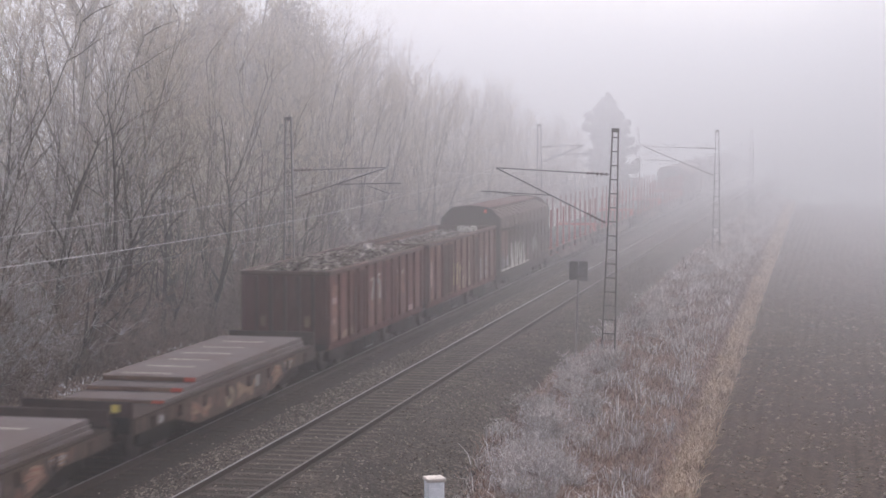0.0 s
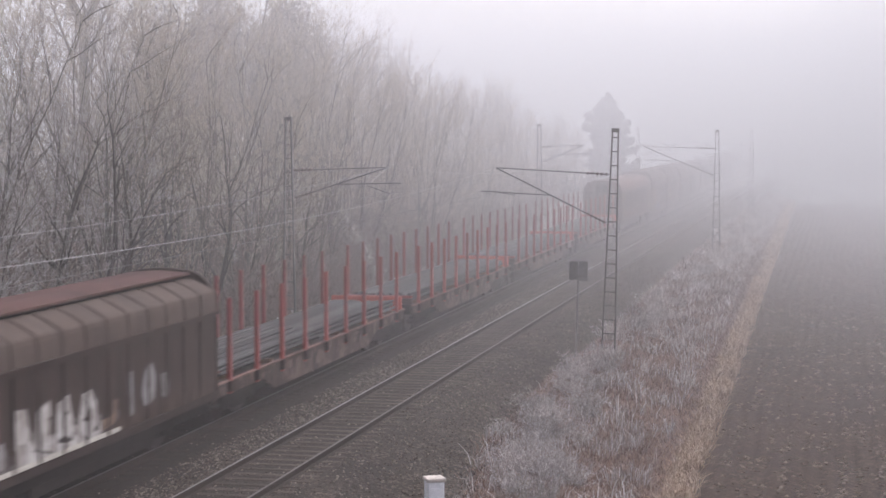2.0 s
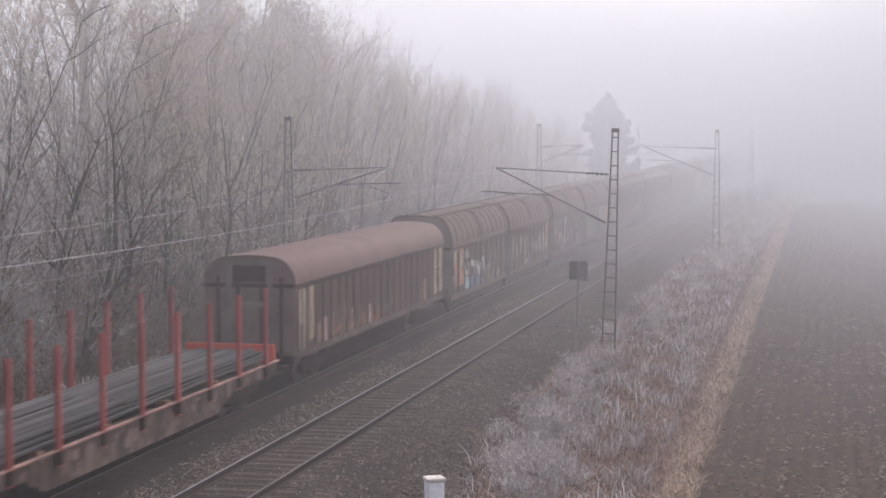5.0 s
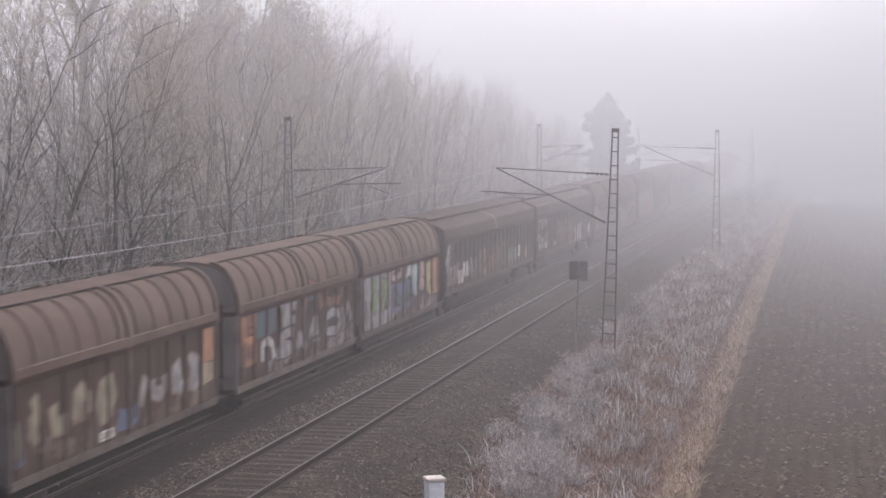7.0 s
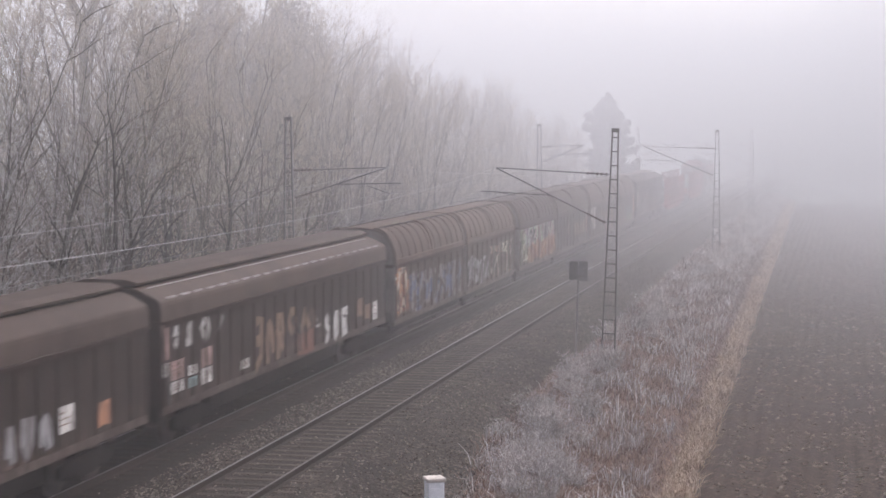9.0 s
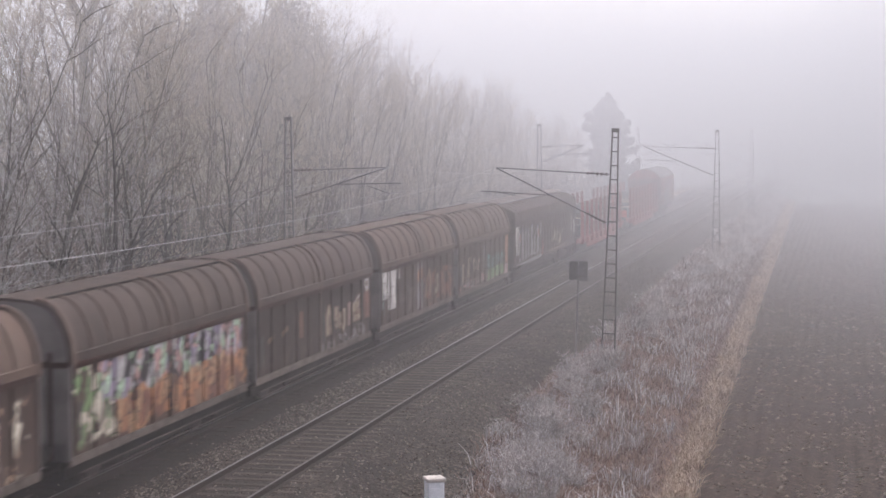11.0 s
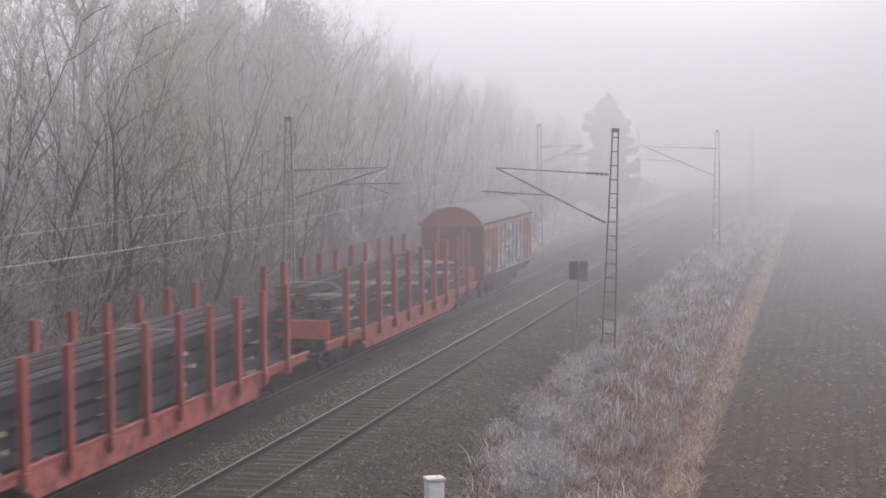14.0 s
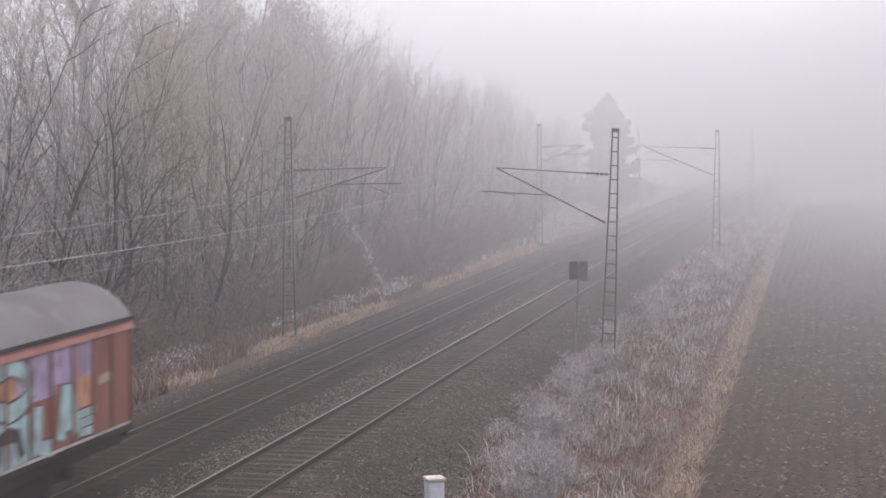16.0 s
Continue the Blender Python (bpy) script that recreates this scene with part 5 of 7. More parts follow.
def sprayed_on(w, marks, seed=1, wide=0.3, x=1.384, rim="black", loose=1.0):
    """Paint on a wagon's side: rows of glyph, colour, y0, y1, z0, z1; a patch is a filled field, a notice a printed sheet."""
    rng = np.random.default_rng(seed)
    for k, (glyph, colour, y0, y1, z0, z1) in enumerate(marks):
        bm = bmesh.new()
        if glyph == "notice":
            sheet_ob = part("notice", box_bm(x - 0.003, x + 0.004, y0, y1, z0, z1), SPRAY[colour], w, "pale printed sheet")
            for i in range(3):
                zz = z1 - (z1 - z0) * (0.25 + 0.22 * i)
                part("print_bar", box_bm(x + 0.004, x + 0.007, y0 + (y1 - y0) * 0.2, y0 + (y1 - y0) * (0.5 + 0.1 * ((i * 3) % 4)), zz - 0.012, zz + 0.012), SPRAY["tan" if i % 2 else "rust"], sheet_ob)
            bm.free()
            continue
        if glyph == "patch":
            patch(bm, y0, y1, z0, z1, x - 0.001 + 0.0004 * (k % 3), rng)
            part("graffiti_patch", bm, SPRAY[colour], w, SPRAYED)
            continue
        half = min(y1 - y0, (z1 - z0) * 0.8) * wide / 2
        back = bmesh.new()
        flip, sag = rng.uniform() < 0.5 * loose and glyph != "slant", rng.uniform(-0.12, 0.12)
        for n, line in enumerate(GLYPHS[glyph]):
            line = [(a + loose * (rng.uniform(-0.19, 0.19) + sag * b), b + loose * rng.uniform(-0.14, 0.14)) for a, b in line]
            pts = [(y0 + half + (y1 - y0 - 2 * half) * (1 - a if flip else a), z0 + half + (z1 - z0 - 2 * half) * b) for a, b in line]
            if glyph == "stem":
                pts = [((y0 + y1) / 2, z0), ((y0 + y1) / 2 + rng.uniform(-0.1, 0.1), z1)]
            ribbon(bm, pts, half, x + 0.005 + 0.0015 * n)
            ribbon(back, pts, half + 0.05, x + 0.002 + 0.001 * n)
        if y1 - y0 > 0.9 and loose == 1.0:
            patch(back, y0 + 0.1, y1 - 0.1, z0 + 0.1, z0 + (z1 - z0) * rng.uniform(0.3, 0.75), x + 0.0008, rng)
        part("graffiti_rim", back, SPRAY[rim], w, "dark outline of a graffiti stroke")
        part("graffiti_stroke", bm, SPRAY[colour], w, SPRAYED)


# Two flat wagons with stepped steel slabs.
def flat_wagon(s0, length, steps):
    w = wagon("flat_wagon", s0, "grimy flat wagon loaded with stepped steel slabs", "flat wagons with slabs")
    belly = [(0.1, 0.8), (2.6, 0.78), (4.2, 0.42), (length - 4.2, 0.42), (length - 2.6, 0.78), (length - 0.1, 0.8), (length - 0.1, 1.12), (0.1, 1.12)]
    for s in (-1, 1):
        bm = bmesh.new()
        a = [bm.verts.new((s * 1.34 - 0.03, y, z)) for y, z in belly]
        b = [bm.verts.new((s * 1.34 + 0.03, y, z)) for y, z in belly]
        bm.faces.new(a), bm.faces.new(b[::-1])
        for i in range(len(a)):
            j = (i + 1) % len(a)
            bm.faces.new((a[i], b[i], b[j], a[j]))
        bmesh.ops.recalc_face_normals(bm, faces=bm.faces)
        sill = part("side_sill", bm, sill_paint, w, "dirty side sill with faded markings")
        for i in range(8):
            y = 1.2 + (length - 2.4) * i / 7
            part("stake_pocket", box_bm(s * 1.39 - 0.03, s * 1.39 + 0.03, y - 0.07, y + 0.07, 0.8, 1.08, 0.01), M_BLACKBROWN, sill)
    part("deck", box_bm(-1.36, 1.36, 0.05, length - 0.05, 1.122, 1.17), M_BLACKBROWN, w, "worn timber deck")
    for i, (y0, y1, z0, z1, x1) in enumerate(steps):
        sl = part("slab", box_bm(-1.3, x1, y0, y1, z0, z1, 0.01), M_SLAB, w, "dull grey rolled steel slab")
        part("slab_edge", box_bm(-1.28, x1 - 0.02, y0 - 0.006, y0 - 0.002, z0 + 0.01, z1 - 0.01), M_RUSTSTEEL, sl)
        part("end_paint", box_bm(x1 - 0.3, x1 - 0.01, y0 - 0.01, y0 - 0.006, z0 + 0.01, z1 - 0.005), M_ORANGE, sl, "red paint on the slab's corner")
    for i in range(6):
        y = 5.0 + i * 1.38
        part("chalk_mark", box_bm(-0.95 + 0.1 * (i % 3), 0.35 + 0.12 * (i % 2), y, y + 0.07, steps[-1][3] + 0.001, steps[-1][3] + 0.005), M_WHITE, w, "pale paint mark")
    for y in (0.06, length - 0.06):
        flap = part("end_flap", box_bm(-1.33, 1.33, y - 0.03, y + 0.03, 1.12, 1.56, 0.01), M_FLAP, w, "worn brown steel end flap")
        for x in (-0.9, 0.0, 0.9):
            part("flap_hinge", box_bm(x - 0.06, x + 0.06, y - 0.05, y + 0.05, 1.1, 1.3, 0.01), M_BLACKBROWN, flap)
    part("corner_plate", box_bm(0.85, 1.05, 0.018, 0.026, 1.3, 1.48), M_YELLOW, w, "small yellow plate")
    running_gear(w, length, True, 2.3)
    ends(w, length)
    return w


M_FLAP = worn("worn_end_flap", (0.07, 0.05, 0.042), (0.045, 0.034, 0.03), 1.2, 12.0, 0.8, spread=0.1)
sill_paint = sprayed("flat_wagon_sill", (0.05, 0.039, 0.034), (0.03, 0.024, 0.022), [(2.5, 12.5, 0.5, 1.1, 0.6, ((0.08, 0.062, 0.054), (0.05, 0.039, 0.034), (0.1, 0.06, 0.048), BLACK))])
SLABS = [(2.2, 13.5, 1.18, 1.26, 1.25), (3.5, 13.45, 1.265, 1.37, 1.22), (4.5, 13.4, 1.375, 1.49, 1.18)]
for s0 in (21.8, 37.2):
    w = flat_wagon(s0, 14.25, SLABS)
    sprayed_on(w, [("bow", "rust", 9.9, 10.7, 0.7, 1.0), ("slant", "rust", 9.9, 10.6, 0.62, 0.8), ("ring", "beige", 6.2, 6.8, 0.55, 1.0), ("zig", "tan", 7.0, 8.4, 0.6, 1.0), ("patch", "silver", 8.6, 8.9, 0.75, 1.0),
                   ("patch", "silver", 1.5, 1.8, 0.85, 1.0), ("zig", "rust", 3.6, 5.2, 0.55, 1.0), ("bow", "silver", 11.2, 11.9, 0.85, 1.05)], 20, 0.25, 1.374, "tan")


# Two open wagons full of scrap.
def open_wagon(s0, length, fill, paint, seed):
    w = wagon("open_wagon", s0, "rusty red open wagon heaped with scrap metal", "open scrap wagons")
    lo, hi = 1.02, 3.2
    part("floor", box_bm(-1.3, 1.3, 0.05, length - 0.05, 0.95, 1.05), M_UNDER, w)
    for s in (-1, 1):
        wall = part("side_wall", box_bm(s * 1.32 - 0.025, s * 1.32 + 0.025, 0.06, length - 0.06, lo, hi - 0.08), paint, w)
        n = 11
        for i in range(n + 1):
            y = 0.14 + (length - 0.28) * i / n
            wide = 0.11 if i in (0, n) else 0.065
            placed("post", shared_me(("eaos_post", s, wide), lambda: box_bm(s * 1.385 - 0.04, s * 1.385 + 0.04, -wide, wide, lo - 0.05, hi - 0.05, 0.012)), M_EAOS, wall, y=y)
        part("top_chord", box_bm(s * 1.35 - 0.09, s * 1.35 + 0.09, 0.0, length, hi - 0.08, hi + 0.06, 0.02), M_CHORD, wall, "worn rusty top rail")
        part("bottom_chord", box_bm(s * 1.34 - 0.05, s * 1.34 + 0.05, 0.0, length, 0.82, lo + 0.02, 0.015), M_EAOS, wall)
        for d in (3.8, length - 4.6):
            door = part("side_door", box_bm(s * 1.36 - 0.015, s * 1.36 + 0.015, d - 0.8, d + 0.8, lo + 0.05, hi - 0.2), M_EAOS, wall)
            part("door_bar", rod_bm((s * 1.43, d - 0.25, lo + 0.05), (s * 1.43, d - 0.25, hi - 0.3), 0.02), M_EAOS, door)
            part("door_bar", rod_bm((s * 1.43, d + 0.25, lo + 0.05), (s * 1.43, d + 0.25, hi - 0.3), 0.02), M_EAOS, door)
        step = bmesh.new()
        for p, q in (((0, 4.3, 0.86), (0, 4.4, 0.42)), ((0, 4.4, 0.42), (0, 5.3, 0.42)), ((0, 5.3, 0.42), (0, 5.4, 0.86))):
            add_rod(step, (s * 1.36, p[1], p[2]), (s * 1.36, q[1], q[2]), 0.025)
        part("step", step, M_GALV, w)
    for y, o in ((0.03, -1), (length - 0.03, 1)):
        e = part("end_wall", box_bm(-1.32, 1.32, y - 0.03, y + 0.03, lo, hi - 0.05), M_EAOS, w)
        part("end_chord", box_bm(-1.35, 1.35, y + o * 0.03 - 0.07, y + o * 0.03 + 0.07, hi - 0.06, hi + 0.062, 0.02), M_CHORD, e)
        for x in (-0.9, -0.45, 0.0, 0.45, 0.9):
            part("end_post", box_bm(x - 0.05, x + 0.05, y + o * 0.06 - 0.04, y + o * 0.06 + 0.04, lo, hi - 0.1, 0.01), M_BROWN, e)
        for x in (-0.7, 0.7):
            part("mark", box_bm(x - 0.08, x + 0.08, y + o * 0.033 - 0.004, y + o * 0.033 + 0.004, 1.55, 1.88), M_RUSTSTEEL, e, "rusty orange hook plate")
    rng = np.random.default_rng(seed)

    def heap(x, y):
        d = min(1.0, (1.3 - abs(x)) / 0.7) * min(1.0, y / 0.9) * min(1.0, (length - y) / 0.9)
        return fill + 0.1 * d + 0.1 * noise.noise((x * 1.3, y * 1.0, seed))
    bed_me = grid_sheet("scrap_bed", [-1.29 + 0.215 * i for i in range(13)], [0.07 + (length - 0.14) * i / 60 for i in range(61)], heap)
    bed_ob = part_of("scrap_bed", bed_me, M_SCRAPBED, w, "dark heap of scrap")
    bm = bmesh.new()
    for i in range(1500):
        x, y = rng.uniform(-1.24, 1.24), rng.uniform(0.12, length - 0.12)
        sx, sy, sz = rng.uniform(0.03, 0.15), rng.uniform(0.05, 0.22), rng.uniform(0.01, 0.04)
        v = bmesh.ops.create_cube(bm, size=1, matrix=Matrix.Translation((x, y, heap(x, y) + 0.02)) @ Euler(rng.normal(0, 0.3, 3).tolist()).to_matrix().to_4x4() @ Euler((0, 0, rng.uniform(0, 6))).to_matrix().to_4x4() @ Matrix.Diagonal((sx, sy, sz, 1)))["verts"]
        for k in v:
            k.co += Vector(rng.normal(0, 0.025, 3).tolist())
    tagged(part("scrap", bm, M_SCRAP, bed_ob, "bent plates and pieces of scrap"), kind="stuff")
    for x, y in ((0.55, length * 0.84), (0.7, length * 0.87), (0.35, length * 0.82)) if seed == 8 else ((0.3, length * 0.7),):
        lump = bmesh.new()
        bmesh.ops.create_icosphere(lump, subdivisions=2, radius=0.16, matrix=Matrix.Translation((x, y, heap(x, y) + 0.14)))
        for k in lump.verts:
            k.co += Vector(rng.normal(0, 0.05, 3).tolist())
        part("pale_scrap", lump, M_WHITE, bed_ob, "pale crumpled piece of scrap")
    running_gear(w, length, True, 2.3)
    ends(w, length)
    return w


paint_a = sprayed("open_wagon_side", (0.135, 0.06, 0.05), (0.075, 0.04, 0.034), [(3.0, 9.0, 1.2, 1.7, 0.9, ((0.12, 0.055, 0.046), (0.15, 0.07, 0.058)))])
paint_b = sprayed("open_wagon_side", (0.15, 0.075, 0.058), (0.085, 0.048, 0.039), [(0.2, 1.4, 1.2, 1.6, 0.6, ((0.25, 0.12, 0.1), (0.16, 0.08, 0.06)))])
w = open_wagon(52.75, 12.6, 3.17, paint_a, 3)
sprayed_on(w, [
    ("patch", "rust", 4.17, 4.85, 1.67, 2.52), ("patch", "rust", 5.22, 6.51, 1.64, 2.57), ("patch", "rust", 6.80, 8.21, 1.16, 2.58),
    ("patch", "rust", 8.47, 9.17, 1.75, 2.56), ("patch", "rust", 9.32, 9.94, 1.78, 2.57), ("slant", "silver", 4.18, 4.81, 2.40, 2.56),
    ("arch", "silver", 5.28, 6.41, 1.78, 2.66), ("bow", "silver", 6.84, 8.22, 1.80, 2.59), ("slant", "silver", 7.81, 8.28, 1.72, 2.19),
    ("slant", "white", 8.48, 9.00, 2.46, 2.66), ("slant", "white", 9.34, 9.91, 2.46, 2.63), ("stem", "pink", 11.24, 11.72, 1.59, 2.38),
    ("patch", "pink", 10.34, 11.65, 0.93, 1.26), ("patch", "rust", 0.3, 1.25, 1.1, 2.75), ("patch", "pink", 0.4, 1.0, 2.2, 2.4), ("patch", "pink", 0.42, 1.1, 1.85, 2.05),
    ("patch", "pink", 0.45, 0.95, 1.55, 1.75), ("patch", "silver", 0.5, 1.05, 2.3, 2.36), ("patch", "orange", 5.4, 6.2, 1.85, 2.25), ("slant", "white", 5.3, 6.4, 2.55, 2.72),
    ("stem", "silver", 3.6, 3.9, 1.25, 1.65), ("patch", "tan", 1.6, 3.4, 1.02, 1.25)], 13, 0.25, 1.348, "tan")
w = open_wagon(66.3, 13.55, 2.95, paint_b, 8)
sprayed_on(w, [
    ("patch", "rust", 0.08, 0.98, 1.09, 2.67), ("comb", "pink", 0.08, 0.94, 1.50, 2.50), ("patch", "yellow", 3.49, 4.31, 0.95, 2.13),
    ("bow", "yellow", 4.74, 5.63, 1.19, 2.22), ("patch", "yellow", 4.77, 5.60, 1.29, 2.17), ("comb", "yellow", 5.99, 6.81, 0.94, 2.20),
    ("patch", "cream", 5.98, 6.80, 0.94, 1.61), ("arch", "cream", 7.28, 8.01, 0.97, 2.29), ("cup", "silver", 8.50, 9.27, 1.01, 2.21),
    ("ring", "silver", 9.79, 10.53, 0.95, 2.18), ("bow", "silver", 10.92, 11.73, 0.93, 2.22)], 14, 0.5, 1.348, "tan")

# The first van, dark, with white paint low on its side.
w = van(81.1, 13.9, "dark brown sliding-roof van with white graffiti", "sliding-wall vans",
        sprayed("dark_van_side", (0.045, 0.032, 0.028), (0.028, 0.022, 0.02), [(1.6, 7.6, 0.95, 1.5, 0.55, (GREY, (0.08, 0.07, 0.07)))]),
        M_ROOFDARK, M_ROOFDARK, M_BLACKBROWN, floor=0.95, edge=3.0, top=4.15, kind="hood", posts=12, doors=1, ribs=12, bogies=False, inset=2.7, crest=True,
        crest_mat=worn("dull_red_ridge", (0.078, 0.042, 0.037), (0.05, 0.032, 0.029), 0.6, 9.0, 0.8, spread=0.05))
for y in (-0.05, 13.75):
    part("end_dome", prism_bm([(px * 0.98, pz) for px, pz in arch(1.4, 2.98, 4.13, "round")], y, y + 0.2), M_BLACKBROWN, w, "dark domed top of the end wall")
sprayed_on(w, [
    ("patch", "rust", 0.08, 0.76, 1.60, 3.06), ("patch", "rust", 1.02, 1.76, 1.55, 3.05), ("gable", "white", 2.44, 3.28, 1.27, 2.28),
    ("comb", "white", 3.31, 4.19, 1.20, 2.23), ("bow", "white", 4.31, 5.23, 1.19, 2.21), ("ring", "white", 5.38, 6.50, 1.18, 2.14),
    ("patch", "white", 2.57, 6.56, 1.10, 1.53), ("hook", "tan", 6.57, 7.50, 1.20, 1.92), ("stem", "silver", 7.85, 8.54, 1.27, 2.26),
    ("ring", "silver", 8.83, 9.69, 1.24, 2.41), ("ess", "silver", 9.92, 10.51, 1.37, 2.00), ("patch", "silver", 0.08, 0.63, 1.17, 1.61),
    ("patch", "silver", 0.82, 2.01, 1.19, 1.68)], 12, 0.42)
part("tail_plate", box_bm(0.62, 0.76, -0.1, -0.06, 3.78, 3.92, 0.01), M_REDLAMP, w, "red and white plate on the end wall")
part("paint_band", box_bm(1.372, 1.386, 0.4, 7.6, 1.04, 1.14), M_WHITE, w, "white paint band along the sill")


# Stake wagons with grey rod bundles.
def stake_wagon(s0, length, spacing, count, thick, tall, deck, low, sill_mat, stake_mat, label, group, first):
    w = wagon("stake_wagon", s0, label, group)
    n = count
    belly = [(0.1, 0.82), (3.9, 0.8), (4.9, low), (length - 4.9, low), (length - 3.9, 0.8), (length - 0.1, 0.82), (length - 0.1, deck), (0.1, deck)]
    for s in (-1, 1):
        bm = bmesh.new()
        a = [bm.verts.new((s * 1.3 - 0.03, y, z)) for y, z in belly]
        b = [bm.verts.new((s * 1.3 + 0.03, y, z)) for y, z in belly]
        bm.faces.new(a), bm.faces.new(b[::-1])
        for i in range(len(a)):
            j = (i + 1) % len(a)
            bm.faces.new((a[i], b[i], b[j], a[j]))
        bmesh.ops.recalc_face_normals(bm, faces=bm.faces)
        sill = part("side_sill", bm, sill_mat, w, "deep fish-bellied side sill")
        part("deck_edge", box_bm(s * 1.33 - 0.05, s * 1.33 + 0.05, 0.05, length - 0.05, deck + 0.002, deck + (0.06 if sill_mat is M_FADED else 0.1), 0.01), M_DECKEDGE if sill_mat is M_FADED else M_STAKE, sill)
        for i in range(n):
            y = first + spacing * i
            st = placed("stake", shared_me(("stake", thick, tall, s), lambda: prism_bm([(s * 1.36 - thick, deck - 0.3), (s * 1.36 + thick, deck - 0.3), (s * 1.36 + thick * 0.8, tall), (s * 1.36 - thick * 0.8, tall)], -thick, thick)), stake_mat, w, y=y)
            placed("pocket", shared_me(("pocket", thick, s), lambda: box_bm(s * 1.36 - thick - 0.03, s * 1.36 + thick + 0.03, -thick - 0.04, thick + 0.04, deck - 0.25, deck + 0.03, 0.01)), M_BROWN if sill_mat is M_FADED else stake_mat, st)
        placed("end_step", shared_me(("end_step", s), lambda: box_bm(s * 1.2 - 0.12, s * 1.2 + 0.12, -0.1, 0.1, 0.55, 0.6)), M_UNDER, w, y=0.3)
    add_girder_fill(w, 4.3, length - 4.3, deck - 0.09)
    part("deck", box_bm(-1.28, 1.28, 0.06, length - 0.06, deck - 0.08, deck - 0.004), M_BLACKBROWN, w)
    for i in range(6):
        y = 1.4 + (length - 2.8) * i / 5
        part("bolster", box_bm(-1.25, 1.25, y - 0.08, y + 0.08, deck, deck + 0.12, 0.01), M_RUSTSTEEL, w)
    running_gear(w, length, True, 2.4)
    ends(w, length)
    return w


RODS = "red stake wagon loaded with grey steel rod bundles"
for k, s0 in enumerate((95.95, 117.1, 138.3, 159.5)):
    s0 -= 1.0
    w = stake_wagon(s0, 20.0, 2.22, 9, 0.055, 3.28, 1.12, 0.42, M_FADED, M_STAKE, RODS, "stake wagons with rods", 1.0)
    part("end_board", box_bm(-1.3, 1.3, 19.7, 19.8, 1.12, 1.62, 0.015), M_ORANGE, w, "orange-red steel end board")
    part("end_frame", box_bm(-1.3, 1.3, 0.2, 0.3, 1.12, 1.4, 0.015), M_CHORD, w, "rust-brown steel end frame")
    part("frame_rail", box_bm(-1.3, 1.3, 0.2, 0.32, 1.405, 1.5, 0.015), M_STAKE, w)
    rng = np.random.default_rng(k)
    for run, (y0, y1) in enumerate(((0.75, 10.1), (9.7, 19.35))):
        me_rod = shared_me(("steel_rod", run), lambda: rod_bm((0, y0, 0), (0, y1, 0), 0.052, seg=6))
        for layer in range(3):
            for i in range(22 - layer):
                x, z = -1.13 + 0.107 * i + 0.053 * layer, 1.3 + 0.088 * layer - 0.02 * run
                ob = placed("steel_rod", me_rod, M_RODS, w, x + rng.uniform(-0.02, 0.02), rng.uniform(-0.3, 0.3), z + rng.uniform(-0.02, 0.025))
                ob.rotation_euler = (0, 0, rng.uniform(-0.002, 0.002))

# The covered wagons.
M_VANEND = worn("grey_brown_van_end", (0.15, 0.13, 0.12), (0.085, 0.072, 0.066), 1.2, 12.0, 0.8, spread=0.12)
DARK, STAIN = (0.064, 0.044, 0.036), (0.036, 0.027, 0.024)
GRIM, GRIMSTAIN = (0.042, 0.033, 0.029), (0.026, 0.022, 0.02)
R_VAN = "rust-brown twin hood van with ribbed roof and graffiti"
S_VAN = "dark brown long sliding-wall van with faded graffiti"


def twin_van(s0, length, patches, label=R_VAN, wall=DARK, roof=M_ROOF):
    return van(s0, length, label, "ribbed hood vans", sprayed("hood_van_side", wall, STAIN, patches), roof, M_ROOFRIB, M_BROWN,
               floor=0.82, edge=2.8, top=4.18, kind="round", posts=5, doors=2, ribs=11, inset=2.4, sill_mat=M_WAGONSILL, eave=0.24,
               end_mat=M_VANEND)


def long_van(s0, length, patches, strip_mat=None, roof=M_ROOFDARK, wall=GRIM, label=S_VAN, ribs=0, crest=True, kind="hood", top=4.18, end_mat=None, crest_mat=None):
    return van(s0, length, label, "sliding-wall vans", sprayed("long_van_side", wall, GRIMSTAIN, patches), roof, M_ROOFRIB if not crest else roof, M_BLACKBROWN,
               floor=1.08, edge=3.1, top=top, kind=kind, posts=11, doors=2, ribs=ribs, bogies=True, inset=2.8, crest=crest, strip_mat=strip_mat, end_mat=end_mat, sill_mat=M_LONGSILL, crest_mat=crest_mat)


M_ROOFRED = worn("faded_red_brown_roof", (0.13, 0.086, 0.074), (0.09, 0.062, 0.055), 0.45, 9.0, 0.75, stretch=(0.6, 1.6, 0.6), spread=0.1, dust=(0.155, 0.112, 0.098))
M_GREYEND = worn("grey_brown_end", (0.14, 0.1, 0.09), (0.09, 0.064, 0.058), 1.2, 12.0, 0.8, spread=0.05)
w = long_van(180.0, 19.6, [(4.0, 12.0, 1.2, 1.6, 0.8, (RUST, (0.12, 0.085, 0.07), GRIM))], roof=M_ROOFRED, wall=(0.086, 0.057, 0.049), label="brown long van with pale panels at its ends",
             ribs=0, crest=False, kind="round", top=4.0, end_mat=M_GREYEND)
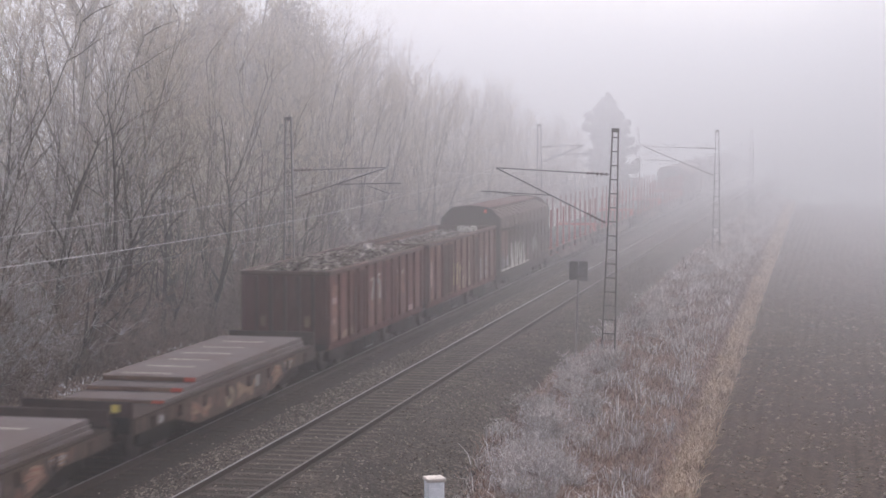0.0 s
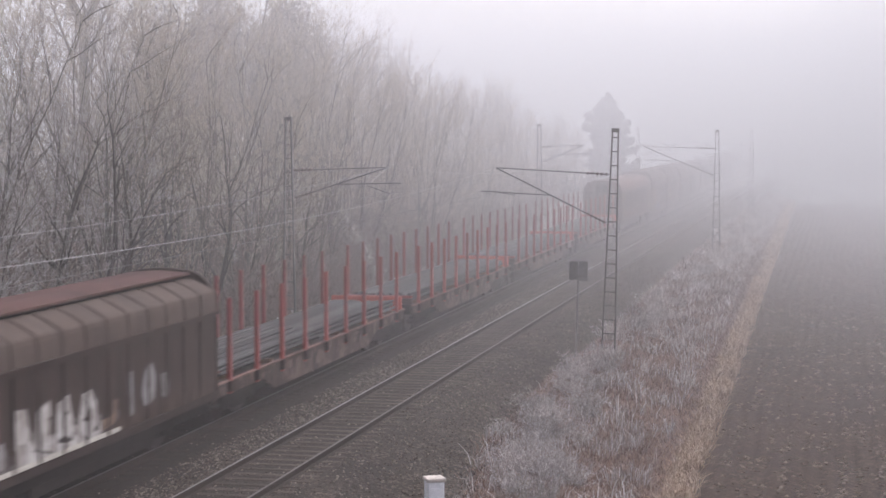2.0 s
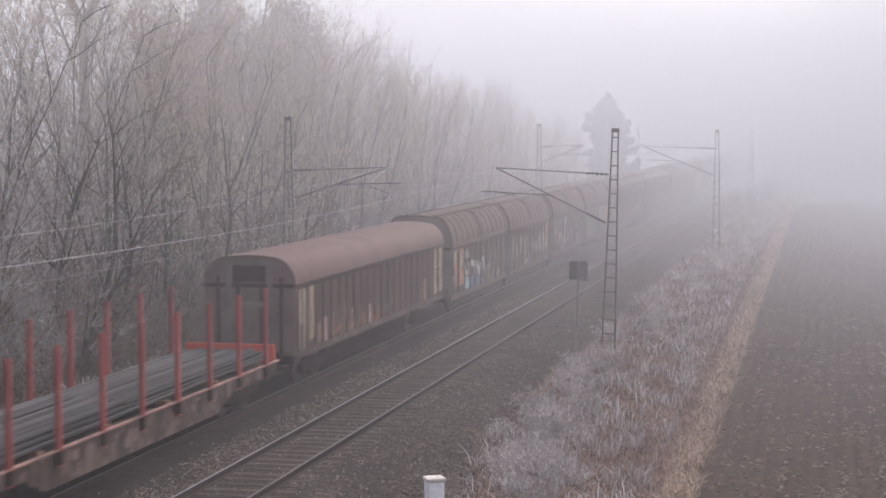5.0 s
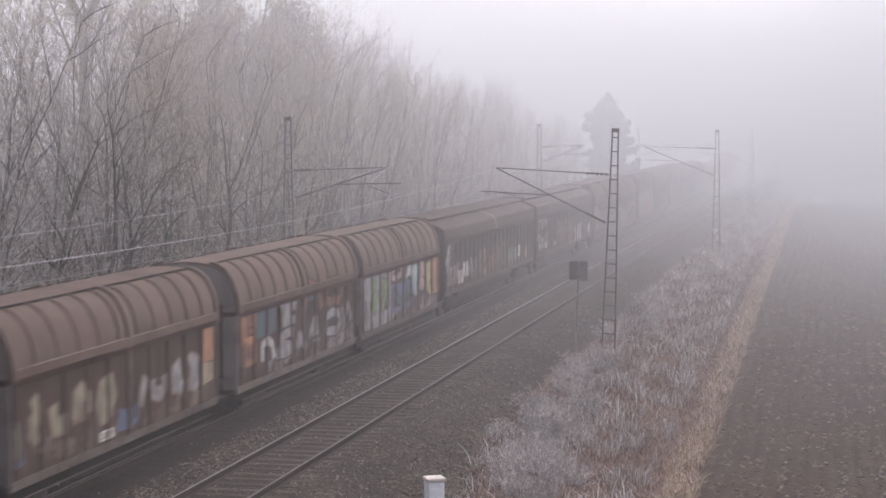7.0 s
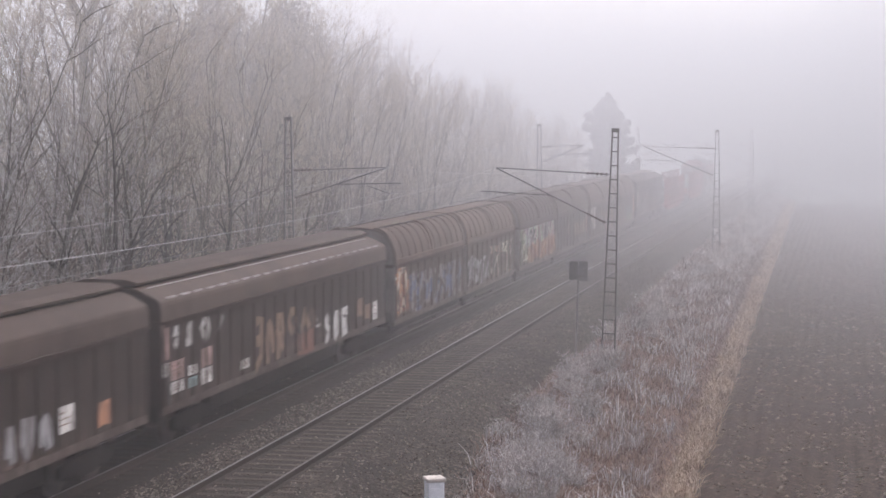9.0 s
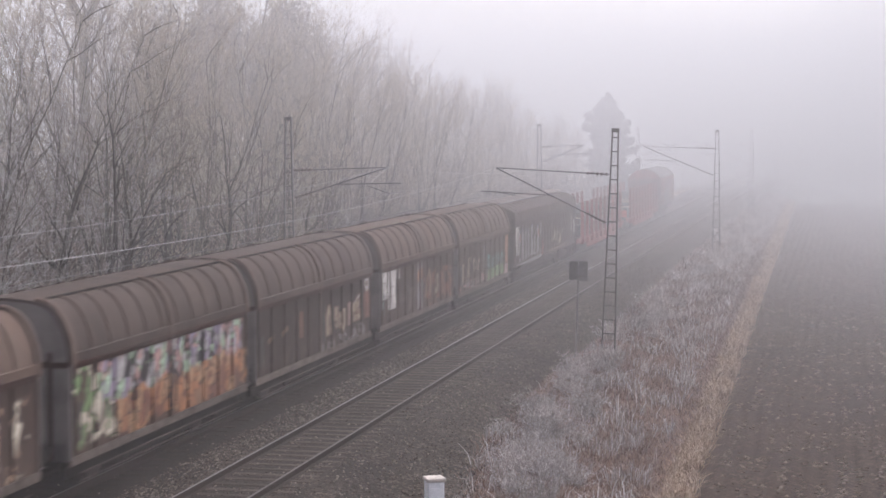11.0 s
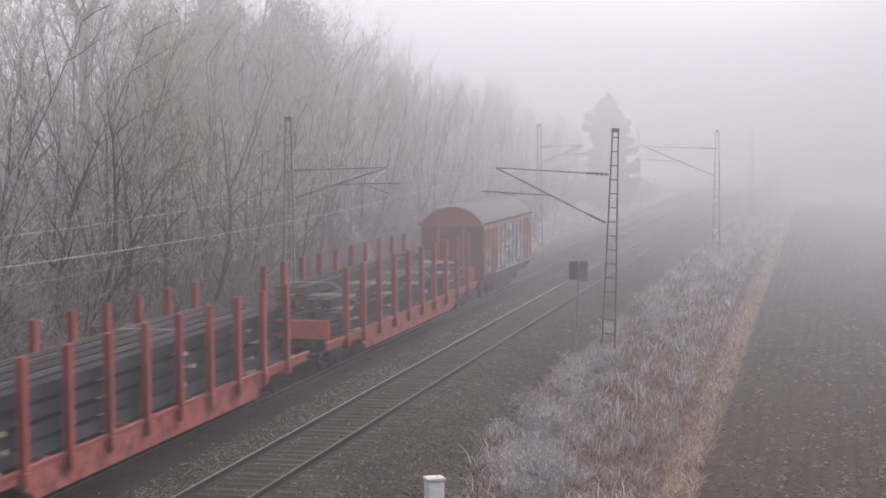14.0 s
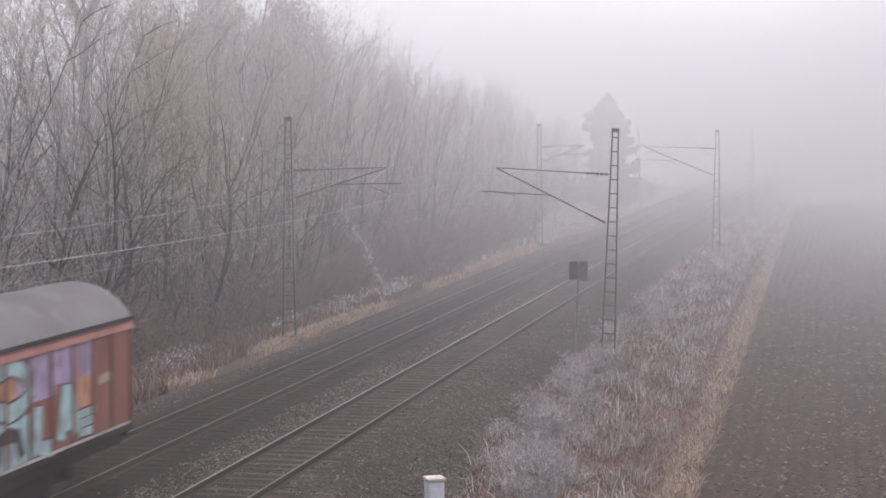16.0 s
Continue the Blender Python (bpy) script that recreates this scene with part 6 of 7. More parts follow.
for y in (-0.09, 19.65):
    for x in (-0.62, 0.62):
        part("end_pillar", box_bm(x - 0.09, x + 0.09, y, y + 0.05, 1.1, 3.78, 0.01), M_VANEND, w, "broad grey pillar of the end wall")
    for z in (2.55, 3.78):
        part("end_rail", box_bm(-0.53, 0.53, y + 0.005, y + 0.045, z - 0.07, z + 0.07), M_VANEND, w)
    part("end_hatch", box_bm(-0.5, 0.5, y + 0.01, y + 0.04, 3.2, 3.68), M_BLACKBROWN, w, "dark hatch high in the end wall")
part("eave_line", box_bm(1.425, 1.44, 0.1, 19.5, 3.1, 3.13), M_STRIP, w, "pale line along the eave")
sprayed_on(w, [("patch", "cream", 0.15, 0.55, 1.25, 3.0), ("patch", "cream", 0.72, 1.15, 1.25, 3.0), ("patch", "cream", 1.35, 1.8, 1.4, 3.0), ("patch", "cream", 17.65, 18.45, 1.3, 2.15), ("patch", "cream", 17.65, 18.45, 2.2, 3.05),
               ("patch", "cream", 18.75, 19.45, 1.3, 2.15), ("patch", "cream", 18.75, 19.45, 2.2, 3.05), ("patch", "tan", 15.8, 16.6, 1.2, 2.0)] + [("patch", c, y, y + 0.34, 1.2, z) for y, z, c in ((2.2, 1.8, "tan"), (2.9, 1.95, "pink"), (3.6, 2.0, "tan"), (4.4, 2.05, "tan"), (5.2, 2.1, "tan"), (6.0, 1.9, "pink"), (7.0, 1.85, "tan"), (8.1, 1.8, "pink"))], 33, 0.4, 1.386, "tan")
w = twin_van(201.1, 12.0, [(6.5, 11.8, 0.9, 1.7, 0.8, (GREY, DARK, (0.2, 0.17, 0.14), DARK))])
sprayed_on(w, [
    ("patch", "cream", 0.47, 1.07, 2.22, 2.80), ("patch", "orange", 0.44, 1.05, 1.21, 2.21), ("patch", "orange", 1.33, 2.39, 1.20, 2.75),
    ("ess", "cream", 1.44, 2.18, 1.85, 2.64), ("patch", "silver", 2.52, 3.53, 2.25, 2.58), ("patch", "cyan", 2.48, 3.52, 0.94, 1.47),
    ("patch", "blue", 3.61, 6.57, 0.93, 1.44), ("cup", "white", 2.54, 3.51, 1.51, 2.09), ("arch", "white", 3.63, 4.76, 1.35, 2.11),
    ("zig", "white", 4.81, 5.81, 1.28, 2.05), ("bow", "white", 5.86, 6.80, 1.27, 2.11), ("stem", "silver", 7.95, 8.57, 1.42, 2.20),
    ("stem", "silver", 9.24, 9.75, 1.31, 2.16), ("stem", "silver", 11.39, 11.81, 1.48, 2.07), ("notice", "notice", 0.36, 0.72, 1.44, 1.67)], 31, 0.45)
w = twin_van(214.0, 11.6, [(0.3, 11.3, 0.9, 1.4, 0.8, ((0.17, 0.14, 0.11), DARK, (0.12, 0.09, 0.07), DARK))])
sprayed_on(w, [
    ("patch", "blue", 0.08, 0.57, 1.16, 1.49), ("arch", "beige", 0.08, 0.43, 1.22, 2.02), ("ess", "beige", 0.74, 1.44, 1.45, 2.41),
    ("hook", "beige", 1.76, 2.67, 1.40, 2.39), ("arch", "beige", 2.76, 3.75, 1.45, 2.38), ("ring", "beige", 4.08, 5.01, 1.31, 2.39),
    ("patch", "blue", 5.19, 6.34, 1.04, 1.50), ("notice", "notice", 4.18, 4.95, 0.97, 1.19), ("slant", "silver", 6.35, 6.89, 1.29, 2.16),
    ("cup", "silver", 7.06, 8.05, 1.31, 2.12), ("bow", "silver", 8.33, 9.24, 1.30, 2.20), ("ess", "silver", 9.36, 10.32, 1.31, 2.16),
    ("patch", "orange", 10.58, 11.31, 1.85, 2.79), ("patch", "cream", 10.56, 11.29, 1.33, 1.81)], 2, 0.5, rim="tan")
w = twin_van(227.1, 11.7, [(1.6, 11.5, 0.9, 1.5, 0.8, (GREY, DARK, (0.2, 0.19, 0.18)))])
sprayed_on(w, [
    ("patch", "orange", 0.08, 0.37, 1.42, 2.81), ("patch", "orange", 0.50, 1.52, 1.33, 2.86), ("comb", "rust", 0.66, 1.31, 2.15, 2.69),
    ("zig", "rust", 0.64, 1.28, 1.47, 2.01), ("notice", "notice", 0.08, 0.03, 1.43, 1.64), ("patch", "petrol", 1.61, 3.25, 2.00, 2.79),
    ("patch", "silver", 3.36, 5.29, 2.61, 3.04), ("arch", "white", 1.88, 3.22, 1.20, 1.98), ("ess", "silver", 3.31, 4.92, 1.15, 1.96),
    ("gable", "silver", 5.00, 6.18, 1.14, 1.83), ("comb", "silver", 3.73, 5.08, 2.00, 2.74), ("patch", "petrol", 5.88, 7.75, 2.21, 2.98),
    ("arch", "rust", 5.82, 7.75, 2.02, 3.12), ("ring", "rust", 8.04, 10.06, 2.17, 3.02), ("gable", "silver", 6.29, 7.66, 1.31, 2.11),
    ("ring", "silver", 8.11, 9.91, 1.26, 2.09), ("zig", "silver", 10.04, 11.11, 1.38, 2.24)], 3, 0.42)
w = twin_van(239.5, 11.4, [(0.3, 11.0, 0.9, 1.4, 0.8, (GREY, DARK, (0.16, 0.14, 0.13)))])
sprayed_on(w, [
    ("patch", "silver", 0.08, 3.86, 0.96, 2.83), ("ess", "green", 0.96, 2.04, 1.38, 2.54), ("bow", "green", 2.28, 3.67, 1.29, 2.48),
    ("patch", "blue", 3.93, 7.14, 1.17, 2.19), ("vee", "petrol", 4.18, 6.86, 1.27, 2.12), ("ring", "pink", 4.10, 5.67, 2.29, 2.91),
    ("gable", "white", 5.84, 7.51, 2.13, 2.79), ("ess", "cyan", 6.94, 8.13, 1.34, 2.79), ("bow", "pink", 8.24, 9.26, 1.39, 2.79),
    ("comb", "yellow", 9.38, 10.32, 1.31, 2.75), ("patch", "orange", 10.52, 11.46, 1.28, 2.71)], 4, 0.45)
w = long_van(252.1, 21.1, [(0.2, 1.2, 1.2, 2.9, 0.5, (WHITE, GREY)), (2.5, 10.0, 1.2, 1.7, 0.8, ((0.12, 0.1, 0.09), GRIM, (0.1, 0.075, 0.065), GRIM)), (9.0, 15.0, 1.2, 2.0, 0.75, ((0.12, 0.09, 0.075), GRIM))])
part("roof_joint", prism_bm(shell(wider(arch(1.4, 3.1, 4.18, "hood"), 0.02), 0.019), 10.5, 10.62), M_STRIP, w, "pale joint across the hood")
sprayed_on(w, [
    ("notice", "notice", 2.59, 3.48, 1.30, 1.83), ("notice", "notice", 3.61, 4.47, 1.49, 2.10), ("notice", "notice", 16.21, 17.00, 1.47, 2.02),
    ("bow", "tan", 6.78, 7.38, 1.23, 2.55), ("comb", "tan", 7.48, 8.53, 1.25, 2.51), ("arch", "tan", 10.09, 10.92, 1.29, 2.54),
    ("arch", "tan", 11.16, 11.90, 1.31, 2.56), ("comb", "tan", 12.15, 12.93, 1.26, 2.53), ("cup", "silver", 1.67, 2.44, 1.34, 2.29),
    ("slant", "red", 2.69, 3.34, 1.94, 2.50), ("patch", "red", 9.34, 9.93, 1.45, 2.03), ("patch", "red", 8.14, 8.63, 1.27, 1.91),
    ("arch", "silver", 4.62, 5.43, 1.41, 2.29), ("zig", "silver", 5.62, 6.38, 1.48, 2.23), ("patch", "orange", 18.28, 18.87, 1.33, 1.82),
    ("gable", "silver", 13.81, 14.41, 1.23, 2.13), ("cup", "silver", 14.55, 15.12, 1.22, 2.12), ("arch", "silver", 15.27, 15.97, 1.21, 2.10),
    ("notice", "cyan", 1.84, 2.14, 1.35, 1.62), ("patch", "tan", 0.71, 1.33, 1.35, 2.24)], 5, 0.4, 1.386)
w = long_van(274.0, 20.9, [(7.2, 13.2, 1.2, 2.3, 0.7, ((0.1, 0.07, 0.058), GRIM, (0.085, 0.06, 0.05)))])
sprayed_on(w, [
    ("patch", "pink", 0.08, 0.43, 2.24, 3.09), ("notice", "notice", 0.08, 0.37, 1.85, 2.18), ("bow", "white", 0.65, 1.20, 2.38, 3.07),
    ("ess", "white", 1.54, 2.19, 2.36, 3.00), ("ring", "white", 2.59, 3.23, 2.36, 3.07), ("slant", "silver", 3.73, 4.24, 2.44, 2.96),
    ("notice", "pink", 0.59, 1.40, 1.70, 2.16), ("notice", "notice", 0.58, 1.39, 1.39, 1.67), ("notice", "notice", 1.78, 2.29, 1.68, 1.92),
    ("notice", "cyan", 1.78, 2.28, 1.38, 1.62), ("notice", "pink", 2.65, 3.38, 1.76, 2.22), ("notice", "notice", 2.64, 3.37, 1.34, 1.73),
    ("notice", "notice", 5.66, 6.26, 1.32, 1.57), ("comb", "tan", 6.69, 7.46, 1.13, 2.58), ("arch", "tan", 7.66, 8.46, 1.16, 2.56),
    ("bow", "tan", 8.66, 9.49, 1.11, 2.54), ("ring", "tan", 9.71, 10.69, 1.62, 2.51), ("gable", "tan", 10.91, 11.82, 1.65, 2.48),
    ("patch", "rust", 10.68, 12.27, 1.06, 1.72), ("hook", "white", 12.34, 13.00, 1.68, 2.01), ("ess", "white", 13.30, 13.97, 1.05, 2.04),
    ("ring", "white", 14.29, 15.06, 1.07, 2.02), ("comb", "white", 15.19, 16.04, 1.07, 2.02), ("patch", "tan", 17.14, 17.84, 1.53, 2.08),
    ("patch", "tan", 18.13, 18.86, 1.33, 1.84), ("notice", "notice", 19.15, 19.75, 1.23, 1.84)], 6, 0.4, 1.386)
outline = arch(1.4, 3.1, 4.18, "hood")
line_x = 1.3
line_z = float(np.interp(-line_x, [p[0] for p in outline[:len(outline) // 2]], [p[1] for p in outline[:len(outline) // 2]]))
for i in range(22):
    dash = box_bm(line_x - 0.03, line_x + 0.03, 0.6 + 0.9 * i, 1.15 + 0.9 * i, line_z - 0.02, line_z + 0.025)
    part("roof_dash", dash, M_STRIP, w, "pale dash painted along the roof")
top_x = 0.84
top_z = float(np.interp(-top_x, [p[0] for p in outline[:len(outline) // 2]], [p[1] for p in outline[:len(outline) // 2]]))
part("roof_line", box_bm(top_x - 0.012, top_x + 0.012, 0.5, 20.2, top_z - 0.01, top_z + 0.02), M_STRIP, w, "thin pale line below the ridge cover")
twin_van(296.2, 11.7, [(0.1, 2.0, 0.9, 2.7, 0.5, (ORANGE, CREAM, RUST)), (2.2, 11.4, 0.9, 2.4, 0.6, (GREY, DARK, BLUE, DARK, GREY))])
twin_van(308.5, 11.3, [(0.2, 5.0, 0.9, 2.1, 0.6, (WHITE, GREY, DARK, GREY)), (5.0, 10.8, 0.9, 2.5, 0.6, ((0.4, 0.28, 0.2), DARK, CREAM, DARK))])
twin_van(321.2, 11.2, [(0.2, 2.4, 0.9, 2.7, 0.5, (GREEN, DARK, CREAM)), (1.4, 10.8, 1.7, 2.9, 0.55, (WHITE, PINK, LILAC, BLACK, (0.4, 0.55, 0.4))), (2.4, 11.0, 0.9, 1.9, 0.6, (ORANGE, (0.4, 0.25, 0.15), RUST, ORANGE))], roof=M_ROOFDARK)
w = twin_van(333.1, 12.1, [(0.2, 5.6, 0.9, 1.4, 0.8, ((0.055, 0.044, 0.038), GRIM)), (6.4, 11.8, 0.85, 1.3, 0.6, (GREY, GRIM, GREY))], wall=GRIM, roof=M_ROOFDARK)
sprayed_on(w, [
    ("arch", "cream", 6.68, 7.34, 1.24, 2.17), ("bow", "cream", 7.55, 8.11, 1.35, 2.10), ("cup", "cream", 8.24, 8.93, 1.31, 2.08),
    ("stem", "pink", 9.04, 9.60, 1.37, 2.10), ("comb", "cream", 9.72, 10.77, 1.49, 2.07), ("slant", "white", 9.96, 10.66, 2.02, 2.25),
    ("patch", "rust", 11.16, 11.85, 1.40, 2.26), ("ring", "white", 11.17, 11.81, 2.26, 2.73), ("patch", "rust", 3.98, 4.33, 1.54, 2.33), ("slant", "rust", 0.9, 1.6, 1.75, 1.9), ("slant", "rust", 2.3, 2.9, 1.8, 2.0)], 7, 0.36, rim="tan")
w = twin_van(346.4, 11.8, [(3.0, 5.6, 0.9, 2.0, 0.8, ((0.12, 0.1, 0.085), DARK)), (6.5, 11.6, 0.9, 2.3, 0.9, (RUST, DARK, (0.12, 0.08, 0.06), (0.17, 0.09, 0.065)))])
sprayed_on(w, [
    ("notice", "notice", 0.14, 0.90, 1.76, 2.84), ("notice", "notice", 1.10, 2.18, 1.34, 2.82), ("patch", "white", 2.34, 2.78, 2.31, 2.73),
    ("notice", "cyan", 0.12, 0.58, 1.46, 1.69)]
           + [("patch", "silver", 5.5, 6.3, 0.95, 2.75), ("patch", "orange", 5.55, 6.25, 2.0, 2.4), ("arch", "tan", 6.8, 7.8, 1.2, 2.3), ("cup", "beige", 8.2, 9.0, 1.2, 2.1), ("ring", "rust", 9.3, 10.2, 1.1, 2.0)], 8, 0.3, rim="tan")
w = twin_van(359.1, 11.4, [(0.2, 11.2, 0.82, 1.3, 0.7, (PINK, DARK, (0.25, 0.22, 0.2), DARK))])
sprayed_on(w, [
    ("bow", "cream", 0.08, 0.44, 1.11, 2.20), ("hook", "cream", 0.80, 1.66, 1.13, 2.16), ("comb", "cream", 1.92, 2.70, 1.33, 2.25),
    ("ring", "cream", 3.10, 3.78, 1.54, 2.17), ("arch", "cream", 4.06, 4.77, 1.46, 2.10), ("patch", "green", 6.27, 10.01, 0.94, 1.44),
    ("ring", "teal", 6.25, 6.90, 1.41, 2.10), ("cup", "teal", 7.02, 7.76, 1.40, 2.01), ("stem", "teal", 8.05, 8.45, 1.47, 2.07),
    ("zig", "teal", 8.58, 9.26, 1.44, 2.06), ("arch", "teal", 9.33, 10.02, 1.37, 2.05), ("patch", "orange", 10.57, 11.29, 1.42, 2.77),
    ("patch", "pink", 10.09, 11.39, 0.94, 1.39), ("patch", "silver", 5.45, 5.75, 1.45, 3.00)], 9, 0.38, loose=0.6)
w = long_van(371.9, 20.2, [(1.2, 8.2, 1.15, 1.5, 0.9, (GREY, (0.14, 0.13, 0.13)))],
             roof=M_ROOFDARK, wall=(0.06, 0.043, 0.034), ribs=18, crest=True, crest_mat=worn("grey_brown_ridge", (0.13, 0.105, 0.093), (0.09, 0.072, 0.064), 0.6, 9.0, 0.8, spread=0.05), label="dark brown long van with white graffiti letters")
sprayed_on(w, [
    ("patch", "silver", 1.5, 2.45, 1.2, 2.6), ("patch", "silver", 2.55, 3.35, 1.22, 2.62), ("patch", "red", 1.65, 2.15, 2.15, 2.5), ("patch", "silver", 3.4, 4.3, 1.24, 2.66),
    ("patch", "silver", 4.6, 5.5, 1.28, 2.8), ("patch", "red", 6.95, 7.35, 2.15, 2.5), ("patch", "silver", 5.55, 6.7, 1.28, 2.2), ("patch", "silver", 6.35, 7.55, 1.34, 2.66),
    ("patch", "red", 8.15, 8.6, 1.05, 1.85), ("patch", "silver", 0.7, 8.1, 0.99, 1.12), ("patch", "silver", 7.68, 8.0, 2.1, 2.8), ("patch", "blue", 8.3, 8.6, 2.0, 2.5),
    ("patch", "rust", 0.08, 0.45, 1.3, 2.5), ("notice", "notice", 0.56, 1.42, 1.5, 2.88), ("slant", "black", 1.6, 2.3, 1.75, 2.05), ("bow", "black", 1.55, 2.3, 1.25, 1.62),
    ("stem", "black", 3.25, 3.5, 1.3, 2.35), ("slant", "black", 2.75, 3.2, 1.6, 2.2), ("slant", "black", 5.15, 5.85, 1.95, 2.6), ("stem", "black", 6.1, 6.5, 1.4, 2.25), ("slant", "black", 3.7, 4.2, 1.75, 1.95),
    ("slant", "blue", 1.5, 2.5, 2.54, 2.76), ("slant", "blue", 2.7, 3.3, 2.5, 2.76), ("slant", "blue", 3.5, 4.2, 2.56, 2.8), ("slant", "blue", 4.7, 5.4, 2.68, 2.88), ("slant", "blue", 6.6, 7.5, 2.6, 2.8),
    ("slant", "cream", 11.33, 12.15, 1.49, 1.87), ("patch", "tan", 10.6, 17.0, 1.1, 1.2),
    ("arch", "cream", 12.16, 12.78, 1.49, 2.20), ("slant", "cream", 12.95, 13.74, 1.48, 2.15), ("gable", "cream", 13.89, 14.80, 1.18, 1.96),
    ("slant", "cream", 14.75, 15.76, 1.84, 2.15), ("ess", "white", 18.13, 18.84, 1.69, 2.67), ("ring", "white", 19.39, 19.95, 1.56, 2.40)], 10, 0.42, loose=0.5)

# Two bright red stake wagons with dark steel beams.
for k, (s0, first) in enumerate(((393.2, 2.1), (418.3, 2.2))):
    w = stake_wagon(s0, 23.3, 2.1, 10, 0.1, 3.24, 0.98, 0.36, M_PINKSILL, M_STAKE, "bright red stake wagon stacked with dark steel beams", "stake wagons with beams", first)
    for y in (() if k == 0 else (0.5, 22.8)):
        part("end_board", box_bm(-1.3, 1.3, y - 0.06, y + 0.06, 0.98, 1.72, 0.015), M_ORANGE, w, "orange-red steel end board")
        part("platform", box_bm(-1.25, 1.25, min(y, y - 0.45), max(y, y + 0.45), 0.985, 1.02), M_ORANGE, w)
    rng = np.random.default_rng(40 + k)
    layers = ((1.12, 5), (1.5, 5), (1.88, 5), (2.26, 5)) if k == 0 else ((1.12, 5), (1.5, 5), (1.88, 4), (2.26, 2))
    for li, (z, n) in enumerate(layers):
        for i in range(n):
            x = -1.02 + i * 0.51 if n == 5 else -0.9 + i * 0.5 if n > 2 else -0.9 + i * 0.62
            y0 = 1.7 + rng.uniform(-0.35, 0.35) + 0.25 * li
            y1 = 21.4 + rng.uniform(-0.4, 0.4) - 0.2 * li
            bm = bmesh.new()
            for z0, z1, hw in ((0, 0.035, 0.16), (0.035, 0.245, 0.145), (0.245, 0.28, 0.16)):
                add_box(bm, x - hw, x + hw, y0, y1, z + z0, z + z1)
            beam = part("steel_beam", bm, M_BEAM, w, "dark rolled steel beam")
            part("cut_end", box_bm(x - 0.14, x + 0.14, y0 - 0.006, y0 - 0.002, z + 0.04, z + 0.24), M_BEAMEND, beam)
            part("edge_rust", box_bm(x - 0.165, x - 0.12, y0 + 0.002, y1, z + 0.281, z + 0.286), M_RUSTSTEEL if rng.uniform() < 0.75 else M_BEAM, beam)
        for j in range(4):
            y = 3.6 + j * 5.0 + rng.uniform(-0.5, 0.5)
            part("timber_batten", box_bm(-1.22, 1.2 + rng.uniform(0, 0.12), y - 0.05, y + 0.05, z - 0.095, z - 0.004), M_TIMBER, w, "pale timber batten")
    for y in (4.3, 15.0):
        strap = bmesh.new()
        top_z = layers[-1][0] + 0.3
        add_box(strap, -1.2, 0.3, y - 0.03, y + 0.03, top_z, top_z + 0.012)
        add_rod(strap, (0.3, y, top_z), (1.22, y, 1.9), 0.02, seg=6)
        part("strap", strap, M_WHITE, w, "white lashing strap")

# The last wagon, a red van with a grey roof.
R_WALL = (0.19, 0.085, 0.066)
M_HEADBAND = worn("faded_pink_band", (0.3, 0.15, 0.125), (0.2, 0.1, 0.085), 0.9, 12.0, 0.75, spread=0.05)
M_REDFRAME = worn("red_van_frame", (0.25, 0.095, 0.076), (0.16, 0.065, 0.054), 0.9, 12.0, 0.75, spread=0.08)
w = van(442.7, 12.4, "faded red two-axle van with grey arched roof and graffiti", "last red van",
        sprayed("red_van_side", R_WALL, (0.13, 0.055, 0.042), [(0.5, 2.6, 1.2, 2.2, 0.9, (PINK, R_WALL, R_WALL))]),
        M_ROOFGREY, M_ROOFGREY, M_REDFRAME, floor=1.1, edge=3.4, top=4.22, kind="low", posts=12, doors=1, ribs=0,
        inset=2.7, end_mat=worn("red_van_end", (0.115, 0.038, 0.032), (0.07, 0.028, 0.025), 0.9, 12.0, 0.75, spread=0.05), sill_mat=M_UNDER, end_posts=(-0.62, 0.5))
upper = [(x * 0.97, z - 0.03) for x, z in arch(1.4, 3.46, 4.22, "low")]
for y in (-0.012, 12.4):
    part("gable_panel", prism_bm(upper, y, y + 0.012), worn("gable_red", (0.26, 0.062, 0.048), (0.17, 0.048, 0.04), 0.9, 12.0, 0.75, spread=0.05), w, "brighter red gable above the end beam")
part("tail_board", box_bm(-1.25, -0.85, -0.1, -0.07, 2.0, 2.3, 0.01), M_YELLOW, w, "yellow number board with bars")
for x in (-1.28, 1.28):
    part("tail_plate", box_bm(x - 0.08, x + 0.08, 12.42, 12.46, 1.3, 1.6, 0.01), M_YELLOW, w, "yellow reflector plate")
part("wall_foot", box_bm(1.385, 1.4, 2.9, 12.2, 1.13, 1.19), M_STRIP, w, "pale strip along the wall's foot")
for x in (-1.45, 1.45):
    part("roof_drip", box_bm(x - 0.02, x + 0.02, -0.05, 12.45, 3.42, 3.5), M_UNDER, w, "dark drip edge of the roof")
part("wall_head", box_bm(1.418, 1.43, 0.02, 12.38, 3.22, 3.37), M_HEADBAND, w, "faded pink band along the wall's head")

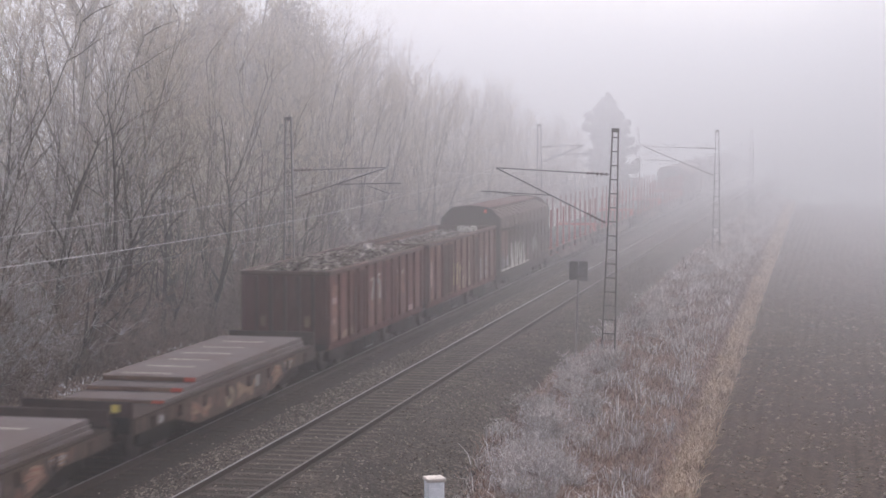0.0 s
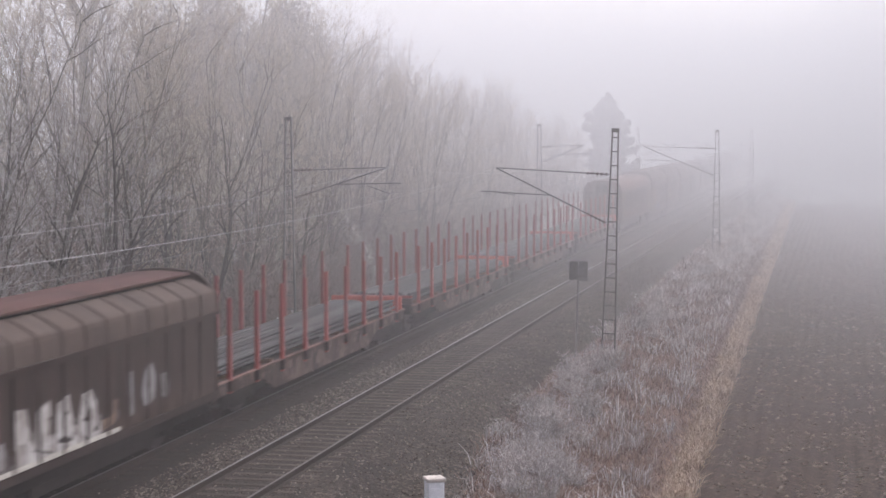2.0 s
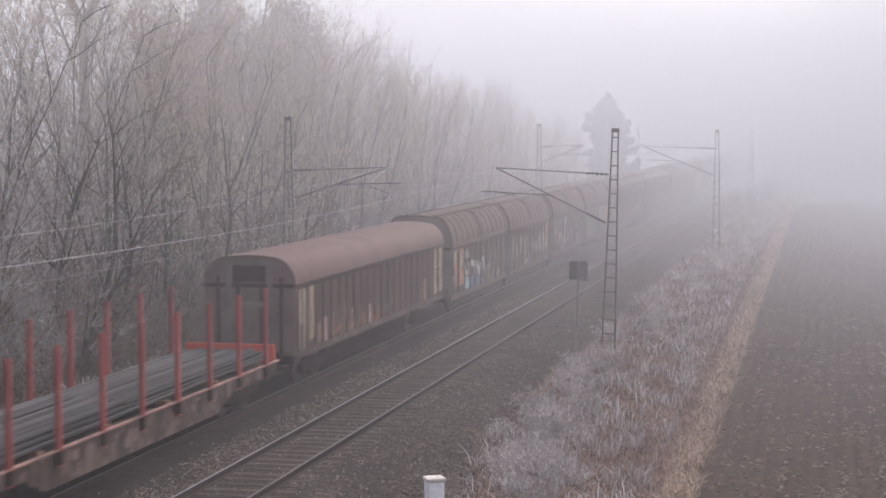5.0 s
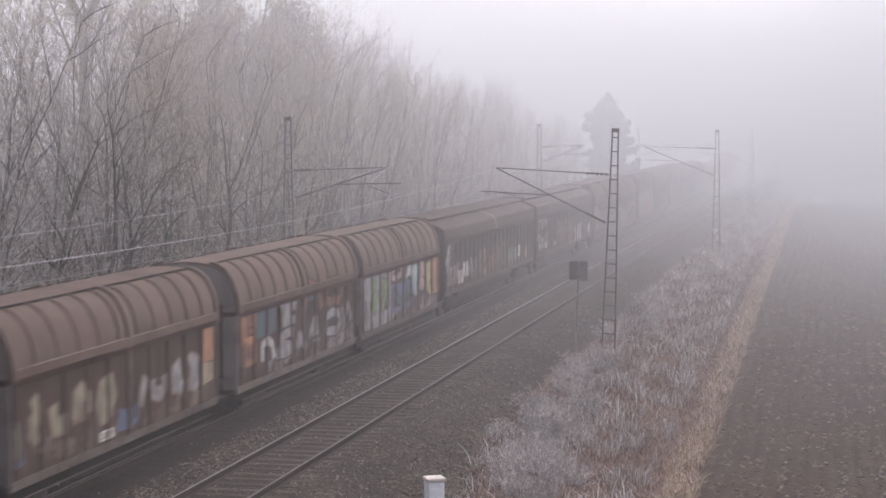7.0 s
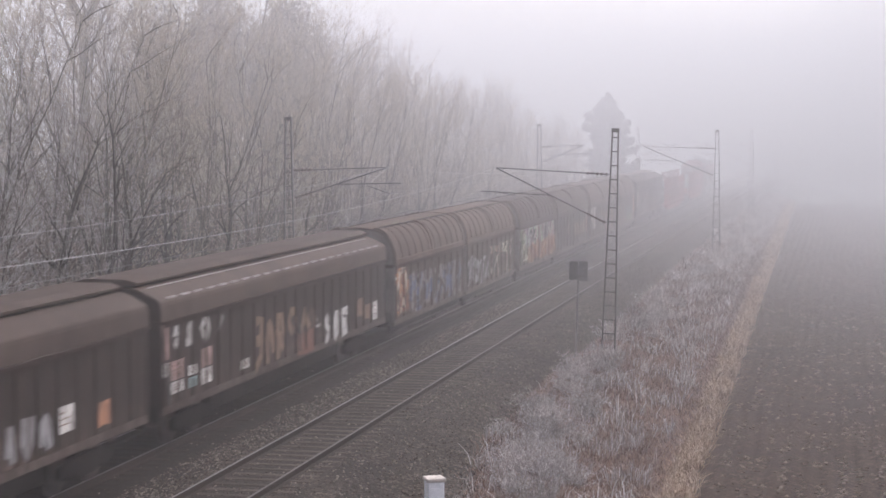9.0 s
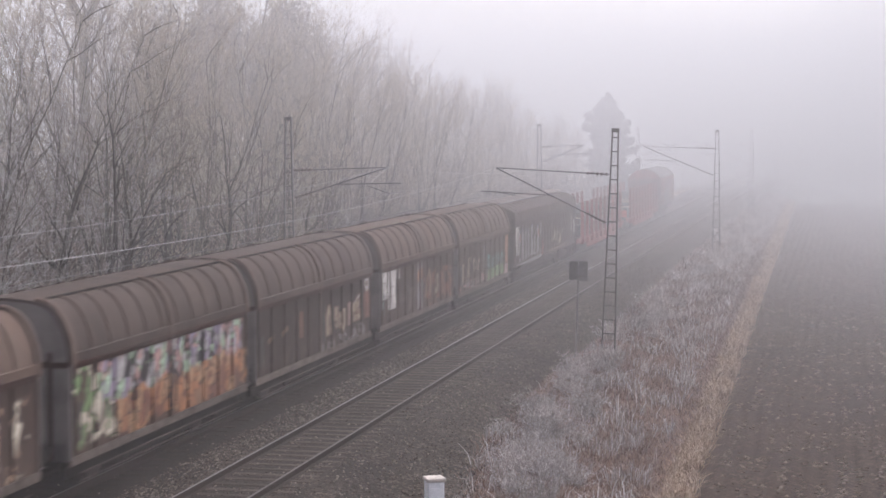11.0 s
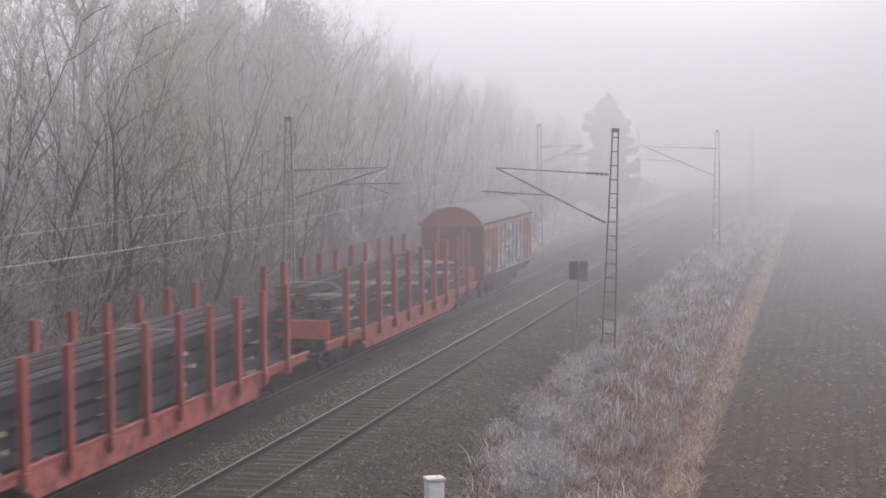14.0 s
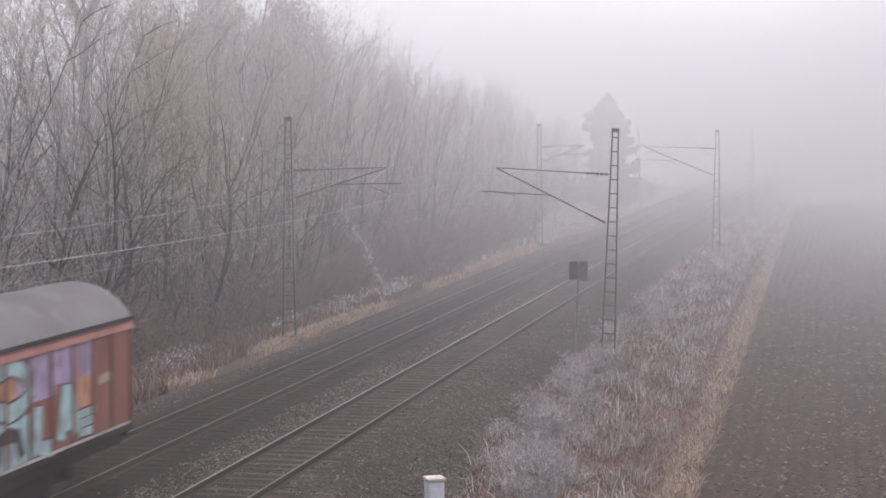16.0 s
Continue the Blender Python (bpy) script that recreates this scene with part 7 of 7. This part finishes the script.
sprayed_on(w, [
    ("patch", "orange", 3.42, 4.21, 1.95, 3.20), ("patch", "lilac", 4.29, 5.32, 2.53, 3.14), ("patch", "lilac", 6.68, 8.41, 2.33, 3.30),
    ("patch", "lilac", 8.42, 9.42, 2.46, 3.27), ("patch", "orange", 9.50, 10.33, 1.80, 2.51), ("patch", "lilac", 9.52, 10.34, 2.51, 3.26),
    ("patch", "orange", 5.32, 6.68, 2.36, 3.16), ("patch", "cream", 3.43, 4.25, 1.17, 1.39), ("comb", "cyan", 3.39, 4.26, 1.26, 1.99),
    ("gable", "cyan", 4.22, 5.30, 1.16, 2.58), ("ring", "cyan", 5.27, 7.41, 2.05, 3.27), ("patch", "cyan", 5.30, 7.39, 1.18, 2.09),
    ("patch", "orange", 5.69, 6.53, 2.09, 2.81), ("arch", "black", 5.69, 6.93, 1.23, 1.96), ("hook", "cyan", 7.39, 8.45, 1.09, 2.37),
    ("gable", "cyan", 8.40, 9.56, 1.16, 2.55), ("comb", "cyan", 9.46, 10.42, 1.22, 1.84), ("patch", "white", 1.28, 1.63, 1.26, 1.51),
    ("ess", "pink", 1.29, 1.69, 1.63, 2.20), ("patch", "cream", 10.59, 11.19, 2.19, 2.41), ("ring", "pink", 2.70, 3.11, 2.36, 2.95)], 11, 0.36, loose=0.25)

# Sleepers, each a piece of its track; those far off are joined.
for t, paint in ((track_train, M_BRAKEDUST), (track_free, M_SLEEPER)):
    me_sleeper = box_me("sleeper", -1.3, 1.3, -0.13, 0.13, -0.32, -0.165, 0.02)
    for i in range(290):
        s = part_of("sleeper", me_sleeper, paint, t)
        s.location = (0.01 * math.sin(i * 1.7), 24.0 + 0.6 * i, 0.004 * math.sin(i * 2.3))
    bm = bmesh.new()
    for i in range(320):
        y = 198.0 + 0.6 * i
        add_box(bm, -1.3, 1.3, y - 0.13, y + 0.13, -0.32, -0.167)
    for i in range(120):
        y = 23.4 - 0.6 * i
        add_box(bm, -1.3, 1.3, y - 0.13, y + 0.13, -0.32, -0.167)
    tagged(part("far_sleepers", bm, paint, t), kind="stuff")


def motions():
    """The whole train rolls towards the bridge at a steady speed."""
    for ob, s0 in train:
        walk(ob, [(t, pose(-4.0, s0 - SPEED * t, 0)) for t in range(17)])


motions()
